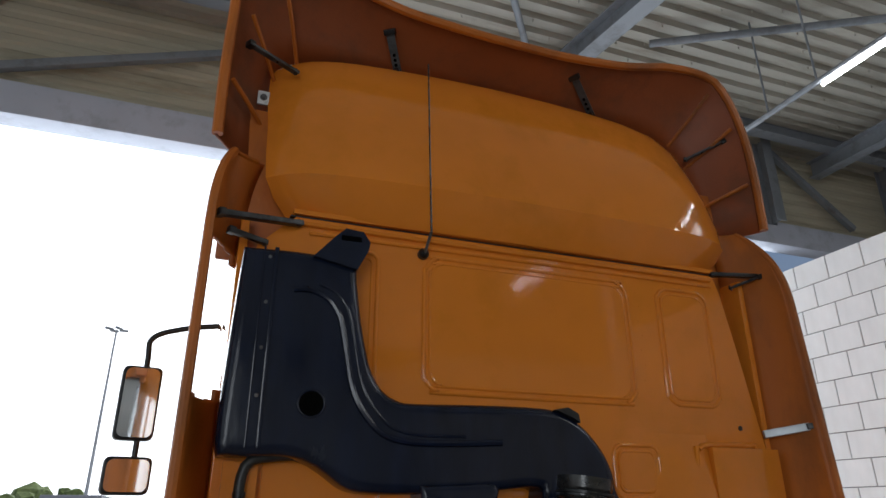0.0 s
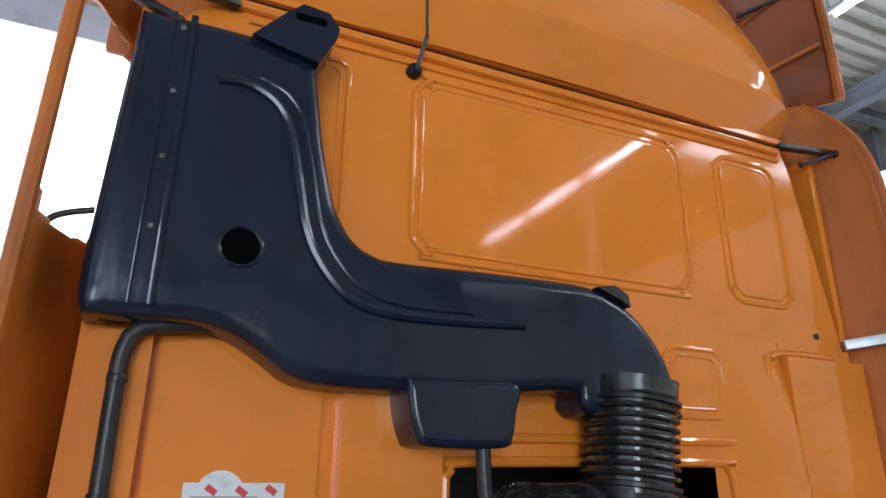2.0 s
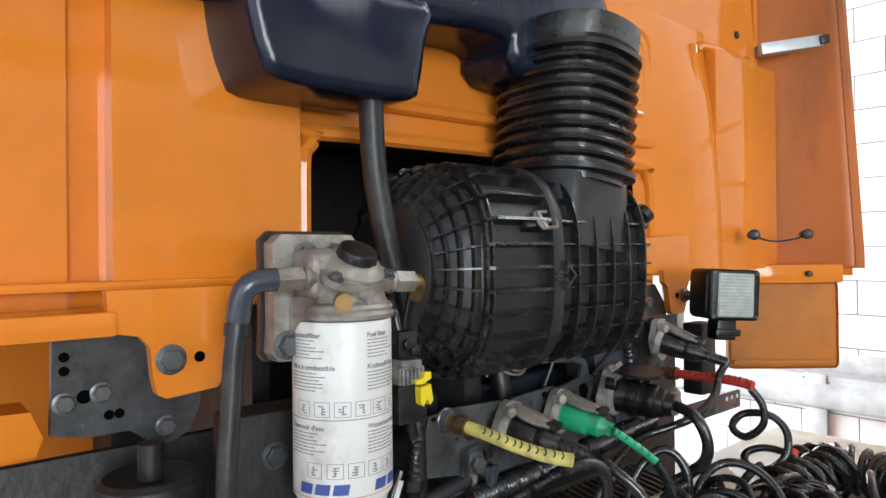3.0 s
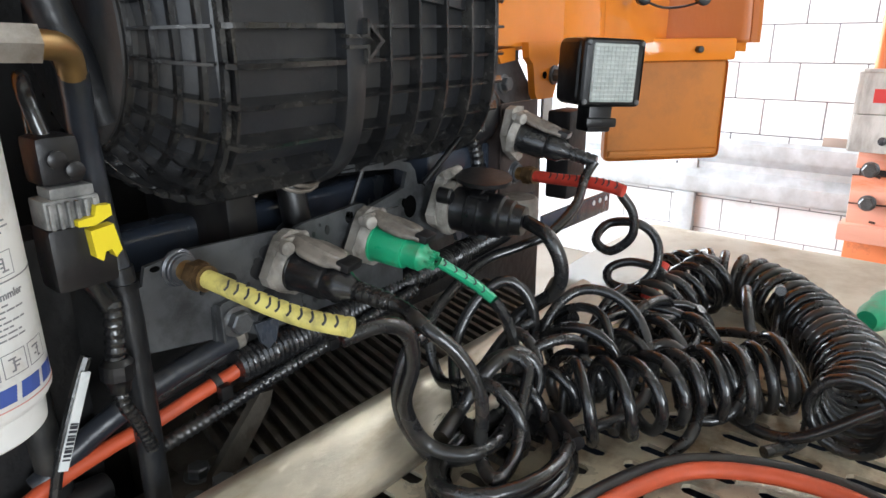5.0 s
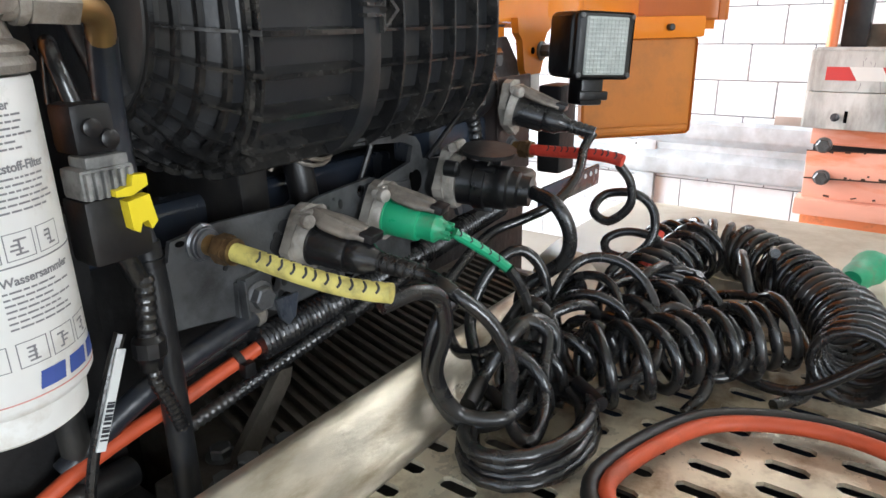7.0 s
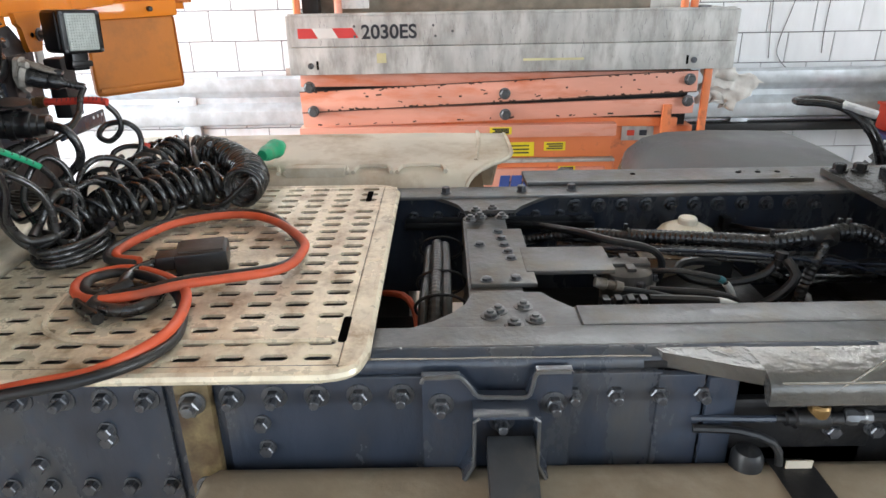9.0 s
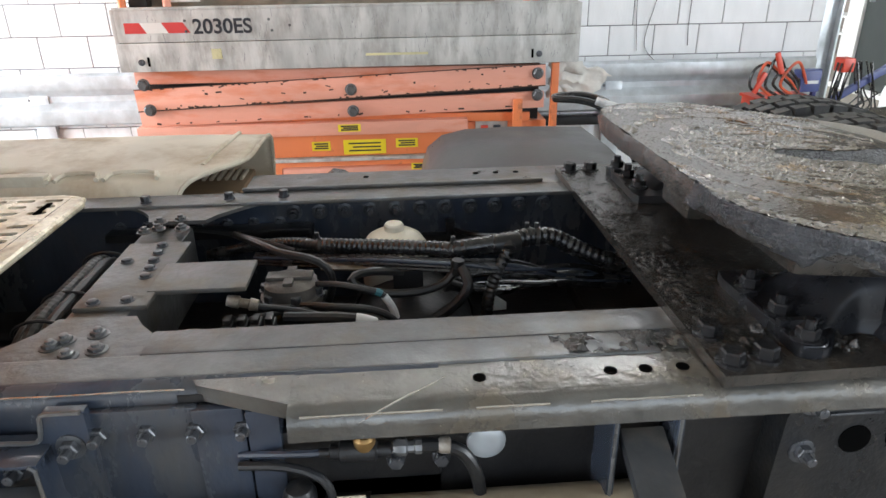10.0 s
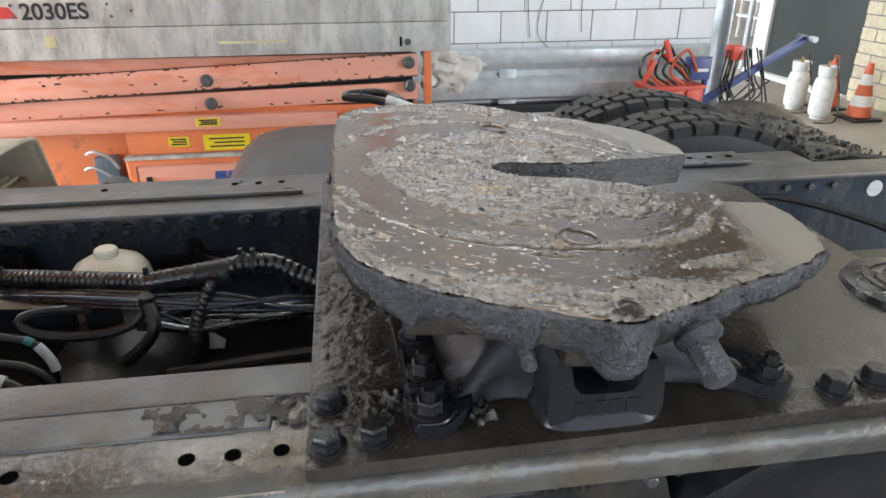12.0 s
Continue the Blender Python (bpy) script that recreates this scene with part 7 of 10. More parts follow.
part("top_rib", box(B(), 1.362, 1.438, 0.838, 0.856, 1.005, 1.013, 0.003), VALVECAST, o)
for k in range(6):
    a = k * math.tau / 6 + 0.3
    shared("body_bolt", BOLT2, along((1.40 + 0.050 * math.cos(a), 0.847 + 0.050 * math.sin(a), 0.975), (0, 0, 1)), o)
for a in (2.6, 3.5, 4.4, 5.2):
    d = Vector((math.cos(a), math.sin(a), 0.1))
    p = Vector((1.40, 0.847, 0.945)) + d * 0.042
    part("push_fitting", lathe(B(), p, d, [(0, 0.012), (0.012, 0.012), (0.014, 0.010), (0.026, 0.010), (0.028, 0.007)], 10), BLACK if a > 3 else BRASS, o)
o = thing("solenoid_stack", (1.22, 0.885, 0.85), "stack of ribbed dark solenoid valves by the rail", "valve")
part("lower_body", box(B(), 1.15, 1.27, 0.79, 0.95, 0.82, 0.955, 0.01), DARKSTEEL, o)
for k in range(4):
    y = 0.925 - k * 0.022
    part("coil_body", box(B(), 1.178, 1.262, y - 0.0085, y + 0.0085, 0.95, 1.006 - 0.003 * (k % 2), 0.003), BLACK, o)
    part("coil_cap", cyl(B(), (1.205, y, 1.004), (1.205, y, 1.012), 0.006, n=10), BOLT, o)
    part("coil_plug", box(B(), 1.234, 1.256, y - 0.006, y + 0.006, 1.0, 1.014, 0.002), BLACK, o)
o = thing("round_valve", (1.19, 0.97, 0.9), "round dusty valve cap beside the gusset", "valve")
part("body", cyl(B(), (1.195, 0.972, 0.82), (1.195, 0.972, 0.985), 0.03, n=18), VALVECAST, o)
part("cap", lathe(B(), (1.195, 0.972, 0.985), (0, 0, 1), [(0, 0.036), (0.010, 0.037), (0.020, 0.033), (0.028, 0.022), (0.030, 0.0)], 22), CASTALU, o)
for k in range(8):
    a = k * math.tau / 8
    part("cap_rib", box(B(), -0.003, 0.003, 0.030, 0.0385, 0.0, 0.014, 0.001, m=Matrix.Translation((1.195, 0.972, 0.988)) @ Matrix.Rotation(a, 4, "Z")), CASTALU, o)
o = thing("line_connector", (1.28, 0.90, 1.0), "clear and black push connector on a line", "connector")
part("body", lathe(B(), (1.29, 0.935, 1.022), (0, -1, -0.25), [(0, 0.009), (0.012, 0.011), (0.020, 0.011), (0.022, 0.008), (0.036, 0.008), (0.038, 0.011), (0.052, 0.010)], 12), CASTALU, o)

o = thing("cable_loom", (1.5, 0.6, 0.97), "corrugated black loom with taped branches along the far rail", "cable loom")
part("loom", hose(B(), [(1.64, 1.06, 0.955), (1.61, 0.95, 0.985), (1.585, 0.87, 0.998), (1.55, 0.80, 1.004)], 0.011, 12, 0.0016, 0.005), RUBBER, o)
part("flat_loom", sweep(B(), smooth_path([(1.553, 0.81, 1.004), (1.515, 0.70, 1.012), (1.485, 0.61, 1.018), (1.46, 0.535, 1.022)], 0.0035), 0.0145, 12, 0.002, 0.0055), RUBBER, o)
part("loom", hose(B(), [(1.46, 0.54, 1.022), (1.463, 0.48, 1.028), (1.47, 0.43, 1.032), (1.485, 0.385, 1.032), (1.49, 0.34, 1.028), (1.48, 0.29, 1.005), (1.465, 0.235, 0.985), (1.46, 0.18, 0.975)], 0.0165, 14, 0.0024, 0.007, step=0.0035), RUBBER, o)
part("junction", lathe(B(), (1.462, 0.465, 1.028), (0.1, -1, 0.05), [(0, 0.017), (0.004, 0.020), (0.05, 0.021), (0.056, 0.018)], 16), BLACK, o)
part("branch", hose(B(), [(1.466, 0.432, 1.03), (1.447, 0.438, 1.018), (1.437, 0.452, 0.992), (1.432, 0.468, 0.955), (1.43, 0.476, 0.915), (1.43, 0.478, 0.87)], 0.0105, 10, 0.002, 0.005, step=0.003), RUBBER, o)
part("branch_collar", lathe(B(), (1.462, 0.432, 1.033), (-0.8, 0.1, -0.5), [(0, 0.015), (0.018, 0.014), (0.020, 0.011)], 14), BLACK, o)
for p, d, r in (((1.553, 0.812, 1.004), (0.33, -1, 0.06), 0.019), ((1.461, 0.541, 1.022), (0.3, -1, 0.06), 0.019), ((1.487, 0.392, 1.032), (-0.3, -1, 0), 0.021), ((1.489, 0.372, 1.031), (-0.2, -1, 0), 0.020)):
    part("tie", lathe(B(), p, d, [(0, r), (0.007, r), (0.008, r - 0.003), (0.0, r - 0.003)], 14), BLACK, o)
    part("tie_head", box(B(), -0.004, 0.004, -0.004, 0.004, 0, 0.012, 0.001, m=Matrix.Translation(Vector(p) + Vector((0, 0, r - 0.003)))), BLACK, o)
o = thing("loom_bracket", (1.44, 0.68, 0.9), "thin tan-dusted sheet bracket under the loom", "bracket")
part("shelf", bevel_all(prism(B(), [(1.44, 0.545), (1.47, 0.55), (1.53, 0.80), (1.47, 0.80)], 0.985, 0.988, "z"), 0.001, 1), material("tan_dusty_sheet", (0.12, 0.09, 0.055), 0.5, vary=0.4, scale=14, dirt=(0.03, 0.026, 0.02), dirt_amount=0.6, dirt_scale=16, bump=0.03), o)
part("leg", box(B(), 1.478, 1.482, 0.60, 0.66, 0.79, 0.986, 0.001), DARKSTEEL, o)
o = thing("rail_clip_plate", (1.74, 0.5, 0.9), "black clip plate on the far rail web", "bracket")
part("plate", box(B(), 1.728, 1.748, 0.455, 0.60, 0.90, 0.945, 0.004), BLACK, o)
part("arm", hose(B(), [(1.735, 0.52, 0.94), (1.70, 0.515, 0.968), (1.66, 0.50, 0.975), (1.60, 0.46, 0.99), (1.52, 0.41, 1.02)], 0.006, 8), BLACK, o)
part("clip", box(B(), 1.70, 1.73, 0.515, 0.535, 0.955, 0.985, 0.003), BLACK, o)
o = thing("rail_duct", (1.73, 0.95, 0.95), "black cable duct with a stepped end on the far rail", "cable duct")
part("duct", box(B(), 1.70, 1.745, 0.848, 1.30, 0.965, 0.985, 0.005), BLACK, o)
part("duct_end", box(B(), 1.70, 1.745, 0.842, 0.856, 0.93, 0.983, 0.005), BLACK, o)

# straight thin lines that run beside the loom
rp = random.Random(21)
for k in range(9):
    dx, dz, r = 0.010 * (k % 3), 0.0075 * (k // 3), (0.0036, 0.0045, 0.004)[k % 3]
    pts = [(1.60 - dx, 0.95, 0.955 + dz), (1.53 - dx, 0.80, 0.975 + dz), (1.485 - dx, 0.68, 0.988 + dz), (1.445 - dx, 0.54, 0.992 + dz), (1.45 - dx + 0.012 * rp.random(), 0.42, 0.985 + dz * 0.7 - 0.02 * rp.random()), (1.46, 0.30, 0.975 + dz * 0.4 - 0.03 * rp.random()), (1.46, 0.18, 0.96 - 0.03 * rp.random())]
    o = thing("air_line", pts[0], "thin black air line along the loom", "air line", group="air lines")
    part("line", hose(B(), pts, r, 7, step=0.03), RUBBER if k % 4 else CHASSIS, o)
for k in range(7):
    z0 = 0.93 + 0.05 * rp.random()
    pts = [(1.42 + 0.05 * rp.random(), 0.56, 0.93 + 0.05 * rp.random()), (1.44 + 0.05 * rp.random(), 0.46, z0 - 0.01), (1.46 + 0.06 * rp.random(), 0.34, z0 - 0.01), (1.47 + 0.06 * rp.random(), 0.2, z0 - 0.02)]
    o = thing("air_line", pts[0], "thin black air line below the loom", "air line", group="air lines")
    part("line", hose(B(), pts, rp.choice((0.003, 0.0045, 0.006)), 7, step=0.03), RUBBER, o)
# thicker hoses in loops
LOOPS = [([(1.43, 0.538, 1.0), (1.42, 0.557, 0.974), (1.42, 0.60, 0.956), (1.42, 0.66, 0.953), (1.42, 0.714, 0.964), (1.425, 0.738, 0.985), (1.44, 0.706, 0.992), (1.46, 0.64, 0.98)], 0.0085),
         ([(1.41, 0.53, 1.005), (1.385, 0.519, 0.984), (1.38, 0.535, 0.955), (1.38, 0.575, 0.922), (1.375, 0.63, 0.90), (1.36, 0.68, 0.888), (1.34, 0.72, 0.85)], 0.010),
         ([(1.40, 0.81, 0.99), (1.36, 0.76, 1.008), (1.34, 0.71, 1.006), (1.34, 0.682, 0.997), (1.338, 0.668, 0.98), (1.335, 0.656, 0.955), (1.335, 0.663, 0.91), (1.33, 0.68, 0.86)], 0.0055),
         ([(1.33, 0.82, 0.985), (1.305, 0.76, 0.992), (1.30, 0.712, 0.989), (1.30, 0.675, 0.977), (1.298, 0.651, 0.954), (1.295, 0.640, 0.918), (1.29, 0.634, 0.85)], 0.0065),
         ([(1.27, 0.84, 0.995), (1.26, 0.755, 0.996), (1.26, 0.717, 0.990), (1.26, 0.690, 0.980), (1.26, 0.672, 0.964), (1.26, 0.664, 0.94), (1.26, 0.674, 0.89)], 0.0095),
         ([(1.64, 1.0, 1.0), (1.52, 0.93, 1.030), (1.45, 0.87, 1.036), (1.42, 0.812, 1.034), (1.415, 0.782, 1.018), (1.415, 0.772, 0.985), (1.42, 0.785, 0.94), (1.42, 0.80, 0.90)], 0.0075),
         ([(1.29, 0.888, 1.008), (1.29, 0.82, 0.995), (1.29, 0.74, 0.97), (1.28, 0.66, 0.93), (1.27, 0.6, 0.88)], 0.0055),
         ([(1.27, 0.92, 0.99), (1.31, 0.84, 0.985), (1.33, 0.76, 0.975), (1.33, 0.69, 0.95), (1.32, 0.65, 0.9)], 0.005),
         ([(1.24, 0.80, 0.975), (1.22, 0.74, 0.98), (1.20, 0.68, 0.96), (1.19, 0.64, 0.91)], 0.007), ([(1.21, 0.80, 0.965), (1.19, 0.73, 0.968), (1.17, 0.67, 0.945), (1.16, 0.63, 0.9)], 0.006),
         ([(1.36, 0.62, 0.872), (1.40, 0.55, 0.873), (1.40, 0.434, 0.886), (1.40, 0.288, 0.898), (1.40, 0.18, 0.90)], 0.010), ([(1.64, 0.98, 0.99), (1.62, 0.88, 0.965), (1.66, 0.8, 0.95), (1.69, 0.76, 0.90)], 0.008),
         ([(1.72, 1.16, 0.99), (1.66, 1.04, 1.0), (1.60, 0.94, 1.0), (1.56, 0.86, 0.99)], 0.006)]
for pts, r in LOOPS:
    o = thing("air_line", pts[0], "looped dark air hose between the rails", "air line", group="air lines")
    part("line", hose(B(), pts, r, 9, step=0.012), HOSE, o)
part("hose_fitting", lathe(B(), (1.42, 0.535, 1.018), (0, 0.1, -1), [(0, 0.012), (0.014, 0.013), (0.016, 0.010), (0.03, 0.010)], 12), BLACK, o)
o = thing("hose_marker", (1.34, 0.67, 0.98), "white printed marker sleeve on an air line", "label")
part("sleeve", hose(B(), [(1.340, 0.675, 0.990), (1.338, 0.666, 0.977), (1.336, 0.659, 0.962), (1.335, 0.656, 0.948)], 0.0072, 10), STICKER, o)
part("teal_band", hose(B(), [(1.340, 0.690, 1.001), (1.340, 0.684, 0.998), (1.340, 0.680, 0.995)], 0.0066, 10), material("teal_marker_band", (0.05, 0.20, 0.24), 0.4, vary=0.2), o, "teal band")
o = thing("hose_marker", (1.26, 0.70, 0.98), "white printed marker sleeve on an air line", "label")
part("sleeve", hose(B(), [(1.26, 0.722, 0.991), (1.26, 0.706, 0.987), (1.26, 0.689, 0.980)], 0.0112, 12), STICKER, o)
o = thing("paper_scrap", (1.45, 0.44, 0.86), "scrap of white paper caught below the lines", "paper")
bm = B()
grid_sheet(bm, [[(1.455, 0.462, 0.886), (1.45, 0.435, 0.890)], [(1.465, 0.459, 0.918), (1.462, 0.433, 0.900)]])
thicken(part("sheet", bm, STICKER, o), 0.0008)

# fuel tank below the near rail
o = thing("fuel_tank", (0.6, 1.05, 0.3), "dusty tan-topped aluminium fuel tank", "fuel tank")
part("shell", box(B(), 0.32, 0.985, 0.30, 1.56, 0.30, 0.895, 0.05, 4), material("dusty_tan_tank", (0.33, 0.27, 0.19), 0.7, vary=0.25, scale=6, dirt=(0.42, 0.36, 0.27), dirt_amount=0.5, dirt_scale=9, bump=0.04), o)
part("strap", box(B(), 0.315, 0.99, 0.70, 0.75, 0.295, 0.90, 0.055, 4), DARKSTEEL, o)
part("tank_bracket", box(B(), 0.98, 1.01, 0.68, 0.77, 0.5, 0.80, 0.005), DARKSTEEL, o)
for y in (0.45, 1.35):
    part("tank_bracket", box(B(), 0.94, 1.01, y, y + 0.06, 0.4, 0.80, 0.005), DARKSTEEL, o)
o = thing("side_valves", (0.97, 0.70, 0.9), "brass and steel fittings with lines on the outer frame side", "valve")
part("bracket", box(B(), 0.985, 1.0, 0.60, 0.84, 0.90, 0.985, 0.004), DARKSTEEL, o)
part("body", lathe(B(), (0.962, 0.755, 0.970), (0, -1, -0.02), [(0, 0.006), (0.012, 0.006), (0.014, 0.010), (0.024, 0.010), (0.026, 0.014), (0.070, 0.014), (0.073, 0.010), (0.09, 0.010)], 14), DARKSTEEL, o)
part("brass_cap", lathe(B(), (0.962, 0.698, 0.976), (0, 0, 1), [(0, 0.013), (0.006, 0.014), (0.014, 0.014), (0.018, 0.011), (0.0185, 0.0)], 16), BRASS, o, "brass cap")
part("fitting", lathe(B(), (0.962, 0.662, 0.971), (0, -1, 0), [(0, 0.008), (0.005, 0.0115), (0.016, 0.0115), (0.018, 0.008), (0.026, 0.008), (0.028, 0.010), (0.036, 0.010)], 8), BOLT, o, "bright steel fitting")
part("collar", lathe(B(), (0.962, 0.605, 0.970), (0, -1, 0), [(0, 0.009), (0.004, 0.011), (0.014, 0.011), (0.016, 0.008)], 12), CASTALU, o)
part("line", hose(B(), [(0.962, 0.63, 0.971), (0.962, 0.60, 0.970), (0.960, 0.575, 0.960), (0.958, 0.558, 0.93), (0.958, 0.551, 0.89), (0.96, 0.55, 0.84)], 0.009, 10), HOSE, o)
part("line", hose(B(), [(0.962, 0.752, 0.970), (0.965, 0.79, 0.968), (0.975, 0.83, 0.962), (0.985, 0.86, 0.955)], 0.005, 8), CHASSIS, o)
part("line", hose(B(), [(0.975, 0.86, 0.945), (0.965, 0.80, 0.948), (0.955, 0.755, 0.935), (0.952, 0.742, 0.90), (0.955, 0.745, 0.84)], 0.006, 8), HOSE, o)
part("canister", lathe(B(), (0.958, 0.785, 0.82), (0, 0, 1), [(0, 0.022), (0.09, 0.022), (0.10, 0.017), (0.105, 0.0)], 18), HOSE, o)
part("tag", box(B(), 0.943, 0.946, 0.700, 0.737, 0.845, 0.912, 0.001), material("cream_tag_card", (0.5, 0.45, 0.36), 0.6, vary=0.2, scale=20), o, "cream tag")
for y in (0.66, 0.60):
    shared("bolt", BOLT2, along((0.985, y, 0.935), (-1, 0, 0)), o)
# pale dome stands in for light seen through a hole in the web
o = thing("lit_hole_dome", (1.0, 0.538, 0.9), "pale grey dome put in for a lit hole in the frame web", "air tank")
part("end", lathe(B(), (1.0, 0.538, 0.941), (-1, 0, 0), [(0, 0.027), (0.004, 0.026), (0.007, 0.021), (0.009, 0.012), (0.0095, 0.0)], 24), GALV, o)
CASTBLACK = material("oily_black_casting", (0.012, 0.013, 0.015), 0.32, vary=0.3, scale=20, dirt=(0.04, 0.036, 0.03), dirt_amount=0.45, dirt_scale=12, bump=0.04, bump_scale=120)
o = thing("suspension_bracket", (0.98, 0.0, 0.8), "oily black cast suspension bracket under the angle", "bracket")
cast = [(0.16, 0.80), (0.15, 0.985), (0.135, 1.02), (0.09, 1.03), (-0.10, 1.028), (-0.125, 1.01), (-0.14, 0.96), (-0.20, 0.80)]
part("casting", bevel_all(prism(B(), cast, 0.955, 1.0, "x"), 0.008, 2), CASTBLACK, o)
for y0, y1, z in ((0.094, 0.062, 1.000), (0.055, 0.036, 1.000), (0.030, 0.021, 1.002), (0.094, 0.021, 0.988)):
    part("cast_mark", box(B(), 0.952, 0.957, y1, y0, z - 0.002, z + 0.002, 0.0008), BOLTDARK, o)
for k in range(6):
    part("number_bar", box(B(), 0.952, 0.957, 0.006 - k * 0.0105, 0.011 - k * 0.0105, 0.982, 0.994, 0.0008), CASTBLACK, o)
for y, z in ((0.121, 1.008), (-0.103, 1.006), (0.12, 0.93), (-0.12, 0.92)):
    shared("bolt", BOLT1, along((0.955, y, z), (-1, 0, 0)), o)
for y, r in ((0.05, 0.022), (-0.02, 0.026)):
    part("bore", cyl(B(), (0.953, y, 0.945), (0.958, y, 0.945), r, n=20), HOLE, o)
o = thing("stay_arm", (0.95, -0.2, 0.85), "black ribbed casting arm under the frame", "bracket")
d = Vector((0, -0.252 + 0.166, 0.991 - 0.938))
part("arm", box(B(), -0.03, 0.03, -0.012, 0.012, -0.12, 0.14, 0.004, m=along((0.975, -0.20, 0.958), d)), CASTBLACK, o)
part("web", bevel_all(prism(B(), [(-0.15, 1.02), (-0.215, 1.01), (-0.28, 0.98), (-0.20, 0.93), (-0.155, 0.96)], 0.985, 0.999, "x"), 0.004, 2), CHASSIS, o)
o = thing("step_bracket", (0.96, 0.35, 0.9), "dark folded bracket carrying a grey step arm", "bracket")
for y in (0.385, 0.302):
    part("cheek", bevel_all(prism(B(), [(y - 0.005, 0.86), (y - 0.004, 1.03), (y + 0.004, 1.03), (y + 0.005, 0.86)], 0.935, 1.0, "x"), 0.001, 1), CHASSIS, o)
    part("cheek_edge", sweep(B(), [Vector((0.9345, y, z)) for z in (1.03, 0.97, 0.90, 0.86)], 0.0026, 6), RAILTOP, o)
part("back", box(B(), 0.985, 1.0, 0.305, 0.383, 0.86, 1.03, 0.003), DARKSTEEL, o)
shared("bolt", BOLT1, along((0.985, 0.345, 1.0), (-1, 0, 0)), o)
part("step_arm", box(B(), -0.26, 0.0, -0.029, 0.029, -0.01, 0.01, 0.004, m=pose(0.962, 0.343, 0.975, 0, 28, 0) @ pose(0, 0, 0, 0, -52, 0)), DARKPAINT, o)

# ---- catwalk ----
o = thing("catwalk_plate", (1.31, 1.65, 1.06), "weathered cream aluminium catwalk plate with long slots", "catwalk")
X0, X1, Y0, Y1, ZT, ZB = 0.924, 1.70, 1.313, 1.975, 1.081, 1.0765
PX, PYY = 0.0375, 0.0575
nx, ny = 20, 11
gx0, gy0 = 0.94, 1.3425
bm = B()


def cell(x0, x1, y0, y1, slot_half):
    """A plate cell with a rounded slot through it."""
    cx, cy = (x0 + x1) / 2, (y0 + y1) / 2
    if not slot_half:
        a = [bm.verts.new((x, y, ZT)) for x, y in ((x0, y0), (x1, y0), (x1, y1), (x0, y1))]
        b = [bm.verts.new((x, y, ZB)) for x, y in ((x0, y0), (x1, y0), (x1, y1), (x0, y1))]
        bm.faces.new(a)
        bm.faces.new(b)
        return
    w, h = 0.0078, slot_half
    inn = [(cx + w, cy - h * 0.72), (cx + w * 0.5, cy - h), (cx - w * 0.5, cy - h), (cx - w, cy - h * 0.72), (cx - w, cy + h * 0.72), (cx - w * 0.5, cy + h), (cx + w * 0.5, cy + h), (cx + w, cy + h * 0.72)]
    out = [(x1, y0 + (y1 - y0) * 0.2), (cx + w, y0), (cx - w, y0), (x0, y0 + (y1 - y0) * 0.2), (x0, y1 - (y1 - y0) * 0.2), (cx - w, y1), (cx + w, y1), (x1, y1 - (y1 - y0) * 0.2)]
    it = [bm.verts.new((x, y, ZT)) for x, y in inn]
    ib = [bm.verts.new((x, y, ZB)) for x, y in inn]
    ot = [bm.verts.new((x, y, ZT)) for x, y in out]
    cs = {0: (x1, y0), 2: (x0, y0), 4: (x0, y1), 6: (x1, y1)}
    for i in range(8):
        j = (i + 1) % 8
        if i in cs:
            c = bm.verts.new((*cs[i], ZT))
            bm.faces.new((ot[i], c, ot[j]))
        bm.faces.new((it[i], ot[i], ot[j], it[j]))
        bm.faces.new((it[i], it[j], ib[j], ib[i]))


for i in range(nx):
    for j in range(ny):
        x, y = gx0 + i * PX, gy0 + j * PYY
        blank = (i in (9,) and j in (3, 4)) or (j == 9 and 1 <= i <= 4) or (i == 19 and j > 8) or (i in (2, 16) and j == 0)
        cell(x, x + PX, y, y + PYY, 0 if blank else 0.0185)
bmesh.ops.remove_doubles(bm, verts=bm.verts[:], dist=0.0004)
part("slotted_plate", bm, ALU, o, smooth=0)
gx1, gy1 = gx0 + nx * PX, gy0 + ny * PYY
edge = [(X0, gy0), (X0 + 0.03, Y0), (X1 - 0.02, Y0), (X1, gy0), (X1, Y1), (X0, Y1)]
for a in ((X0, gx0, gy0 - 0.0, gy1, 1), (gx1, X1, gy0, gy1, 1), (X0 + 0.012, X1 - 0.012, Y0, gy0, 1)):
    part("border", box(B(), *a[:4], ZB - 0.006, ZT + 0.0004, 0.002, 1), ALU, o)
loop = [(X0, Y1, 1.074), (X0, Y0 + 0.10, 1.074), (X0, Y0 + 0.06, 1.074), (X0 + 0.004, Y0 + 0.03, 1.074), (X0 + 0.013, Y0 + 0.013, 1.074), (X0 + 0.03, Y0 + 0.004, 1.074), (X0 + 0.06, Y0, 1.074), (X0 + 0.10, Y0, 1.074), (X1 - 0.10, Y0, 1.074), (X1 - 0.05, Y0, 1.074), (X1 - 0.012, Y0 + 0.015, 1.074), (X1, Y0 + 0.06, 1.074), (X1, Y0 + 0.10, 1.074), (X1, Y1, 1.074)]
part("rolled_edge", sweep(B(), smooth_path(loop, 0.02), 0.0085, 8), ALU, o)
for x, y in ((1.03, 1.345), (1.62, 1.37), (1.02, 1.875), (1.56, 1.90)):
    part("fixing_slot", prism(B(), round_rect(x - 0.035, x + 0.035, y - 0.006, y + 0.006, 0.005), ZT - 0.002, ZT + 0.0012, "z"), HOLE, o)
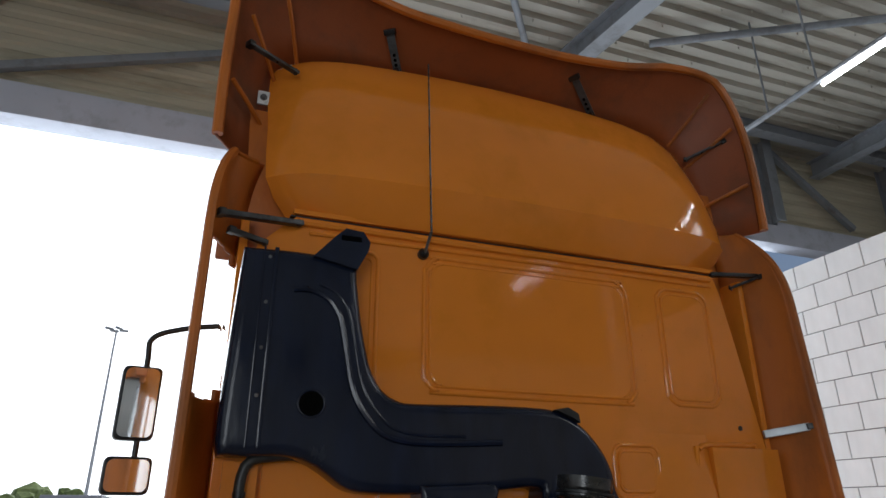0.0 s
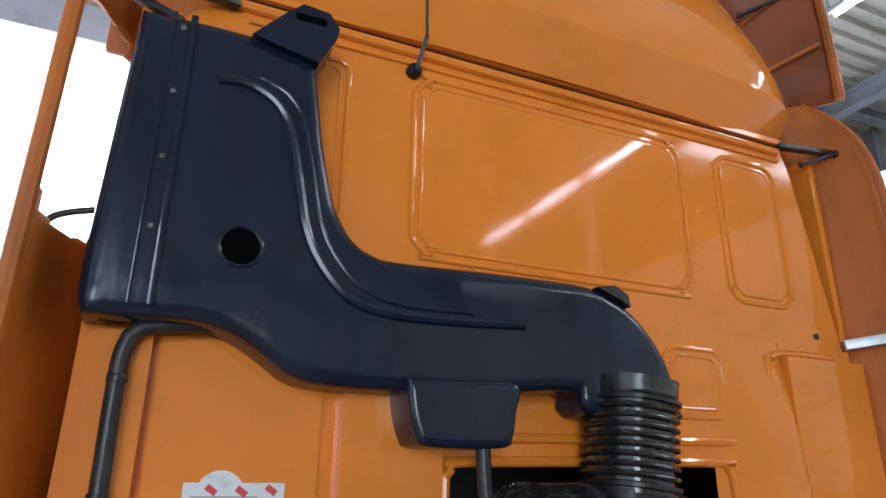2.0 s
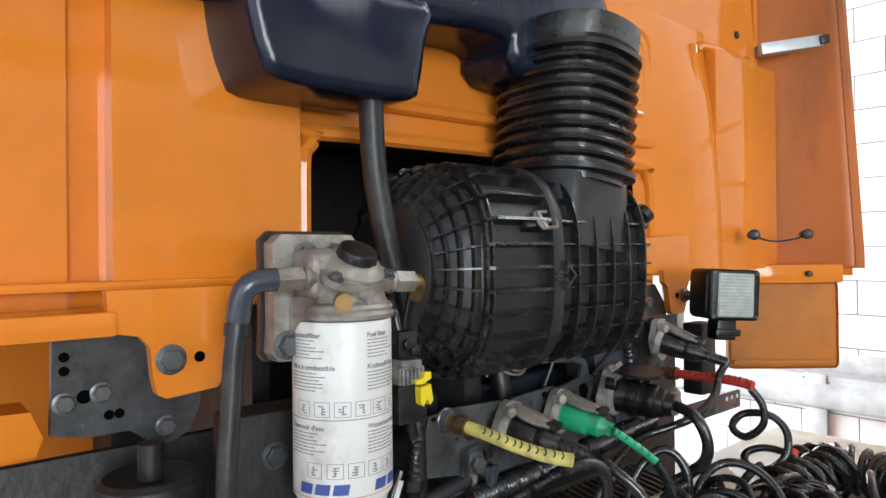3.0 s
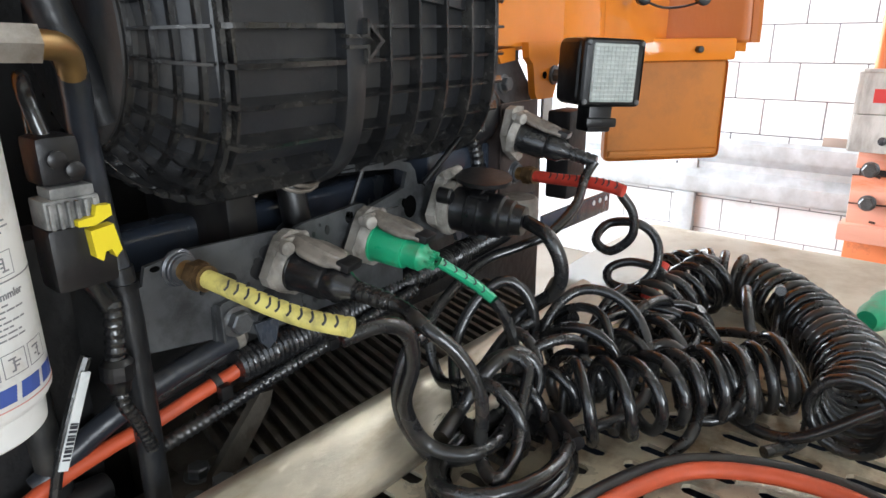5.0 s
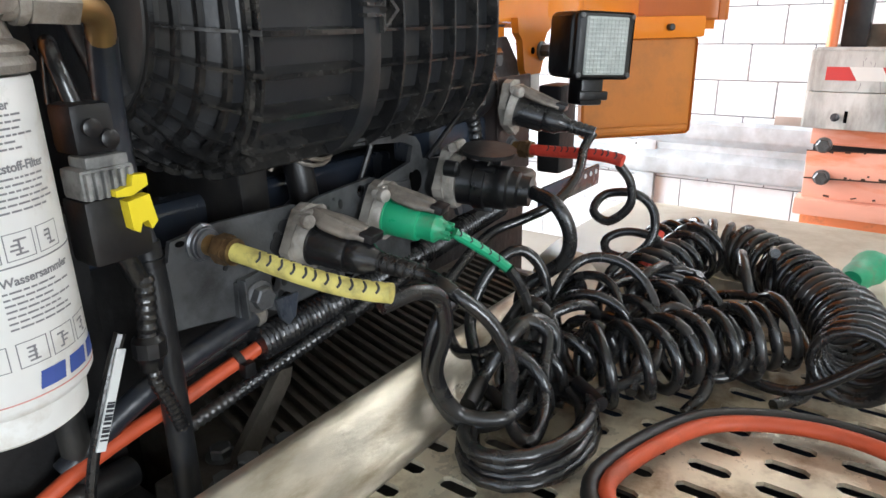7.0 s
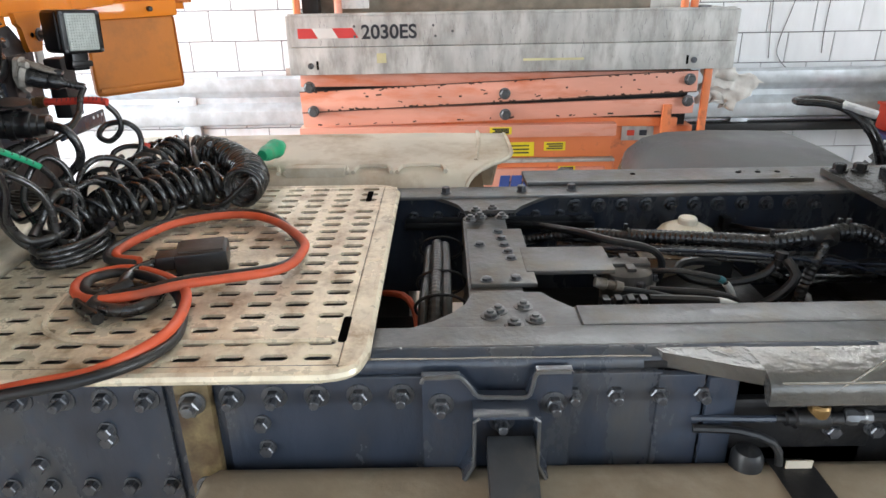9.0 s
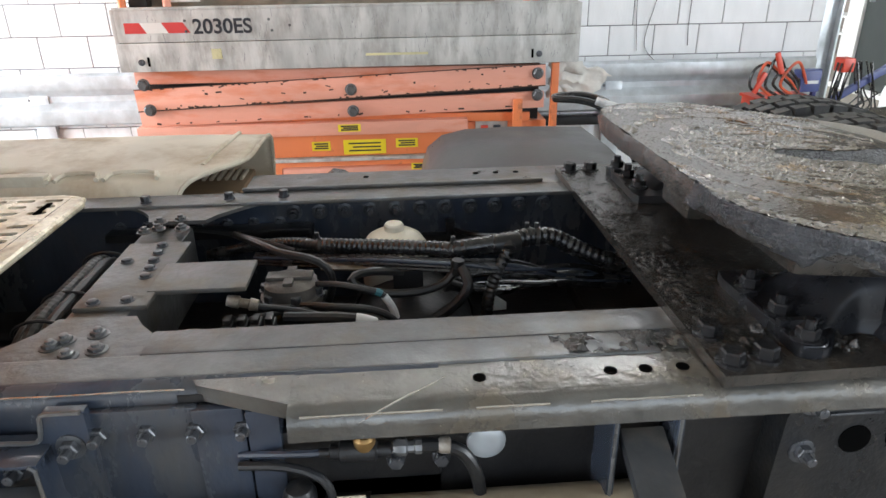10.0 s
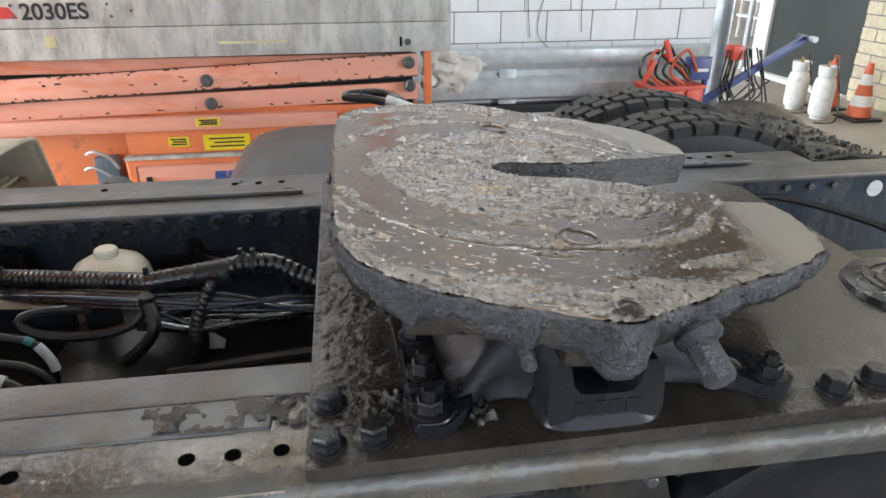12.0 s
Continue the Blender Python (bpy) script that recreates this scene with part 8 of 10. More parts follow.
part("stiffening_bead", hose(B(), [(1.0, 1.36, ZT), (1.0, 1.6, ZT), (1.01, 1.72, ZT), (1.05, 1.78, ZT), (1.15, 1.80, ZT)], 0.0045, 6), ALU, o)
bm = B()
prof = [(1.945, 1.081), (1.958, 1.083), (1.968, 1.089), (1.980, 1.102), (1.994, 1.118), (2.002, 1.125), (2.012, 1.127)]
grid_sheet(bm, [[(x, y, z) for y, z in prof] for x in (0.928, 1.15, 1.4, 1.72)])
thicken(part("kick_edge", bm, ALULIP, o, "bright upturned front edge"), 0.004, 1)
for x in (0.97, 1.66):
    part("stand", box(B(), x - 0.02, x + 0.02, 1.4, 1.9, 1.045, 1.071, 0.003), RAILTOP, o)

# battery cover on the far side, a hollow shell open at its rear end
o = thing("battery_cover", (2.0, 1.6, 0.9), "dusty cream plastic battery box cover, open at its end", "battery cover")
bm = B()
SECTION = [(1.775, 1.025), (1.785, 1.055), (1.81, 1.076), (1.86, 1.083), (1.95, 1.087), (2.1, 1.088), (2.21, 1.083), (2.255, 1.074), (2.275, 1.058), (2.30, 1.01), (2.345, 0.94), (2.388, 0.87)]
rows = []
for k, y in enumerate((1.0, 1.03, 1.08, 1.15, 1.25, 1.5, 1.9, 2.12)):
    back = (1.0, 0.9, 0.7, 0.4, 0.1, 0, 0, 0)[k]
    rows.append([(x, y + back * (0.018 + 0.75 * max(0, 1.96 - x) + 0.25 * max(0, x - 2.28)), z - 0.006 * back) for x, z in SECTION])
grid_sheet(bm, rows)
thicken(part("shell", bm, COVER, o, smooth=40), 0.007, 0)
part("end_rim", sweep(B(), smooth_path([Vector(p) for p in rows[0]], 0.02), 0.006, 6), COVER, o)
for y0, y1 in ((1.20, 1.32), (1.335, 1.43), (1.445, 1.60), (1.615, 1.72), (1.74, 1.9)):
    part("moulded_rib", hose(B(), [(1.80, y0, 1.084), (1.835, y0 + 0.01, 1.090), (1.84, (y0 + y1) / 2, 1.092), (1.835, y1 - 0.01, 1.090), (1.80, y1, 1.084)], 0.006, 6), COVER, o)
part("moulded_rib", hose(B(), [(1.90, 1.12, 1.083), (2.0, 1.11, 1.090), (2.15, 1.10, 1.089), (2.24, 1.10, 1.082)], 0.006, 6), COVER, o)
part("inner_box", box(B(), 2.02, 2.32, 1.085, 1.28, 0.60, 0.95, 0.008), material("tan_inner_box", (0.26, 0.18, 0.11), 0.6, vary=0.2, scale=8, dirt=(0.15, 0.10, 0.06), dirt_amount=0.5, bump=0.02), o, "tan inner box")
for k in range(6):
    part("grille_slat", box(B(), 2.20, 2.30, 1.10 + k * 0.022, 1.11 + k * 0.022, 0.948, 0.958, 0.002), COVER, o)
part("battery_box", box(B(), 1.80, 2.26, 1.30, 2.1, 0.55, 1.02, 0.02), DARKSTEEL, o)
part("hinge_strap", box(B(), 1.80, 1.83, 1.45, 1.60, 1.06, 1.098, 0.004), COVER, o)
o = thing("rubber_flap", (2.2, 0.82, 0.7), "black rubber flap behind the battery box", "flap")
part("sheet", bevel_all(prism(B(), [(0.89, 0.60), (0.89, 0.925), (0.835, 0.968), (0.80, 0.962), (0.76, 0.925), (0.75, 0.60)], 2.17, 2.23, "x"), 0.006, 2), RUBBER, o)

# ---- coiled leads and jump cable ----


def coil(pts, R, r, turns, seed, squash=1.0, wob=0.12, n=7):
    """A spiral lead whose axis follows pts."""
    axis = smooth_path(pts, 0.01)
    rr = random.Random(seed)
    ln = len(axis)
    steps = int(turns * 18)
    out = []
    u = None
    ph = [rr.random() * 6.28 for _ in range(3)]
    for k in range(steps + 1):
        f = k / steps * (ln - 1)
        i = min(int(f), ln - 2)
        p = axis[i].lerp(axis[i + 1], f - i)
        t = (axis[min(i + 2, ln - 1)] - axis[max(i - 1, 0)]).normalized()
        u = t.orthogonal().normalized() if u is None else (u - t * u.dot(t)).normalized()
        v = t.cross(u)
        a = 2 * math.pi * k / 18
        g = R * (1 + wob * math.sin(a * 0.13 + ph[0]) + wob * 0.7 * math.sin(a * 0.37 + ph[1]))
        q = p + (u * math.cos(a) + v * math.sin(a) * squash) * g + t * (wob * R * math.sin(a * 0.21 + ph[2]))
        q.z = max(q.z, 1.089 + 0.002 * math.sin(a))
        out.append(q)
    return out


def lead(label, runs, r, mat=RUBBER, n=8):
    o = thing("coiled_lead", runs[0][0], label, "coiled cable", group="coiled trailer leads")
    for pts in runs:
        part("lead", sweep(B(), [Vector(p) for p in pts], r, n), mat, o, smooth=60)
    if len(runs) == 1:
        a, b = Vector(runs[0][-2]), Vector(runs[0][-1])
        part("end_sleeve", cyl(B(), a + (a - b).normalized() * 0.02, b + (b - a).normalized() * 0.004, r * 1.18, n=12), BLACK, o, "short rubber end sleeve")
    return o


cA = coil([(1.391, 1.857, 1.133), (1.428, 1.812, 1.135), (1.501, 1.768, 1.135), (1.545, 1.720, 1.135)], 0.037, 0, 7.5, 1, 1.0, 0.05)
cB = coil([(1.792, 1.910, 1.130), (1.842, 1.868, 1.132), (1.845, 1.801, 1.132), (1.781, 1.727, 1.130), (1.699, 1.666, 1.128), (1.614, 1.631, 1.128), (1.537, 1.630, 1.128)], 0.037, 0, 24, 2, 1.0, 0.03)
cC = coil([(1.624, 1.875, 1.135), (1.729, 1.859, 1.142), (1.789, 1.839, 1.154)], 0.038, 0, 6, 3, 1.0, 0.08)
cD = coil([(1.531, 1.777, 1.120), (1.575, 1.734, 1.125), (1.609, 1.690, 1.130)], 0.034, 0, 5, 5, 1.0, 0.14)
cE = coil([(1.325, 1.898, 1.125), (1.414, 1.881, 1.125), (1.526, 1.845, 1.130), (1.631, 1.789, 1.130)], 0.032, 0, 8, 7, 1.0, 0.22)
HEAP = "glossy black coiled trailer lead heaped on the catwalk"
lead("black air hose looped down from its yellow sleeve", [smooth_path([(1.167, 1.919, 1.267), (1.198, 1.910, 1.270), (1.221, 1.904, 1.258), (1.229, 1.905, 1.226), (1.229, 1.916, 1.181), (1.248, 1.906, 1.136), (1.269, 1.869, 1.134), (1.345, 1.875, 1.126), (1.382, 1.876, 1.158), (1.372, 1.895, 1.183), (1.335, 1.902, 1.178), (1.311, 1.917, 1.143), (1.273, 1.911, 1.132)], 0.008)], 0.0070, n=10)
lead(HEAP, [smooth_path([endA, (1.257, 1.938, 1.256), (1.248, 1.910, 1.252), (1.265, 1.883, 1.224), (1.276, 1.869, 1.183), (1.275, 1.869, 1.128), (1.257, 1.840, 1.126), (1.301, 1.849, 1.123), (1.339, 1.868, 1.149), (1.364, 1.879, 1.176), (1.353, 1.902, 1.185), (1.335, 1.922, 1.161), (1.318, 1.931, 1.129), (1.301, 1.887, 1.118)], 0.008)], 0.0066)
lead(HEAP, [smooth_path([(1.265, 1.921, 1.233), (1.239, 1.916, 1.234), (1.229, 1.923, 1.199), (1.236, 1.924, 1.159), (1.257, 1.905, 1.118), (1.283, 1.868, 1.130), (1.359, 1.885, 1.134), (1.395, 1.887, 1.168), (1.405, 1.925, 1.184), (1.392, 1.952, 1.138)], 0.008)], 0.0064)
lead(HEAP, [smooth_path([(1.311, 1.923, 1.136), (1.360, 1.968, 1.168), (1.392, 1.964, 1.213), (1.418, 1.943, 1.234), (1.434, 1.922, 1.208), (1.426, 1.914, 1.160), (1.352, 1.893, 1.134), (1.314, 1.905, 1.117)], 0.008)], 0.0064)
lead(HEAP, [smooth_path([(1.331, 1.891, 1.102), (1.435, 1.919, 1.136), (1.474, 1.920, 1.182), (1.506, 1.905, 1.204), (1.523, 1.872, 1.203), (1.527, 1.839, 1.180), (1.506, 1.813, 1.142), (1.445, 1.801, 1.120), cA[0]], 0.008), cA, smooth_path([cA[-1], (1.563, 1.712, 1.100), (1.590, 1.735, 1.093), (1.625, 1.775, 1.093)], 0.008)], 0.0062)
lead(HEAP, [smooth_path([(1.495, 1.956, 1.144), (1.513, 1.915, 1.178), (1.510, 1.877, 1.181), (1.486, 1.851, 1.157), (1.456, 1.852, 1.128), (1.450, 1.868, 1.133), (1.470, 1.880, 1.155), (1.515, 1.879, 1.169), (1.561, 1.861, 1.170), (1.594, 1.826, 1.161), cC[0]], 0.008), cC], 0.0058)
lead(HEAP, [smooth_path([endD, (1.616, 1.962, 1.311), (1.579, 1.953, 1.283), (1.531, 1.959, 1.258), (1.497, 1.984, 1.242), (1.462, 2.006, 1.230), (1.406, 2.010, 1.208), (1.362, 2.005, 1.182), (1.345, 1.977, 1.137), cE[0]], 0.008), cE], 0.0064)
lead(HEAP, [cD, smooth_path([cC[-1], (1.835, 1.850, 1.159), (1.849, 1.900, 1.143), cB[0]], 0.008), cB, smooth_path([cB[-1], (1.524, 1.669, 1.100), (1.536, 1.728, 1.093), (1.574, 1.758, 1.093)], 0.008)], 0.0062)
lead(HEAP, [smooth_path([endC, (1.478, 1.931, 1.272), (1.482, 1.915, 1.242), (1.486, 1.920, 1.209), (1.484, 1.946, 1.183), (1.465, 1.965, 1.161), (1.423, 1.940, 1.119)], 0.008)], 0.0085, n=10)
ARCS = [[(1.409, 1.806, 1.109), (1.486, 1.822, 1.133), (1.525, 1.816, 1.156), (1.533, 1.791, 1.154), (1.516, 1.764, 1.127), (1.463, 1.747, 1.107), (1.433, 1.758, 1.090)],
        [(1.568, 1.845, 1.100), (1.569, 1.807, 1.125), (1.596, 1.787, 1.135), (1.584, 1.750, 1.139), (1.536, 1.722, 1.133), (1.510, 1.728, 1.111), (1.487, 1.748, 1.107), (1.493, 1.774, 1.114)],
        [(1.613, 1.830, 1.117), (1.639, 1.787, 1.138), (1.633, 1.735, 1.148), (1.612, 1.693, 1.133), (1.563, 1.666, 1.115), (1.536, 1.664, 1.092), (1.497, 1.688, 1.090)],
        [(1.556, 1.910, 1.132), (1.591, 1.889, 1.160), (1.599, 1.849, 1.167), (1.609, 1.815, 1.159), (1.605, 1.799, 1.140), (1.565, 1.799, 1.137), (1.574, 1.850, 1.140), (1.536, 1.866, 1.127)]]
lead("loose black loops of a trailer lead on the heap", [smooth_path(pts, 0.008) for pts in ARCS], 0.0064)
flat = []
for k in range(90):
    a = k / 18 * 2 * math.pi
    flat.append((1.305 + (0.062 + 0.008 * math.sin(a * 0.31)) * math.cos(a) * 1.2, 1.865 + (0.05 + 0.007 * math.sin(a * 0.23)) * math.sin(a), 1.092 + 0.006 * k / 18 + 0.004 * math.sin(a * 0.7)))
lead("black lead wound flat on the catwalk", [flat], 0.0066)
lead("black air hose looping from its red sleeve", [smooth_path([(1.642, 1.924, 1.289), (1.653, 1.911, 1.264), (1.654, 1.911, 1.232), (1.648, 1.936, 1.209), (1.650, 1.959, 1.220), (1.673, 1.952, 1.239), (1.680, 1.912, 1.243), (1.685, 1.888, 1.221), (1.673, 1.884, 1.186), (1.656, 1.905, 1.162), (1.653, 1.936, 1.163), (1.666, 1.944, 1.178), (1.682, 1.920, 1.188), (1.685, 1.881, 1.183), (1.673, 1.860, 1.160), (1.660, 1.866, 1.136), (1.591, 1.865, 1.137), (1.546, 1.873, 1.100)], 0.006)], 0.0062)
rp = random.Random(33)
RINGS = []
for k in range(5):
    c = Vector((1.40 + 0.30 * rp.random(), 0, 1.125 + 0.02 * rp.random()))
    c.y = 1.90 - 0.42 * (c.x - 1.40) + 0.05 * (rp.random() - 0.5)
    m = pose(c.x, c.y, c.z, 60 + 60 * rp.random(), 40 * (rp.random() - 0.5), 180 * rp.random())
    R = 0.040 + 0.016 * rp.random()
    ring = [m @ Vector((R * math.cos(a), R * 0.85 * math.sin(a), 0.006 * a)) for a in [i * 0.3 for i in range(27)]]
    for q in ring:
        q.z = max(q.z, 1.09)
    RINGS.append(ring)
lead("small loose black loops under the heap", RINGS, 0.0062)
# green sleeve on the second plug's lead
o = thing("green_lead", endB, "black lead with a worn green sleeve", "cable")
part("sleeve", hose(B(), [endB, (1.379, 1.955, 1.238), (1.385, 1.936, 1.224)], 0.0056, 10), GREEN, o)
path = smooth_path([endB, (1.379, 1.955, 1.238), (1.385, 1.936, 1.224)], 0.002)
for k in range(12):
    slit(path, 2 + k * 3, 0.0056, 0.1 + 1.5 * (k % 2), o)
part("lead", hose(B(), [(1.385, 1.936, 1.224), (1.394, 1.925, 1.200), (1.399, 1.917, 1.163), (1.350, 1.899, 1.139), (1.367, 1.870, 1.100)], 0.0062, 8), RUBBER, o)
o = thing("green_coupling", (1.893, 1.642, 1.110), "translucent green lead coupling lying on the cover", "coupling")
part("shell", lathe(B(), (1.824, 1.657, 1.125), (1, -0.25, 0.0), [(0, 0.013), (0.02, 0.020), (0.06, 0.022), (0.065, 0.025), (0.075, 0.025), (0.08, 0.018), (0.10, 0.016)], 16), GREEN, o)
o = thing("red_sleeve_end", (1.799, 1.849, 1.149), "red rubber sleeve among the leads", "sleeve")
part("sleeve", hose(B(), [(1.663, 1.889, 1.130), (1.688, 1.891, 1.158), (1.709, 1.887, 1.187)], 0.010, 8), REDHOSE, o)

o = thing("jump_cable", (1.1, 1.6, 1.08), "twin orange-red and black jump cable lying in loops", "jump cable")
TW = [(0.93, 2.10, 0.98), (0.885, 2.02, 0.99), (0.873, 1.93, 1.02), (0.872, 1.84, 1.055), (0.88, 1.74, 1.085), (0.905, 1.63, 1.096), (0.985, 1.575, 1.096), (1.085, 1.588, 1.098), (1.154, 1.637, 1.10), (1.198, 1.72, 1.10), (1.175, 1.77, 1.10), (1.13, 1.765, 1.10), (1.097, 1.725, 1.102),
      (1.105, 1.66, 1.106), (1.125, 1.60, 1.112), (1.19, 1.48, 1.102), (1.25, 1.452, 1.10), (1.31, 1.46, 1.10), (1.435, 1.543, 1.10), (1.465, 1.632, 1.10), (1.416, 1.732, 1.10), (1.304, 1.779, 1.10), (1.25, 1.77, 1.10), (1.23, 1.72, 1.10)]
path = smooth_path(TW, 0.012)
marks = [min(range(len(path)), key=lambda i: (path[i] - Vector(TW[n])).length) for n in (5, 8, 15, 18)]
for name, mat, sgn in (("red_core", REDCABLE, -1), ("black_core", HOSE, 1)):
    pp = []
    for i, p in enumerate(path):
        t = (path[min(i + 1, len(path) - 1)] - path[max(i - 1, 0)]).normalized()
        side = t.cross(Vector((0, 0, 1))).normalized()
        up = min(1, max(0, (i - marks[0]) / (marks[1] - marks[0])))
        down = min(1, max(0, (i - marks[2]) / (marks[3] - marks[2])))
        th = math.pi * (up - down)
        pp.append(p + (side * math.cos(th) - Vector((0, 0, 1)) * math.sin(th)) * 0.0068 * sgn)
    part(name, sweep(B(), pp, 0.0078, 8), mat, o, smooth=60)
o = thing("cable_clamp", (1.25, 1.615, 1.09), "black battery plug box on the jump cable", "connector")
m = pose(1.25, 1.615, 1.084, 0, 0, 14)
part("body", box(B(), -0.034, 0.034, -0.042, 0.042, 0, 0.036, 0.005, m=m), BLACK, o)
part("cover", box(B(), -0.026, 0.030, -0.036, 0.036, 0.035, 0.039, 0.002, m=m), material("dusty_brown_plug_cover", (0.035, 0.024, 0.018), 0.5, vary=0.3, scale=20, bump=0.03), o, "dusty brown cover")
part("grip", box(B(), -0.02, 0.02, 0.04, 0.075, 0.004, 0.03, 0.006, m=m), BLACK, o)
part("tail", hose(B(), [(1.235, 1.68, 1.10), (1.19, 1.71, 1.10), (1.13, 1.70, 1.096), (1.09, 1.64, 1.093)], 0.009), RUBBER, o)
lead("black lead curled under the jump cable", [smooth_path([(1.05, 1.70, 1.092), (1.10, 1.75, 1.095), (1.15, 1.70, 1.095), (1.12, 1.64, 1.095), (1.07, 1.66, 1.095), (1.08, 1.72, 1.10), (1.13, 1.69, 1.105)], 0.01)], 0.010)

# ---- fifth wheel ----
base = thing("mounting_plate", (XC, 0.0, 1.055), "black greasy fifth wheel mounting plate with hex bolts", "mounting plate")
bm = prism(B(), [(0.933, 0.258), (1.82, 0.258), (1.82, -0.45), (1.70, -0.52), (1.62, -0.60), (1.10, -0.60), (1.02, -0.52), (0.945, -0.47)], 1.056, 1.072, "z")
part("plate", bevel_all(bm, 0.003, 2), GREASEPLATE, base)
for x, y in ((0.962, 0.237), (0.969, 0.190), (0.972, -0.328), (0.980, -0.385), (1.03, 0.236), (1.79, 0.23), (1.79, 0.18), (1.79, -0.3)):
    shared("plate_bolt", BOLT3, along((x, y, 1.072), (0, 0, 1)), base)


def crust(name, x0, x1, y0, y1, z, lie, high, seed, parent, step=0.003, label="", mat=None):
    """A torn layer of gritty grease on a flat top: it lies where lie(x, y) plus noise is above nought."""
    bm = B()
    grid = {}
    off = Vector((seed, 2 * seed, 0))
    for i in range(int((x1 - x0) / step) + 1):
        for j in range(int((y1 - y0) / step) + 1):
            x, y = x0 + i * step, y0 + j * step
            q = Vector((x, y, 0)) + off
            c = lie(x, y) + 0.9 * noise.noise(q * 26) + 0.55 * noise.noise(q * 85)
            if c > 0:
                lump = 0.5 + 0.7 * noise.noise(q * 105) + 0.8 * max(0, noise.noise(q * 40))
                grid[i, j] = bm.verts.new((x, y, z + high * min(1, c * 1.6) * max(0.05, lump)))
    for (i, j), v in grid.items():
        c = [(i, j), (i + 1, j), (i + 1, j + 1), (i, j + 1)]
        if all(k in grid for k in c):
            bm.faces.new([grid[k] for k in c])
    bmesh.ops.delete(bm, geom=[v for v in bm.verts if not v.link_faces], context="VERTS")
    return tagged(part(name, bm, mat or GREASEGRIT, parent, label, smooth=80), kind="stuff")


def bump_at(x, y, cx, cy, r):
    return max(-1.2, 1.1 - math.hypot(x - cx, y - cy) / r)


crust("gritty_grease", 0.94, 1.30, -0.02, 0.256, 1.0705, lambda x, y: 0.42 + 2.2 * max(0, y - 0.16) - 2.6 * max(0, 0.975 - x) * 10 - 3.0 * max(0, 0.16 - y), 0.0045, 3, base, label="wet gritty grease on the plate")
crust("gritty_grease", 1.30, 1.80, 0.12, 0.256, 1.0705, lambda x, y: 0.25 + 3 * (y - 0.2), 0.005, 9, base, 0.005)
crust("grease_clump", 0.965, 1.03, 0.045, 0.105, 1.0705, lambda x, y: bump_at(x, y, 0.992, 0.075, 0.02), 0.016, 5, base, 0.002)
crust("grease_clump", 0.98, 1.05, 0.16, 0.215, 1.0705, lambda x, y: bump_at(x, y, 1.01, 0.186, 0.014), 0.012, 15, base, 0.002)
crust("grease_clump", 1.015, 1.06, 0.145, 0.185, 1.0705, lambda x, y: bump_at(x, y, 1.035, 0.165, 0.011), 0.015, 25, base, 0.002)
crust("rail_grease", 1.024, 1.079, 0.262, 0.46, 1.0545, lambda x, y: 0.15 - 3.4 * max(0, y - 0.34), 0.004, 7, frame_thing, 0.0028, "grease smeared on the rail")
crust("rail_grease", 1.028, 1.075, 0.37, 0.46, 1.0545, lambda x, y: bump_at(x, y, 1.05, 0.415, 0.03) - 0.4, 0.010, 17, frame_thing, 0.0025)
crust("rail_grease", 1.77, 1.88, 0.27, 0.62, 1.0535, lambda x, y: -0.25 - 2.0 * abs(y - 0.36), 0.006, 27, frame_thing, 0.005)
crust("plate_splash", 0.945, 1.10, -0.50, -0.20, 1.0705, lambda x, y: -0.52, 0.003, 37, base, 0.004)

rg = random.Random(12)
fw = thing("fifth_wheel", (XC, -0.05, 1.07), "fifth wheel coupling smeared with thick grease, tilted back", "fifth wheel")
TILT = math.atan(0.085)
FM = Matrix.Translation((1.363, -0.05, 1.219)) @ Matrix.Rotation(TILT, 4, "X")
half = [(0.0, 0.272), (0.12, 0.272), (0.20, 0.271), (0.275, 0.266), (0.325, 0.248), (0.36, 0.222), (0.392, 0.175), (0.414, 0.125), (0.434, 0.07), (0.449, 0.02), (0.449, -0.005), (0.430, -0.045), (0.400, -0.105), (0.366, -0.165), (0.345, -0.22), (0.318, -0.27), (0.285, -0.315), (0.24, -0.336), (0.165, -0.350), (0.12, -0.340),
        (0.092, -0.27), (0.075, -0.20), (0.05, -0.15), (0.038, -0.10), (0.032, -0.04), (0.031, 0.0), (0.025, 0.02), (0.013, 0.032), (0.0, 0.036)]
loop = [Vector((x, y, 0)) for x, y in half] + [Vector((-x, y, 0)) for x, y in reversed(half[1:-1])]


def dense(pts, step):
    out = []
    for i, p in enumerate(pts):
        q = pts[(i + 1) % len(pts)]
        n = max(1, int((q - p).length / step))
        out += [p.lerp(q, k / n) for k in range(n)]
    return out


# rough the outline a little, as the grease creeps over the edge
loop = [p + (p.normalized() * (0.0035 * noise.noise(p * 38) + 0.0015 * noise.noise(p * 120)) if p.length > 0.13 else Vector()) for p in dense(loop, 0.006)]
bm = B()
top = [bm.verts.new(p) for p in loop]
f = bm.faces.new(top)
mid, low = [], []
for i, p in enumerate(loop):
    rim = noise.noise(p * 30) * 0.004 + noise.noise(p * 110) * 0.002
    out = p.normalized() if p.length > 0.12 else Vector((0, 0, 0))
    mid.append(bm.verts.new(p + out * (0.003 + rim) + Vector((0, 0, -0.012))))
    wide = abs(p.x) > 0.2 or p.y > 0.15
    drop = (0.036 + 0.006 * noise.noise(p * 9) + 0.004 * noise.noise(p * 60)) if wide else 0.05
    low.append(bm.verts.new(p - out * 0.004 + Vector((0, 0, -drop))))
for a, b in ((top, mid), (mid, low)):
    for i in range(len(a)):
        j = (i + 1) % len(a)
        bm.faces.new((a[i], a[j], b[j], b[i]))
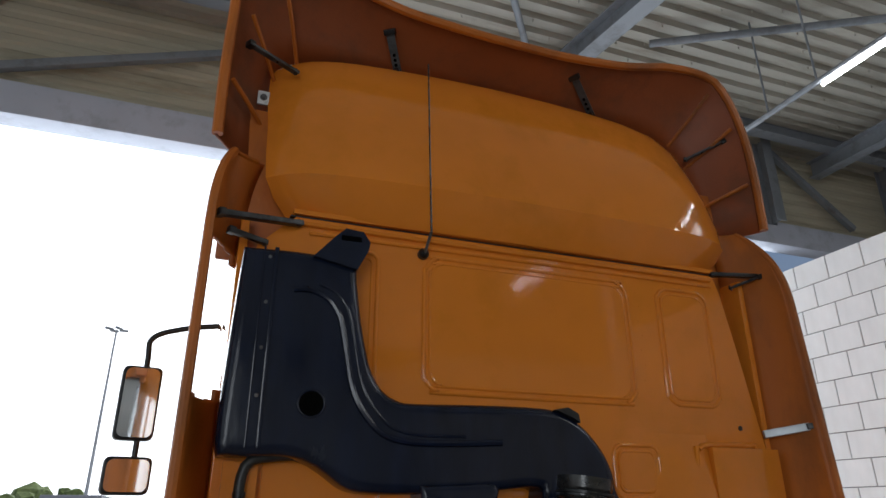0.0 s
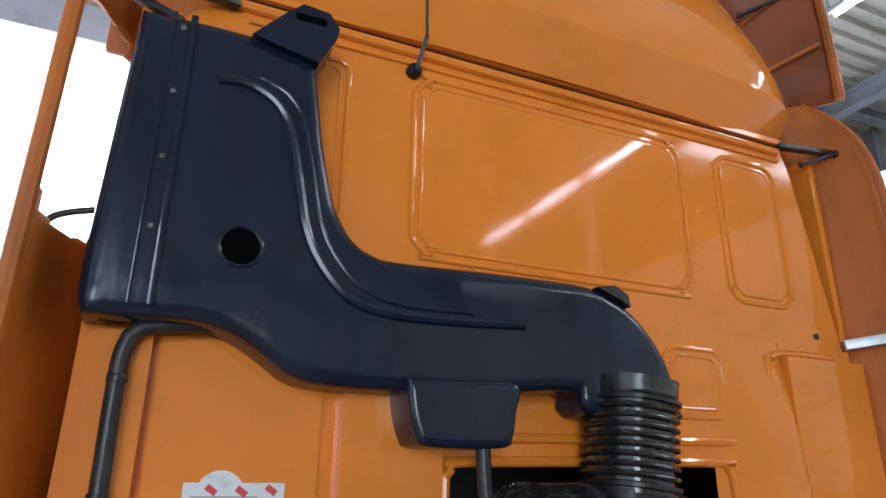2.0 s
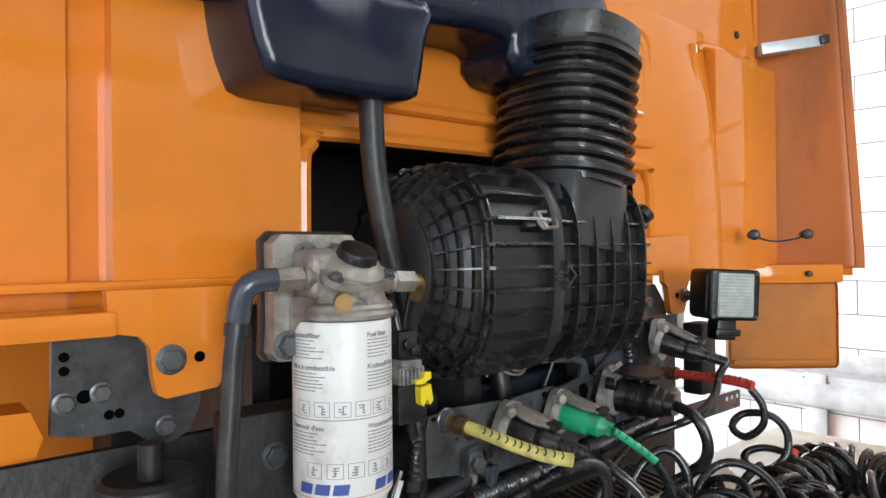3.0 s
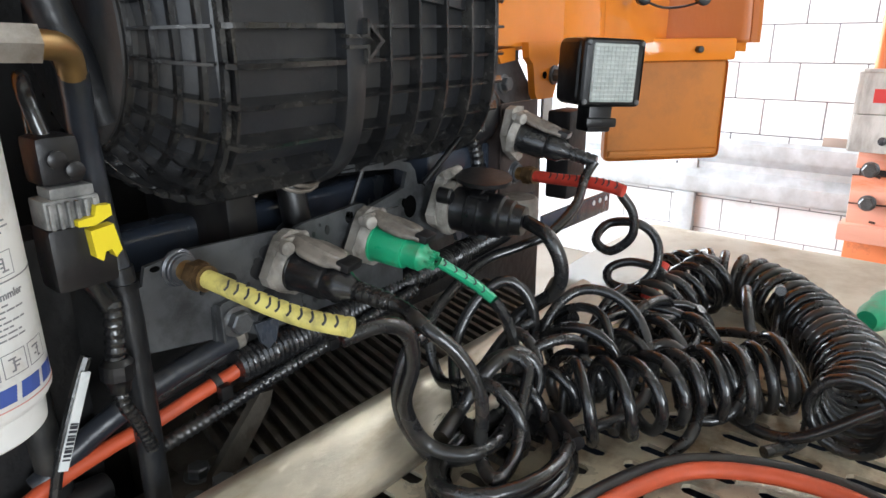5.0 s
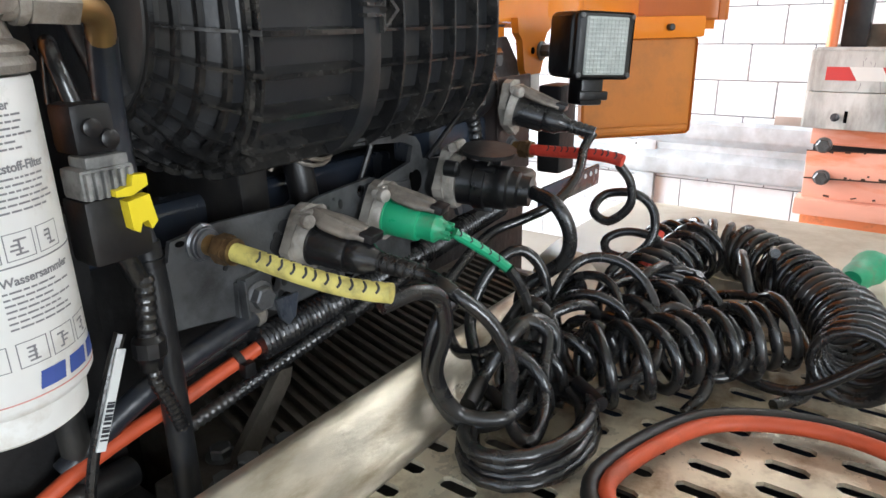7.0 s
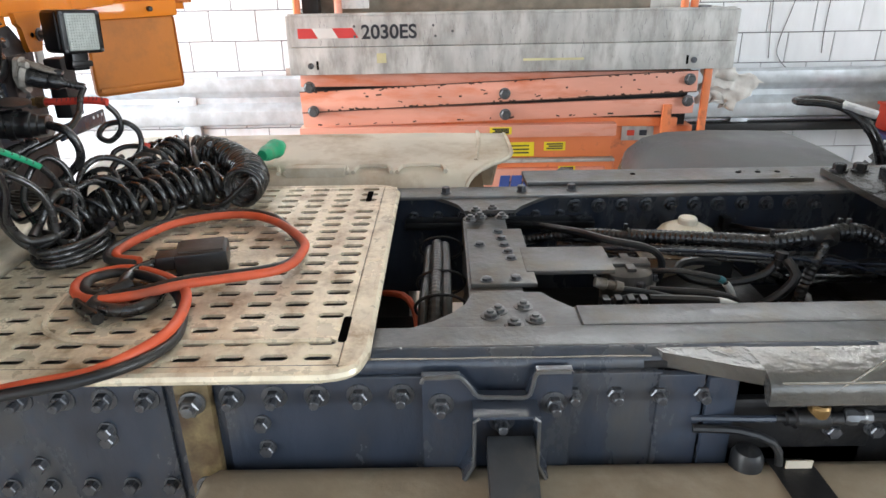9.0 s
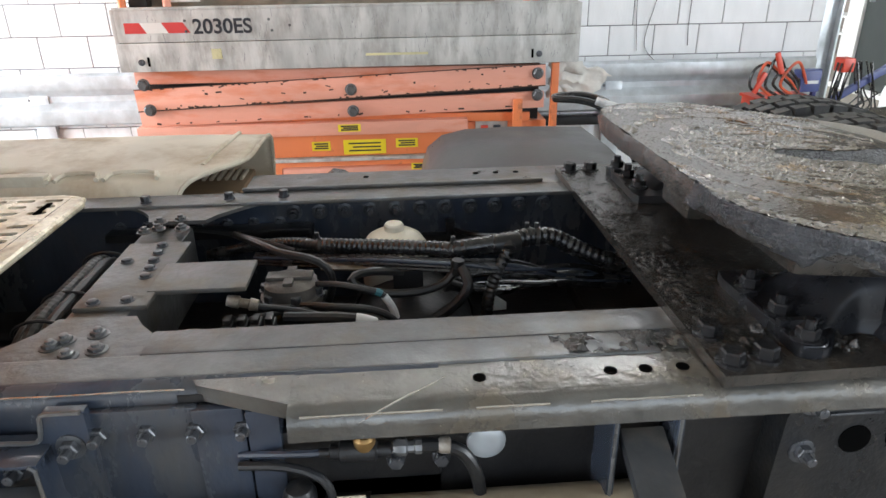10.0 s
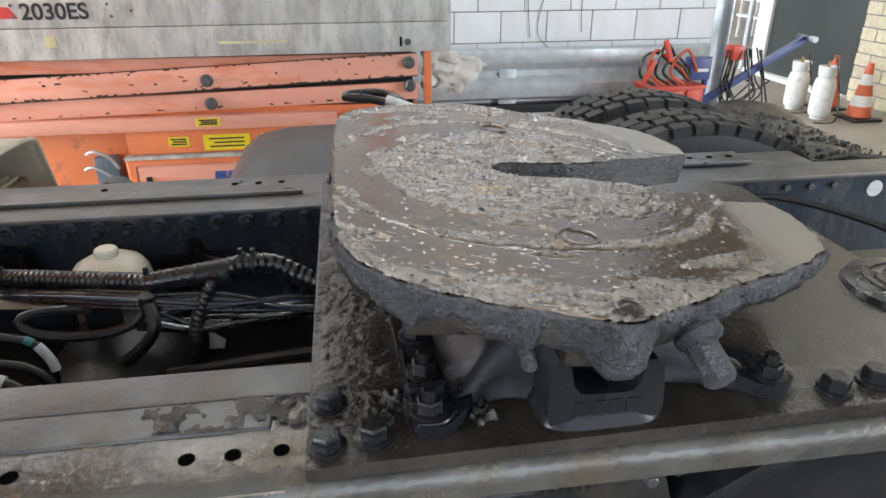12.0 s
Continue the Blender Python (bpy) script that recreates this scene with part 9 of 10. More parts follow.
bm.faces.new(low)
bmesh.ops.triangulate(bm, faces=[f])
part("top_plate", bm, GREASEGRIT, fw, "worn plate black with grease", smooth=40).matrix_basis = FM
# film of grease: bare brown bands, beaded ripples and a smooth skin, all running round the throat
poly = [(p.x, p.y) for p in loop]


def soft_step(v, lo, hi):
    k = min(1.0, max(0.0, (v - lo) / (hi - lo)))
    return k * k * (3 - 2 * k)


# radius and how much grease lies there
BANDS = [(0.0, 0.9), (0.10, 0.8), (0.17, 0.75), (0.215, 0.62), (0.235, 0.30), (0.268, 0.28), (0.288, 0.85), (0.300, 0.35), (0.345, 0.36), (0.372, 0.48), (0.395, 0.85), (0.44, 0.95), (0.6, 1.0)]


def band(r):
    for (a, u), (b, v) in zip(BANDS, BANDS[1:]):
        if a <= r <= b:
            return u + (v - u) * (r - a) / (b - a)
    return 1.0


bm = B()
cover = bm.verts.layers.float.new("cover")
skin = bm.verts.layers.float.new("skin")
S = 0.002
verts = {}
spans = {}
for j in range(-180, 142):
    y = j * S + 0.00013
    spans[j] = sorted((x1 + (x2 - x1) * (y - y1) / (y2 - y1)) for (x1, y1), (x2, y2) in zip(poly, poly[1:] + poly[:1]) if (y1 > y) != (y2 > y))
for j, cuts in spans.items():
    y = j * S + 0.00013
    for a, b in zip(cuts[::2], cuts[1::2]):
        for i in range(math.ceil(a / S), math.floor(b / S) + 1):
            x = i * S
            q = Vector((x, y, 0))
            r = math.hypot(x, y)
            rr = r + 0.010 * noise.noise(q * 11)
            # near the throat the smears run straight along it, further out they go round
            if r < 0.2:
                smear = noise.noise(Vector((x * 75, y * 14, 0)))
                fine = noise.noise(Vector((x * 270, y * 110, 3)))
            else:
                smear = noise.noise(Vector((rr * 62, x / r * 3.2, y / r * 3.2)))
                fine = noise.noise(Vector((rr * 250, x / r * 24, y / r * 24)))
            patch = noise.noise(q * 17 + Vector((5, 1, 0)))
            drop = noise.noise(q * 185 + Vector((0, 9, 0)))
            plain = soft_step(-y - 0.215 + 0.25 * (abs(x) - 0.22) + 0.02 * patch, 0.0, 0.07) if abs(x) > 0.12 else 0.0
            c = soft_step(band(rr) + 0.55 * smear + 0.55 * patch + 0.22 * fine, 0.50, 0.68)
            ridge = 1 - abs(fine)
            h = c * (0.0007 + 0.0030 * max(0, ridge - 0.70) + 0.0048 * max(0, drop - 0.05) + 0.0010 * max(0, smear))
            h += (1 - c) * 0.0032 * max(0, drop - 0.34)
            h *= 1 - 0.9 * plain
            edge = math.exp(-((rr - 0.29) / 0.006) ** 2) * 0.0012
            v = bm.verts.new((x, y, 0.0004 + h + plain * 0.0012 + edge))
            v[cover] = max(c, plain)
            v[skin] = plain
            verts[i, j] = v
for (i, j), v in verts.items():
    c = [(i, j), (i + 1, j), (i + 1, j + 1), (i, j + 1)]
    if all(k in verts for k in c):
        bm.faces.new([verts[k] for k in c])
bmesh.ops.delete(bm, geom=[v for v in bm.verts if not v.link_faces], context="VERTS")
part("grease_film", bm, GREASETOP, fw, "wet ridged grease in rings", smooth=80).matrix_basis = FM
# rim and skirt of grease hanging from the near edge in uneven lobes
HANG = [(0.27, 0.022), (0.240, 0.034), (0.215, 0.043), (0.191, 0.054), (0.183, 0.040), (0.173, 0.031), (0.149, 0.031), (0.116, 0.043), (0.092, 0.052), (0.078, 0.048), (0.074, 0.036), (0.067, 0.036), (0.062, 0.045), (0.038, 0.045), (0.028, 0.05), (0.012, 0.066), (-0.014, 0.064), (-0.020, 0.04), (-0.05, 0.036), (-0.07, 0.030), (-0.10, 0.034), (-0.13, 0.042), (-0.18, 0.038), (-0.25, 0.034), (-0.42, 0.034)]


def hang_depth(y):
    for (a, u), (b, v) in zip(HANG, HANG[1:]):
        if b <= y <= a:
            return u + (v - u) * (a - y) / (a - b)
    return 0.034


skirt = sorted((p for p in loop if p.x < -0.20 and -0.34 < p.y < 0.274), key=lambda p: p.y)
skirt = [a.lerp(b, k / 3) for a, b in zip(skirt, skirt[1:]) for k in range(3)]
bm = B()
rows = []
for p in skirt:
    h = hang_depth(p.y) + 0.004 * noise.noise(p * 60)
    lug = math.exp(-((p.y - 0.0) / 0.022) ** 4) * 0.010 - math.exp(-((p.y + 0.04) / 0.02) ** 4) * 0.006 - math.exp(-((p.y - 0.075) / 0.008) ** 4) * 0.008
    old = soft_step(p.y, -0.16, -0.09)
    row = []
    for k in range(19):
        f = k / 18
        inn = -0.003 + 0.022 * f ** 3 - lug * min(1, f * 3)
        q = Vector((p.x * 60, p.y * 60, f * h * 60))
        grit = 0.0032 * noise.noise(q) + 0.0030 * noise.noise(q * 3.3) + 0.0022 * noise.noise(Vector((p.x * 110, p.y * 110, f * h * 480)))
        row.append(p + Vector((inn + grit * (0.35 + 0.65 * min(1, f * 4)) + (1 - old) * 0.004 * noise.noise(q * 0.7), 0.0015 * noise.noise(q * 2.1), 0.0012 - f * h)))
    rows.append(row)
grid_sheet(bm, rows)
thicken(part("grease_skirt", bm, GREASEEDGE, fw, "thick grey grease on the rim", smooth=70), 0.008, 0).matrix_basis = FM
# ribs and lugs below the plate
for x0, x1, y0, y1, z0, z1 in ((-0.42, -0.33, -0.02, 0.05, -0.07, -0.03), (0.33, 0.42, -0.02, 0.05, -0.07, -0.03), (-0.36, 0.40, 0.06, 0.20, -0.07, -0.035), (-0.27, -0.06, -0.27, -0.06, -0.085, -0.045), (0.06, 0.27, -0.27, -0.06, -0.085, -0.045), (-0.06, 0.06, 0.05, 0.2, -0.11, -0.05)):
    part("under_rib", box(B(), x0, x1, y0, y1, z0, z1, 0.012, 2), GREASEPLATE, fw).matrix_basis = FM
part("lug", box(B(), -0.43, -0.385, -0.016, 0.014, -0.07, -0.02, 0.008, 3), GREASEEDGE, fw).matrix_basis = FM
part("pin", lathe(B(), (-0.405, 0.087, -0.046), (-1, 0.05, -0.25), [(0, 0.0075), (0.03, 0.0075), (0.034, 0.006), (0.036, 0.003)], 14), GREASEEDGE, fw).matrix_basis = FM
bigpin = part("release_pin", lathe(B(), (-0.385, -0.086, -0.030), (-0.86, -0.14, -0.38), [(0, 0.018), (0.028, 0.018), (0.030, 0.0165), (0.074, 0.0165), (0.078, 0.0145), (0.0785, 0.0)], 8), GREASEEDGE, fw, "stub of a greasy release pin", smooth=25)
bigpin.matrix_basis = FM
part("pin_collar", lathe(B(), (-0.405, -0.089, -0.034), (-0.86, -0.14, -0.38), [(0, 0.024), (0.010, 0.025), (0.014, 0.022), (0.016, 0.017)], 18), GREASEEDGE, fw).matrix_basis = FM
part("grease_nipple", lathe(B(), (-0.425, -0.002, 0.0012), (0, 0, 1), [(0, 0.015), (0.003, 0.0145), (0.0045, 0.011), (0.002, 0.008), (0.005, 0.004), (0.006, 0.0)], 14), GREASEPLATE, fw).matrix_basis = FM
for x, y in ((-0.257, -0.01), (0.245, -0.02)):
    part("wear_ring", sweep(B(), [Vector((x + 0.024 * math.cos(k * 0.42), y + 0.024 * math.sin(k * 0.42), 0.0012)) for k in range(16)], 0.0022, 6), GREASETOP, fw).matrix_basis = FM
# cast bearing blocks: a saddle with a pocket, smooth wings that sweep down to the feet
BLOCKBOLT = mesh_of(hex_bolt(0.0145, 0.017, 1.4, 0.011), BLACKBOLT)
FOOTZ = 1.0725


def wing(stations, parent, flip):
    """Smooth casting over stations (y, front x, back x, top z), closed down to the plate at both sides."""
    rows = []
    path = smooth_path([(y, a, z) for y, a, b, z in stations], 0.006)
    backs = smooth_path([(y, b, z) for y, a, b, z in stations], 0.006)
    n = min(len(path), len(backs))
    for k in range(n):
        p, q = path[k], backs[round(k * (len(backs) - 1) / (n - 1))]
        y, a, z = p
        b, hh = q[1], z - FOOTZ
        rows.append([Vector((flip(x), y, zz)) for x, zz in ((a - 0.006, FOOTZ), (a - 0.002, FOOTZ + 0.10 * hh), (a + 0.001, FOOTZ + 0.35 * hh), (a + 0.005, FOOTZ + 0.70 * hh), (a + 0.011, FOOTZ + 0.90 * hh), (a + 0.020, FOOTZ + 0.985 * hh), (a + 0.032, z), (b - 0.02, z), (b - 0.004, FOOTZ + 0.8 * hh), (b, FOOTZ))])
    bm = B()
    grid_sheet(bm, rows)
    part("wing", bm, CAST, parent, smooth=80)


for s in (-1, 1):
    def mx(x):
        return 1.363 + s * (1.363 - x)

    def across(pts, x0, x1):
        return prism(B(), pts, min(mx(x0), mx(x1)), max(mx(x0), mx(x1)), "x")

    def flat_on(pts, z0, z1):
        return prism(B(), [(mx(x), y) for x, y in pts], z0, z1, "z")

    o = thing("bearing_block", (mx(1.0), -0.05, 1.07), "black cast bearing block bolted to the plate", "bearing block", group="bearing blocks")
    saddle = [(-0.110, 1.078), (0.010, 1.078), (0.013, 1.09), (0.013, 1.12), (0.011, 1.150), (0.005, 1.160), (-0.003, 1.158), (-0.009, 1.145), (-0.013, 1.125), (-0.020, 1.1155), (-0.030, 1.113), (-0.068, 1.112), (-0.078, 1.1145), (-0.084, 1.123), (-0.087, 1.142), (-0.091, 1.150), (-0.099, 1.150), (-0.106, 1.142), (-0.110, 1.12), (-0.112, 1.09)]
    part("saddle", bevel_all(across(saddle, 0.953, 1.07), 0.005, 3), CAST, o, smooth=50)
    part("saddle_root", lathe(B(), (mx(1.013), -0.050, FOOTZ), (0, 0, 1), [(0, 0.070), (0.004, 0.0685), (0.009, 0.065), (0.016, 0.063), (0.026, 0.0615), (0.030, 0.050)], 40, 0.95, 1.0, 4.5), CAST, o, smooth=60)
    part("pocket_back", across([(-0.09, 1.11), (0.005, 1.11), (0.005, 1.155), (-0.09, 1.145)], 1.025, 1.065), CAST, o)
    for k, (w, hh) in enumerate(((0.012, 0.018), (0.013, 0.018), (0.012, 0.018), (0.014, 0.018))):
        y = -0.016 - k * 0.0185
        part("relief_mark", bevel_all(across([(y, 1.087), (y - w, 1.087), (y - w, 1.087 + hh), (y, 1.087 + hh)], 0.9515, 0.956), 0.0015, 2), CAST, o)
    # long foot with three bolts, short foot with one
    foot = [(0.960, 0.112), (0.957, 0.123), (0.958, 0.140), (0.967, 0.151), (1.03, 0.153), (1.10, 0.154), (1.16, 0.156), (1.185, 0.15), (1.185, 0.08), (1.06, 0.075), (1.0, 0.082), (0.975, 0.098)]
    part("foot", bevel_all(flat_on(foot, FOOTZ, 1.088), 0.0055, 3), CAST, o, smooth=50)
    part("foot_rim", hose(B(), [(mx(x), y, 1.087) for x, y in ((1.10, 0.150), (1.03, 0.149), (0.972, 0.147), (0.963, 0.139), (0.962, 0.124), (0.967, 0.114), (0.98, 0.105))], 0.0035, 6), CAST, o)
    part("foot_step", bevel_all(flat_on([(1.012, 0.112), (1.012, 0.149), (1.022, 0.150), (1.022, 0.108)], 1.085, 1.097), 0.003, 2), CAST, o)
    bar = [(1.03, -0.20), (1.0, -0.212), (0.974, -0.230), (0.964, -0.246), (0.965, -0.264), (0.976, -0.277), (0.996, -0.277), (1.03, -0.255), (1.06, -0.22)]
    part("foot", bevel_all(flat_on(bar, FOOTZ, 1.091), 0.0055, 3), CAST, o, smooth=50)
    wing([(0.122, 0.978, 1.16, 1.084), (0.105, 0.990, 1.16, 1.090), (0.085, 1.002, 1.15, 1.103), (0.060, 1.014, 1.14, 1.128), (0.035, 1.018, 1.13, 1.148), (0.012, 1.008, 1.12, 1.157), (-0.010, 0.995, 1.11, 1.157)], o, mx)
    wing([(-0.085, 0.990, 1.10, 1.150), (-0.110, 1.008, 1.10, 1.149), (-0.135, 1.018, 1.10, 1.138), (-0.165, 1.016, 1.09, 1.120), (-0.195, 1.004, 1.07, 1.105), (-0.225, 0.988, 1.04, 1.094), (-0.245, 0.982, 1.02, 1.086)], o, mx)
    for x, y in ((0.982, 0.131), (1.050, 0.129), (1.128, 0.131), (0.988, -0.254)):
        shared("block_bolt", BLOCKBOLT, along((mx(x), y, 1.0885), (0, 0, 1)), o)
    for k in range(3):
        part("cast_mark", box(B(), min(mx(1.005), mx(1.012)) + 0.002 * k, max(mx(1.005), mx(1.012)) + 0.002 * k, 0.098 - k * 0.004, 0.101 - k * 0.004, 1.093, 1.0965, 0.001), CAST, o)
# air spring top behind the plate
o = thing("air_spring", (1.16, -0.66, 0.9), "round black rubber air spring top by the rail", "air spring")
part("bellows", lathe(B(), (1.17, -0.60, 0.96), (0, 0, 1), [(0, 0.085), (0.05, 0.105), (0.09, 0.105), (0.12, 0.09), (0.125, 0.07)], 32), RUBBER, o)
for r in (0.066, 0.05, 0.034, 0.018):
    part("ring", lathe(B(), (1.17, -0.60, 1.084), (0, 0, 1), [(0, r), (0.004, r), (0.004, r - 0.008), (0.0, r - 0.009)], 28), RUBBER, o)
for x, y in ((1.04, -0.62), (0.99, -0.55)):
    shared("spring_bolt", BOLT3, along((x, y, 1.05), (0, 0, 1)), o)
part("carrier", box(B(), 0.95, 1.35, -0.82, -0.5, 1.02, 1.05, 0.01), CAST, o)
o = thing("drain_line", (1.4, -0.7, 0.98), "bent dark pipe behind the fifth wheel", "pipe")
part("pipe", hose(B(), [(1.73, -0.6, 1.0), (1.68, -0.75, 1.015), (1.55, -0.92, 0.98), (1.4, -1.0, 0.93), (1.25, -0.95, 0.93)], 0.008, 8), HOSE, o)
for y in (-0.80, -0.86, -0.92):
    part("web_stud", cyl(B(), (1.748, y, 1.015), (1.74, y, 1.015), 0.008, n=10), BOLT, frame_thing)
# white disc paints the light showing through the web's opening
part("web_opening_light", cyl(B(), (1.747, -1.03, 1.0), (1.7445, -1.03, 1.0), 0.02, n=16), STICKER, frame_thing)
part("perforated_strip", box(B(), 1.80, 1.88, -0.735, -0.57, 1.058, 1.066, 0.002), RAILTOP, frame_thing)
for k in range(3):
    part("drilled_hole", cyl(B(), (1.84, -0.60 - k * 0.05, 1.064), (1.84, -0.60 - k * 0.05, 1.067), 0.008, n=10), HOLE, frame_thing)

# ---- rear wheels and mudguards ----


def tyre(x0, x1, cy, cz, R):
    o = thing("rear_tyre", ((x0 + x1) / 2, cy, 0.0), "dusty truck tyre with a blocky tread", "tyre", group="rear tyres")
    w = x1 - x0
    part("carcass", lathe(B(), (x0, cy, cz), (1, 0, 0), [(0.03, 0.30), (0.0, 0.36), (0.0, R - 0.10), (0.02, R - 0.035), (0.05, R - 0.018), (w / 2, R - 0.012), (w - 0.05, R - 0.018), (w - 0.02, R - 0.035), (w, R - 0.10), (w, 0.36), (w - 0.03, 0.30)], 64), TYRE, o)
    part("rim", lathe(B(), (x0 + 0.05, cy, cz), (1, 0, 0), [(0, 0.30), (0.02, 0.26), (0.1, 0.22), (0.12, 0.1)], 36), GALV, o)
    bm = B()
    N = 52
    for k in range(N):
        a = 2 * math.pi * k / N
        for j in range(4):
            xa, xb = x0 + 0.022 + j * (w - 0.04) / 4, x0 + 0.014 + (j + 1) * (w - 0.04) / 4
            sh = (0.5 if j in (1, 2) else 0.0) * 2 * math.pi / N + 0.02 * (j % 2)
            da = math.pi / N * 0.86
            drop = 0.010 if j in (0, 3) else 0.0
            vs = []
            for r in (R - 0.03 - drop, R - drop * 0.5):
                for x, t in ((xa, a + sh - da), (xb, a + sh - da * 0.8), (xb, a + sh + da), (xa, a + sh + da * 0.8)):
                    vs.append(bm.verts.new((x, cy + r * math.cos(t), cz + r * math.sin(t))))
            for f in ((4, 5, 6, 7), (0, 1, 5, 4), (1, 2, 6, 5), (2, 3, 7, 6), (3, 0, 4, 7)):
                bm.faces.new([vs[i] for i in f])
    tagged(part("tread", bm, TYRE, o, smooth=0), kind="stuff")
    return o


TY, TZ, TR = -0.75, 0.545, 0.55
tyre(2.02, 2.27, TY, TZ, TR)
tyre(2.32, 2.57, TY, TZ, TR)
tyre(0.14, 0.39, TY - 0.9, TZ, TR)
o = thing("mudguard", (2.3, 0.3, 0.8), "dusty grey plastic mudguard before the rear wheel", "mudguard", group="mudguards")
bm = B()
prof = [(0.56, 0.68), (0.558, 0.80), (0.55, 0.87), (0.53, 0.93), (0.48, 0.97), (0.40, 0.988), (0.25, 0.993), (0.10, 0.99), (-0.02, 0.985)]
rows = []
for x, d in ((1.93, -0.05), (1.94, -0.012), (1.97, 0.0), (2.3, 0.008), (2.58, 0.0), (2.61, -0.02), (2.615, -0.08)):
    rows.append([(x, y, z + d) for y, z in prof])
grid_sheet(bm, rows)
thicken(part("shell", bm, MUDGUARD, o, smooth=60), 0.006, 0)
part("stay", cyl(B(), (1.80, 0.30, 0.955), (2.5, 0.30, 0.965), 0.018, n=12), DARKSTEEL, o)
part("edge_bead", sweep(B(), smooth_path([(x, prof[0][0], prof[0][1] + d) for x, d in ((1.94, -0.01), (2.1, 0.0), (2.4, 0.0), (2.6, -0.01))], 0.05), 0.007, 6), MUDGUARD, o)
o = thing("mudguard", (2.3, -1.2, 0.8), "black mud-caked mudguard behind the rear wheel", "mudguard", group="mudguards")
bm = B()
prof = [(-0.96, 0.93), (-1.02, 0.978), (-1.2, 0.985), (-1.36, 0.95), (-1.47, 0.895), (-1.54, 0.81), (-1.58, 0.68)]
fine = smooth_path([(0, y, z) for y, z in prof], 0.025)
rows = []
for k in range(25):
    x = 1.93 + 0.68 * k / 24
    lip = 0.03 * max(0, abs(k / 12 - 1) - 0.85) / 0.15
    rows.append([(x, p.y, p.z + lip + 0.012 * noise.noise(Vector((x * 9, p.y * 9, 0))) + 0.006 * noise.noise(Vector((x * 40, p.y * 40, 4)))) for p in fine])
grid_sheet(bm, rows)
thicken(part("shell", bm, GREASEGRIT, o, smooth=60), 0.010, 0)
bm = B()
for k in range(420):
    p = fine[rg.randrange(len(fine))]
    bmesh.ops.create_icosphere(bm, subdivisions=1, radius=0.004 + 0.007 * rg.random(), matrix=pose(1.95 + 0.62 * rg.random(), p.y + 0.02 * rg.random(), p.z + 0.006, 30 * k, 20 * k, 0) @ Matrix.Diagonal((1.5, 1, 0.5, 1)))
tagged(part("caked_mud", bm, GREASEGRIT, o, smooth=80), kind="stuff")
part("stay", cyl(B(), (1.80, -1.35, 0.93), (2.55, -1.35, 0.91), 0.018, n=12), DARKSTEEL, o)
o = thing("suspension_cable", (1.98, 0.1, 1.15), "black looped cable with a white end on the mudguard", "cable")
part("loop", hose(B(), [(2.0, -0.02, 1.0), (2.01, 0.02, 1.10), (2.04, 0.08, 1.165), (2.06, 0.14, 1.185), (2.09, 0.20, 1.185), (2.13, 0.18, 1.185), (2.12, 0.10, 1.185), (2.05, 0.05, 1.165), (2.0, 0.0, 1.08), (1.99, -0.03, 1.0)], 0.010, 8), RUBBER, o)
part("sleeve", cyl(B(), (2.045, 0.10, 1.185), (2.015, 0.02, 1.16), 0.012, n=10), STICKER, o)

# ---- scissor lift against the wall ----
o = thing("scissor_lift", (4.18, 0.84, 0.0), "folded scissor lift with grey platform and faded orange arms", "scissor lift")
LX0, LX1 = 3.80, 4.58
pf = part("platform_side", box(B(), LX0, LX0 + 0.025, -0.31, 2.0, 1.185, 1.342, 0.006), LIFTGREY, o, "scuffed grey platform side")
part("platform_side", box(B(), LX0 - 0.006, LX0 + 0.025, -0.33, 2.01, 1.043, 1.183, 0.006), LIFTGREY, o)
part("platform_end", box(B(), LX0, LX1, -0.335, -0.30, 1.043, 1.34, 0.006), LIFTGREY, o)
part("platform_end", box(B(), LX0, LX1, 1.99, 2.015, 1.043, 1.34, 0.006), LIFTGREY, o)
part("platform_floor", box(B(), LX0 + 0.02, LX1, -0.30, 1.99, 1.16, 1.185), LIFTGREY, o)
part("platform_side", box(B(), LX1 - 0.02, LX1, -0.31, 2.0, 1.043, 1.40, 0.006), LIFTGREY, o)
part("toe_board", box(B(), LX0 + 0.12, LX0 + 0.14, 0.1, 1.86, 1.33, 1.43, 0.004), material("brown_toe_board", (0.2, 0.17, 0.13), 0.6, vary=0.3, scale=15, bump=0.03), o)
part("top_edge", box(B(), LX0 - 0.004, LX0 + 0.03, -0.31, 2.0, 1.336, 1.35, 0.004), LIFTGREY, o)
for y in (1.955, -0.05, -0.10):
    part("rail_post", cyl(B(), (LX0 + 0.03, y, 1.20), (LX0 + 0.03, y, 2.25), 0.02, n=12), LIFTORANGE2, o)
part("rail_post", cyl(B(), (LX0 + 0.03, 1.74, 1.20), (LX0 + 0.03, 1.74, 2.25), 0.02, n=12), LIFTORANGE, o)
for z in (1.8, 2.24):
    part("guard_tube", cyl(B(), (LX0 + 0.03, -0.3, z), (LX0 + 0.03, 1.98, z), 0.018, n=10), LIFTORANGE2, o)
part("control_box", box(B(), LX0 + 0.04, LX0 + 0.12, 1.84, 1.93, 1.345, 1.60, 0.012), BLACK, o)
part("manual_pouch", box(B(), LX0 + 0.035, LX0 + 0.05, 1.58, 1.73, 1.37, 1.60, 0.004), STICKER, o)
part("latch", box(B(), LX0 + 0.002, LX0 + 0.03, -0.18, -0.12, 1.33, 1.36, 0.004), BOLT, o)
for y, w in ((0.90, 0.055), (0.835, 0.06), (0.765, 0.075)):
    part("blue_mark", prism(B(), [(y, 0.39), (y - w, 0.39), (y - w - 0.012, 0.475), (y - 0.012, 0.475)], LX0 - 0.012, LX0 - 0.004, "x"), INKBLUE, o)
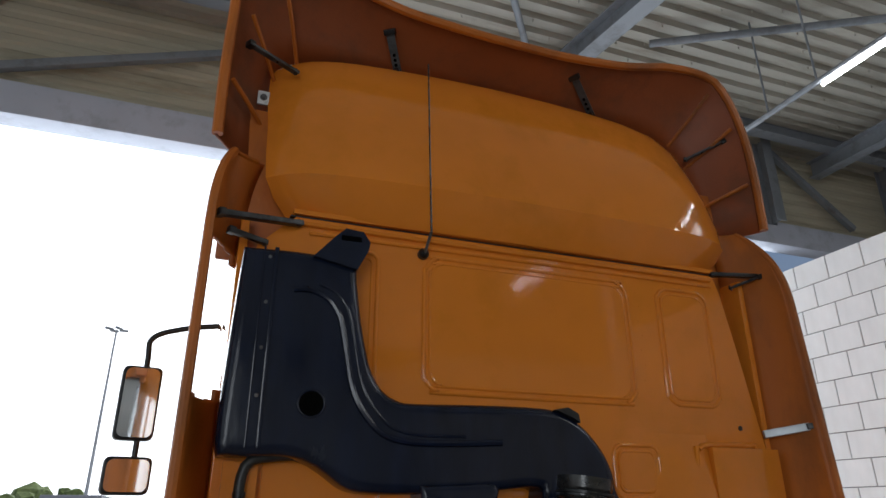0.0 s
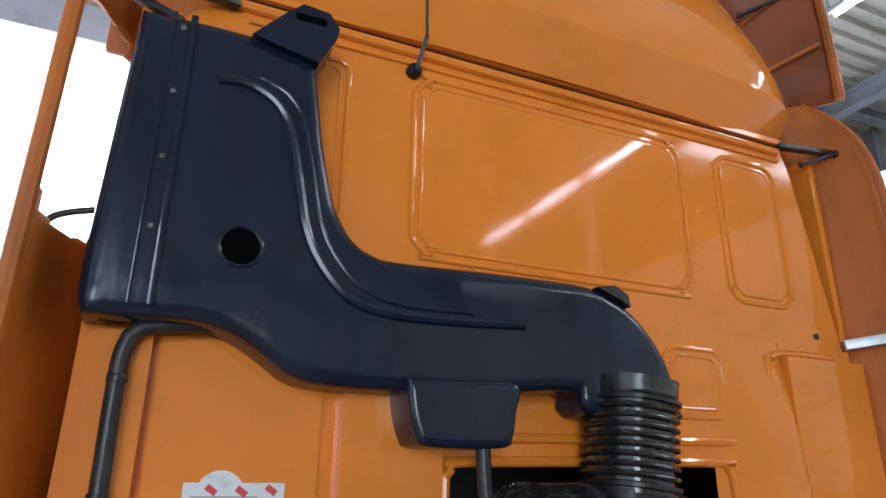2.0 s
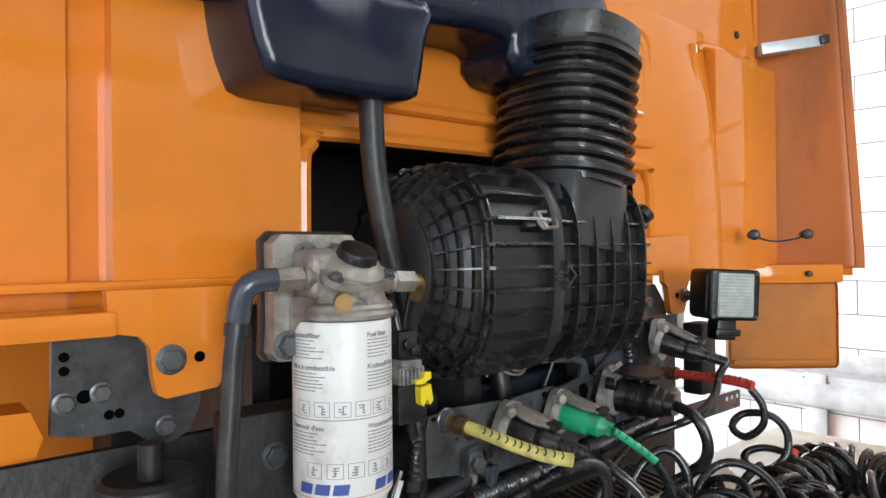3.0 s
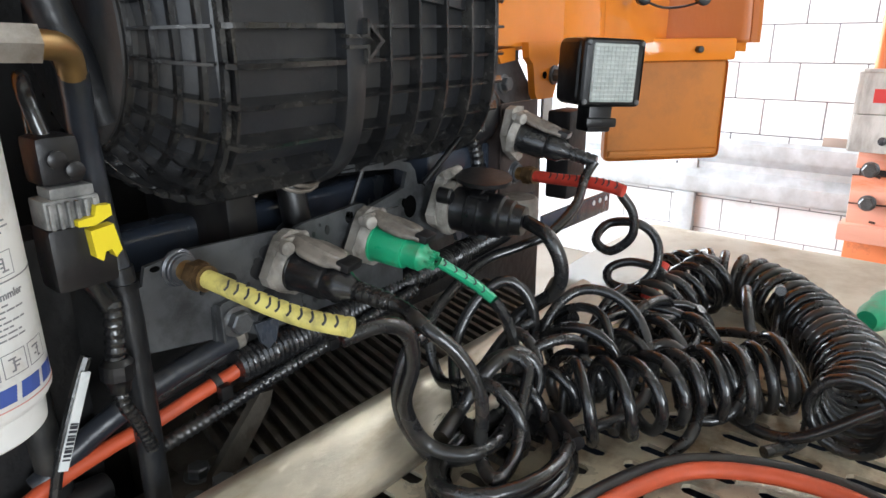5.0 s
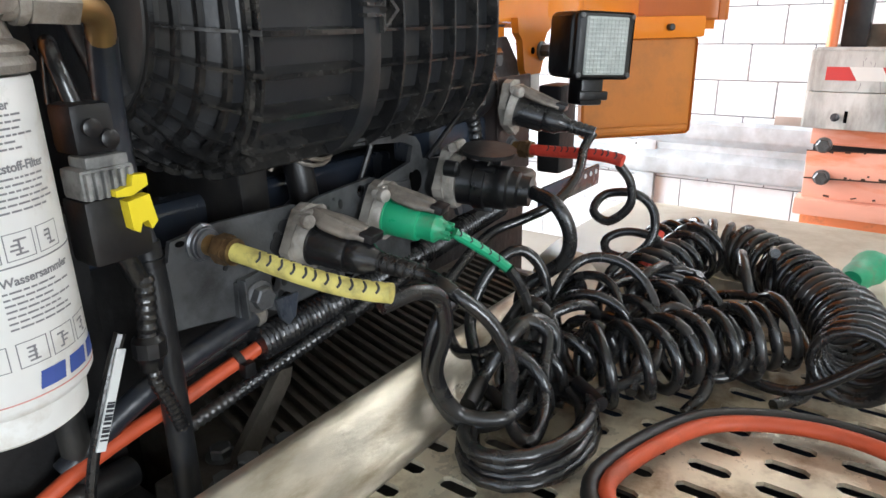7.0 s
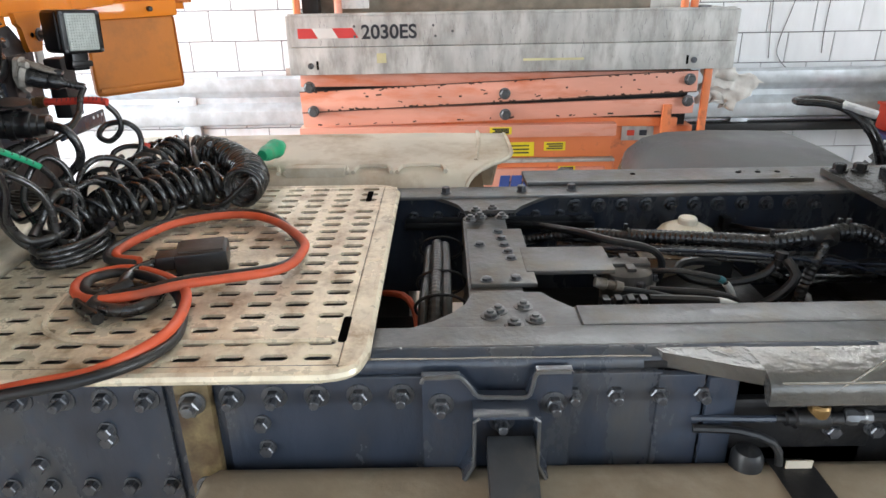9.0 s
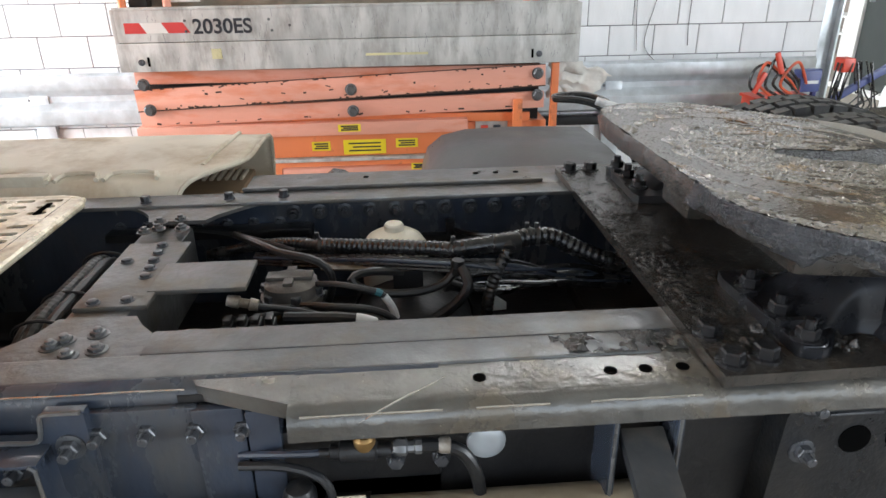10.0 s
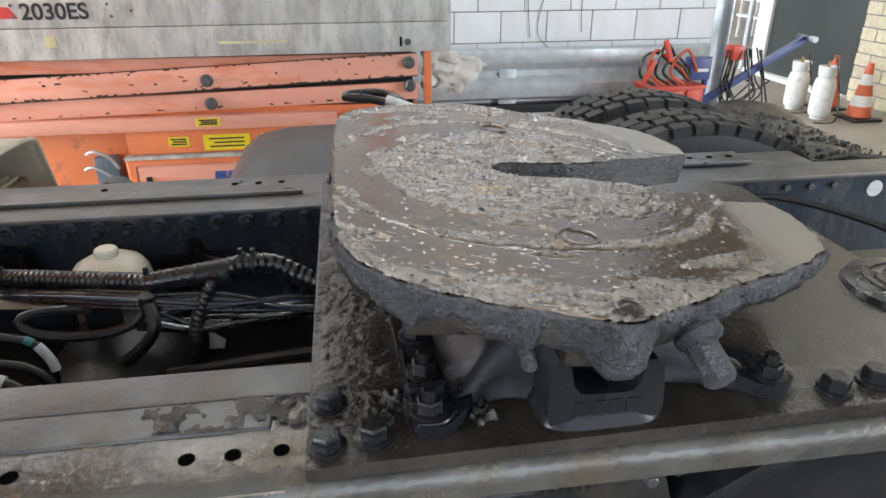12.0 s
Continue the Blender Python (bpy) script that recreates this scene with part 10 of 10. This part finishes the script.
# warning stripes, bolts and lettering on the platform
for k in range(3):
    y = 1.955 - k * 0.105
    part("stripe_white" if k % 2 else "stripe_red", prism(B(), [(y, 1.228), (y - 0.105, 1.228), (y - 0.075, 1.278), (y + (0.0 if k == 0 else 0.03), 1.278)] if True else [], LX0 - 0.0015, LX0 - 0.0003, "x"), INKRED if k % 2 == 0 else WHITETRIM, o)
for y, z in ((1.66, 1.285), (1.66, 1.235), (1.25, 1.285), (1.24, 1.232), (1.15, 1.255)):
    part("rivet", lathe(B(), (LX0 - 0.0002, y, z), (-1, 0, 0), [(0, 0.007), (0.003, 0.007), (0.004, 0.004)], 10), BOLT, o)
writing("2030ES", 0.098, Matrix.Translation((LX0 - 0.002, 1.625, 1.224)) @ pose(0, 0, 0, 90, 0, -90), INKBLACK, o)
for y in (1.90, -0.12):
    s = 1 if y > 0 else -1
    part("eye_bolt", lathe(B(), (LX0 - 0.006, y, 1.09), (-1, 0, 0), [(0, 0.016), (0.006, 0.016), (0.008, 0.01)], 14), BOLTDARK, o)
    part("key_slot", box(B(), LX0 - 0.0075, LX0 - 0.005, y - 0.035 * s - 0.006, y - 0.035 * s + 0.006, 1.07, 1.115, 0.001), HOLE, o)
rg2 = random.Random(9)
for k in range(130):
    y, z = -0.28 + 2.2 * rg2.random(), rg2.choice((1.2, 1.3)) - 0.14 * rg2.random() + 0.03
    zz = min(1.335, max(1.05, z))
    part("scratch", box(B(), -0.0004, 0.0004, -0.001, 0.001, 0, 0.008 + 0.045 * rg2.random() ** 2, m=pose(LX0 - 0.0062 if zz < 1.183 else LX0 - 0.0003, y, zz - 0.02, 40 * (rg2.random() - 0.5), 0, 0)), INK, o)
for y, w in ((1.55, 0.05), (0.78, 0.32)):
    part("tape_residue", box(B(), LX0 - 0.0075, LX0 - 0.0058, y - w, y, 1.10, 1.112 if w > 0.1 else 1.15, 0.0002), material("old_yellow_tape", (0.52, 0.49, 0.28), 0.8, vary=0.2), o)


def arm_bar(y0, z0, y1, z1, h, x0, x1, mat, lab=""):
    d = math.atan2(z1 - z0, y1 - y0)
    ln = math.hypot(y1 - y0, z1 - z0)
    return part("scissor_arm", box(B(), x0, x1, 0, ln, -h / 2, h / 2, 0.006, m=pose(0, y0, z0, math.degrees(d), 0, 0)), mat, o, lab)


# near-black sheet added behind the arms for the shade in their gaps
part("gap_shade_sheet", box(B(), LX0 + 0.105, LX0 + 0.115, -0.15, 1.97, 0.725, 1.04), DARKSTEEL, o, "dark sheet added for the shade between the arms")
arm_bar(1.98, 1.003, -0.16, 0.992, 0.066, LX0 + 0.07, LX0 + 0.10, LIFTORANGE)
arm_bar(1.98, 0.892, -0.17, 0.974, 0.112, LX0 + 0.03, LX0 + 0.06, LIFTORANGE, "faded pinkish scissor arm")
arm_bar(1.98, 0.795, -0.17, 0.842, 0.088, LX0 + 0.045, LX0 + 0.075, LIFTORANGE)
arm_bar(1.98, 0.785, -0.1, 0.745, 0.05, LX0 + 0.07, LX0 + 0.10, LIFTORANGE2)
# dark strips along the arm draw the shadowed gaps above and below it
for off, th in ((0.0565, 0.0045), (-0.0565, 0.003)):
    d = math.atan2(0.974 - 0.892, -2.15)
    part("edge_line", box(B(), LX0 + 0.0288, LX0 + 0.033, 0, 2.15, off - th, off + th * 0.3, m=pose(0, 1.98, 0.892, math.degrees(d), 0, 0)), RUST_AND_GAP, o, "dark strip painted in for the gap beside the arm")
big = mesh_of(hex_bolt(0.026, 0.03, 1.2), BOLT)
for y, z in ((1.925, 0.975), (1.915, 0.845), (-0.125, 0.985), (-0.128, 0.87), (0.87, 0.925), (0.865, 0.812)):
    shared("pivot_bolt", big, along((LX0 + 0.03, y, z), (-1, 0, 0)), o)
for k in range(110):
    y = -0.1 + 2.0 * rg2.random()
    f_ = (1.98 - y) / 2.15
    band = rg2.choice((0, 0, 1, 2, 3))
    zz = (0.838 + 0.08 * f_ + 0.003, 0.945 + 0.08 * f_, 0.762 + 0.05 * f_, 0.85 + 0.1 * rg2.random() + 0.08 * f_)[band]
    part("paint_chip", box(B(), -0.0008, 0.0008, -0.003 - 0.016 * rg2.random() ** 2, 0.003 + 0.016 * rg2.random() ** 2, -0.002, 0.002 + 0.006 * rg2.random(), m=pose(LX0 + (0.0445 if band == 2 else 0.0292), y, zz, 40 * (rg2.random() - 0.5), 0, 0)), RUST_AND_GAP, o)
part("base_beam", box(B(), LX0 + 0.01, LX0 + 0.12, 0.25, 2.0, 0.685, 0.755, 0.01), LIFTORANGE, o)
part("base_beam", box(B(), LX0 + 0.03, LX0 + 0.12, 0.27, 1.30, 0.565, 0.685, 0.006), LIFTORANGE2, o)
part("base_beam", box(B(), LX0 + 0.10, LX1, -0.2, 1.98, 0.30, 0.72, 0.01), LIFTORANGE2, o)
part("battery_drawer", box(B(), LX0 + 0.0, LX0 + 0.12, 0.25, 1.32, 0.20, 0.555, 0.02, 3), LIFTORANGE2, o)
part("drawer_panel", box(B(), LX0 - 0.008, LX0 + 0.01, 0.30, 1.27, 0.22, 0.52, 0.02, 3), LIFTORANGE, o)
part("drawer_lip", box(B(), LX0 - 0.004, LX0 + 0.06, 0.25, 1.32, 0.545, 0.562, 0.005), LIFTGREY, o)
part("drawer_handle", box(B(), LX0 - 0.016, LX0 - 0.004, 1.20, 1.23, 0.38, 0.46, 0.004), BLACK, o)
# brand plate as plain slanted bars
for k, (y, w) in enumerate(((0.90, 0.05), (0.83, 0.05), (0.755, 0.08))):
    part("brand_bar", prism(B(), [(y, 0.36), (y - w, 0.36), (y - w - 0.02, 0.44), (y - 0.02, 0.44)], LX0 - 0.0105, LX0 - 0.0085, "x"), PANELSTEEL, o)
for y0, y1, z0, z1, m_ in ((0.93, 0.70, 0.575, 0.655, LX0 + 0.029), (0.645, 0.525, 0.605, 0.655, LX0 + 0.029), (0.95, 0.83, 0.705, 0.745, LX0 + 0.009), (0.565, 0.47, 0.49, 0.525, LX0 - 0.009), (1.10, 1.0, 0.60, 0.65, LX0 + 0.029)):
    st = part("warning_sticker", box(B(), m_ - 0.001, m_, y1, y0, z0, z1), YELLOW, o, "yellow warning sticker")
    for k in range(3):
        zc = z0 + (z1 - z0) * (0.25 + 0.25 * k)
        part("text_bar", box(B(), m_ - 0.0016, m_ - 0.0011, y1 + (y0 - y1) * 0.12, y0 - (y0 - y1) * (0.12 + 0.1 * (k % 2)), zc - 0.004, zc + 0.004), INKBLACK, st)
part("side_rail", box(B(), LX0 + 0.02, LX0 + 0.05, -0.24, -0.20, 0.60, 1.04, 0.006), LIFTORANGE2, o)
part("side_rail", box(B(), LX0 + 0.03, LX0 + 0.06, -0.05, 0.0, 0.68, 0.85, 0.006), LIFTORANGE2, o)
part("control_panel", box(B(), LX0 + 0.09, LX0 + 0.10, 0.02, 0.20, 0.64, 0.74, 0.004), LIFTGREY, o)
part("switch", box(B(), LX0 + 0.08, LX0 + 0.092, 0.06, 0.10, 0.67, 0.70, 0.003), INKBLACK, o)
part("switch", box(B(), LX0 + 0.08, LX0 + 0.092, 0.13, 0.17, 0.67, 0.70, 0.003), REDPLASTIC, o)
part("machine_pack", box(B(), LX0 + 0.03, LX0 + 0.10, 1.36, 1.48, 0.36, 0.56, 0.02), material("blue_grey_motor", (0.12, 0.16, 0.2), 0.5), o)
part("machine_hose", hose(B(), [(LX0 + 0.02, 1.50, 0.58), (LX0 + 0.0, 1.46, 0.60), (LX0 + 0.01, 1.40, 0.57), (LX0 + 0.03, 1.36, 0.5)], 0.008), GALV, o)
part("machine_hose", hose(B(), [(LX0 + 0.02, 1.52, 0.50), (LX0 + 0.0, 1.47, 0.52), (LX0 + 0.01, 1.38, 0.45)], 0.007), GALV, o)
for y in (0.25, 1.7):
    for x in (LX0 + 0.06, LX1 - 0.18):
        part("wheel", cyl(B(), (x, y, 0.16), (x + 0.12, y, 0.16), 0.16, n=24), BLACK, o)
# rag hung on the lift
o = thing("cleaning_rag", (3.9, -0.27, 0.9), "crumpled white rag hung on the lift's end", "rag")
bm = B()
rows = []
for i in range(13):
    row = []
    for j in range(13):
        u, v = i / 12, j / 12
        p = Vector((3.86 + 0.04 * noise.noise(Vector((u * 5, v * 5, 1))) + 0.04 * v, -0.20 - 0.34 * u * (1 - 0.45 * v) + 0.06 * noise.noise(Vector((u * 4, v * 4, 7))), 1.055 - 0.22 * v * (1 - 0.3 * u) - 0.10 * u * u + 0.03 * noise.noise(Vector((u * 7, v * 6, 3)))))
        row.append(p)
    rows.append(row)
grid_sheet(bm, rows)
thicken(part("cloth", bm, RAG, o, smooth=60), 0.006, 0)

# ---- things along the wall and beyond its end ----
o = thing("starter_trolley", (4.5, -1.9, 0.0), "blue booster trolley with a red battery box and jump leads", "battery trolley")
part("battery_box", box(B(), 4.40, 4.62, -2.08, -1.70, 0.52, 0.695, 0.02), REDPLASTIC, o, "red battery box")
for k in range(3):
    part("box_rib", box(B(), 4.385, 4.402, -2.05 + k * 0.115, -1.955 + k * 0.115, 0.53, 0.675, 0.012), REDPLASTIC, o)
part("lid_rim", box(B(), 4.392, 4.63, -2.09, -1.69, 0.68, 0.70, 0.006), REDPLASTIC, o)
part("shelf", box(B(), 4.36, 4.66, -2.10, -1.66, 0.485, 0.515, 0.004), BLUEPAINT, o)
for y0, y1 in ((-2.09, -2.15), (-1.70, -1.70)):
    part("post", cyl(B(), (4.52, y0, 0.0), (4.52, y1, 0.86 if y0 < -2 else 0.5), 0.02, n=10), BLUEPAINT, o)
part("meter_box", box(B(), 4.46, 4.56, -2.14, -2.0, 0.72, 0.86, 0.012), BLUEPAINT, o)
part("text_bar", box(B(), 4.4575, 4.4605, -2.12, -2.03, 0.775, 0.795), STICKER, o)
part("handle", box(B(), -0.02, 0.02, -0.022, 0.022, 0, 0.80, 0.006, m=along((4.52, -2.11, 0.55), (0, -0.70, 0.42))), BLUEPAINT, o)
part("handle_bar", cyl(B(), (4.42, -2.79, 0.965), (4.62, -2.81, 0.965), 0.016, n=12), BOLT, o)
part("bar_grip", cyl(B(), (4.40, -2.785, 0.965), (4.46, -2.795, 0.965), 0.019, n=12), GALV, o)
for k in range(5):
    a = rg2.random()
    part("jump_lead", hose(B(), [(4.45, -1.76 - 0.05 * k, 0.70), (4.42, -1.64 - 0.05 * k, 0.76 + 0.05 * a), (4.43, -1.66 - 0.07 * k, 0.88 + 0.04 * (k % 3)), (4.46, -1.76 - 0.07 * k, 0.90 - 0.03 * k), (4.47, -1.90 - 0.03 * k, 0.80), (4.47, -2.0, 0.72)], 0.009, 8), (RUBBER, REDCABLE, RUBBER, RUBBER, REDCABLE)[k], o)
for y, z, tl in ((-1.69, 0.80, 24), (-1.80, 0.92, -22)):
    part("lead_clamp", box(B(), -0.010, 0.010, -0.016, 0.016, -0.07, 0.07, 0.006, m=pose(4.40, y, z, tl, 0, 0)), REDPLASTIC, o, "red lead clamp")
part("bundle_clamp", box(B(), 4.46, 4.56, -2.35, -2.27, 0.84, 0.93, 0.01), REDPLASTIC, o)
for k in range(9):
    ya, yb = -2.26 - 0.10 * rg2.random(), -2.36 - 0.16 * rg2.random()
    low, fat = 0.30 + 0.28 * rg2.random(), 0.06 + 0.07 * rg2.random()
    xk = 4.46 + 0.012 * k
    part("hanging_lead", hose(B(), [(xk, ya, 0.90), (xk - 0.02, ya + fat * 0.4, 0.74), (xk - 0.03, ya + fat * 0.5, low + 0.16), (xk - 0.02, ya - 0.02, low + 0.02), (xk, (ya + yb) / 2, low), (xk, yb - fat, low + 0.12), (xk + 0.01, yb - fat * 0.6, 0.70), (xk + 0.02, yb, 0.90)], 0.0055, 7), RUBBER, o)
part("lead_plug", box(B(), 4.44, 4.47, -2.30, -2.275, 0.50, 0.60, 0.006), STICKER, o)
for x in (4.36, 4.66):
    part("wheel", cyl(B(), (x, -2.1, 0.12), (x + 0.04, -2.1, 0.12), 0.12, n=20), BLACK, o)

for x, y, h, r in ((6.49, -4.27, 0.40, 0.100), (6.08, -4.25, 0.42, 0.098)):
    o = thing("gas_bottle", (x, y, 0), "dirty white gas bottle with a carry collar", "gas bottle", group="gas bottles")
    part("body", lathe(B(), (x, y, 0), (0, 0, 1), [(0, r * 0.72), (0.025, r * 0.72), (0.04, r * 0.92), (0.07, r), (h * 0.72, r), (h * 0.88, r * 0.85), (h * 0.95, r * 0.6), (h, r * 0.3)], 28), WHITEPAINT, o)
    part("belt", lathe(B(), (x, y, h * 0.5), (0, 0, 1), [(0, r * 1.01), (0.012, r * 1.03), (0.024, r * 1.01)], 28), WHITEPAINT, o)
    part("collar", lathe(B(), (x, y, h * 0.95), (0, 0, 1), [(0, r * 0.78), (0.09, r * 0.86), (0.09, r * 0.80), (0, r * 0.72)], 20), WHITEPAINT, o)
    part("valve", cyl(B(), (x, y, h), (x, y, h + 0.11), 0.014, n=10), BRASS, o)
    part("text_bar", box(B(), -0.04, 0.04, -0.001, 0.001, -0.012, 0.012, m=pose(x - r * 0.72, y + r * 0.72 * 0, h * 0.38, 0, 0, 90)), INK, o)
    part("gas_hose", hose(B(), [(x, y, h + 0.1), (x - 0.06, y + 0.0, h + 0.16), (x - 0.12, y - 0.02, h), (x - 0.13, y - 0.08, 0.18), (x - 0.2, y - 0.02, 0.012), (x - 0.2, y + 0.18, 0.012)], 0.007, 7), RUBBER, o)
for x, y, lab in ((5.99, -4.60, "orange and white striped traffic cone"), (6.45, -4.60, "faded orange traffic cone")):
    o = thing("traffic_cone", (x, y, 0), lab + " on the workshop floor", "traffic cone", group="traffic cones")
    part("foot", box(B(), x - 0.15, x + 0.15, y - 0.15, y + 0.15, 0, 0.028, 0.015), BLACK, o)
    H_ = 0.52
    for k in range(5):
        z0, z1 = 0.035 + (H_ - 0.035) * k / 5, 0.035 + (H_ - 0.035) * (k + 1) / 5
        rr = lambda z: 0.115 - 0.09 * z / H_
        part("band", lathe(B(), (x, y, z0), (0, 0, 1), [(0, rr(z0)), (z1 - z0 - 0.0004, rr(z1))], 24), (CONEORANGE, WHITETRIM)[k % 2] if "striped" in lab else CONEORANGE, o)

# ---- partition wall of painted blocks ----
wall = thing("wall_right", (WALL_X + 0.06, 1.0, 0), "white painted block partition wall", "wall", kind="structure")
YA, YB = -2.37, 4.75
part("mortar_core", box(B(), WALL_X + 0.004, WALL_X + 0.12, YA, YB, 0.0, 3.715), MORTAR, wall)
BL, BH, J = 0.316, 0.20, 0.0065
bm = B()
box(bm, 0, 0.02, J / 2, BL - J / 2, J / 2, BH - J / 2, 0.003, 1)
BLOCKMESH = mesh_of(bm, BLOCK, 0)
rest = B()
count = 0
rows = [(-0.08 + BH * k) for k in range(0, 19)]
for k, z in enumerate(rows):
    off = 2.625 if k % 2 else 2.467
    n0 = int(math.floor((YA - off) / BL))
    for q in range(n0, n0 + 26):
        y0 = off + q * BL
        y1 = y0 + BL
        if y1 < YA + 0.05 or y0 > YB - 0.05:
            continue
        whole = y0 >= YA and y1 <= YB and z >= 0
        seen = (y0 > 1.75 and z > 0.5 and y0 < 4.2) or (z > 0.85 and y0 < -0.2)
        if whole and seen and count < 300:
            shared("block", BLOCKMESH, Matrix.Translation((WALL_X - 0.004 + 0.0015 * ((k * 7 + q * 3) % 3), y0, z)), wall)
            count += 1
        else:
            box(rest, WALL_X - 0.004, WALL_X + 0.016, max(y0, YA) + J / 2, min(y1, YB) - J / 2, max(z, 0) + J / 2, z + BH - J / 2)
tagged(part("other_blocks", rest, BLOCK, wall, smooth=0), kind="stuff")
part("brown_brick", box(B(), WALL_X - 0.006, WALL_X + 0.01, 2.06, 2.30, 0.885, 0.935, 0.003), material("reddish_patch_brick", (0.4, 0.31, 0.26), 0.8, vary=0.15), wall)
for pts in ([(WALL_X - 0.012, -1.0, 1.9), (WALL_X - 0.012, -1.02, 1.3), (WALL_X - 0.012, -1.05, 0.95)], [(WALL_X - 0.012, -1.42, 1.9), (WALL_X - 0.012, -1.40, 1.2), (WALL_X - 0.012, -1.41, 0.98)],
            [(WALL_X - 0.012, -1.25, 1.7), (WALL_X - 0.012, -1.16, 1.3), (WALL_X - 0.012, -1.10, 1.0), (WALL_X - 0.02, -1.2, 0.86), (WALL_X - 0.02, -1.12, 0.84)]):
    w_ = thing("wall_wire", pts[0], "thin dark wire hanging down the block wall", "wire", group="wall wires")
    part("wire", hose(B(), pts, 0.0028, 6), RUBBER, w_)
# galvanised guard rail in front of it
o = thing("guard_rail", (4.8, 1.0, 0.2), "galvanised steel crash rail along the block wall", "guard rail", kind="")
prof = [(4.875, 0.888), (4.868, 0.892), (4.842, 0.875), (4.838, 0.80), (4.845, 0.785), (4.895, 0.745), (4.895, 0.705), (4.85, 0.668), (4.84, 0.655), (4.838, 0.58), (4.845, 0.565), (4.872, 0.552)]
bm = B()
grid_sheet(bm, [[(x, y, z) for x, z in prof] for y in (-2.33, -1.2, 0.0, 1.2, 2.4, 3.6, 4.7)])
thicken(part("rail_beam", bm, GALV, o, smooth=30), 0.004, 0)
for y in (-2.2, -0.9, 0.4, 1.7, 3.0, 4.3):
    part("post", box(B(), 4.88, 4.925, y - 0.06, y + 0.06, 0.0, 0.86, 0.004), GALV, o)
    part("rail_bolt", box(B(), 4.886, 4.897, y + 0.02, y + 0.075, 0.715, 0.732, 0.003), BOLT, o)
part("ledge", box(B(), 4.83, 4.92, -2.33, -0.2, 0.46, 0.52, 0.01), DARKSTEEL, o)
o = thing("wall_column", (4.95, -2.43, 0), "galvanised steel column at the wall's end", "column", kind="structure")
part("column", beam_i(B(), (4.99, -2.44, 0.0), (4.99, -2.44, 7.6), 0.14, 0.12, 0.012), GALV, o, smooth=0)

# back wall with the dark door and yellow brick
BY = -5.05
o = thing("wall_back_brick", (5.6, BY, 0), "yellow brick wall beside the dark door", "wall", kind="structure")
part("mortar_core", box(B(), 3.5, 6.74, BY - 0.10, BY - 0.004, 0.0, 4.0), MORTAR, o)
rest = B()
bm = B()
box(bm, 0.005, 0.395, 0, 0.01, 0.006, 0.119, 0.003, 1)
BRICKMESH = mesh_of(bm, BRICK, 0)
for k in range(32):
    for q in range(9):
        x = 6.74 - (q + 1) * 0.40 + (0.20 if k % 2 else 0)
        if k < 16 and q < 6 and x + 0.395 <= 6.745:
            shared("brick", BRICKMESH, Matrix.Translation((x, BY - 0.004, 0.125 * k)), o)
        else:
            box(rest, x + 0.005, min(x + 0.395, 6.74), BY - 0.004, BY + 0.006, 0.125 * k + 0.006, 0.125 * k + 0.119)
tagged(part("other_bricks", rest, BRICK, o, smooth=0), kind="stuff")
d_ = thing("door_1", (6.95, BY, 0), "dark grey-green flush door, closed", "door", kind="structure")
part("leaf", box(B(), 6.75, 8.28, BY - 0.06, BY - 0.01, 0.03, 3.2, 0.006), DOORDARK, d_)
part("door_handle", cyl(B(), (8.15, BY - 0.02, 1.05), (8.15, BY + 0.05, 1.05), 0.012, n=8), GALV, d_)
part("jamb", box(B(), 8.29, 8.56, BY - 0.10, BY + 0.02, 0.0, 3.3, 0.008), WHITETRIM, d_, "white door jamb")
part("sill", box(B(), 6.72, 8.56, BY - 0.05, BY + 0.10, 0.0, 0.05, 0.006), WHITETRIM, d_)
part("pipe", cyl(B(), (8.72, BY + 0.02, 0.0), (8.72, BY + 0.02, 3.3), 0.035, n=12), GALV, d_)
o = thing("white_trestle", (11.4, -6.9, 0), "white trestle frame standing in the far room", "trestle")
for z in (0.35, 0.62):
    part("shelf", box(B(), 11.0, 11.8, -7.1, -6.7, z, z + 0.04, 0.006), WHITETRIM, o)
for x in (11.05, 11.75):
    for y in (-7.05, -6.75):
        part("leg", box(B(), x - 0.02, x + 0.02, y - 0.02, y + 0.02, 0, 0.64), WHITETRIM, o)
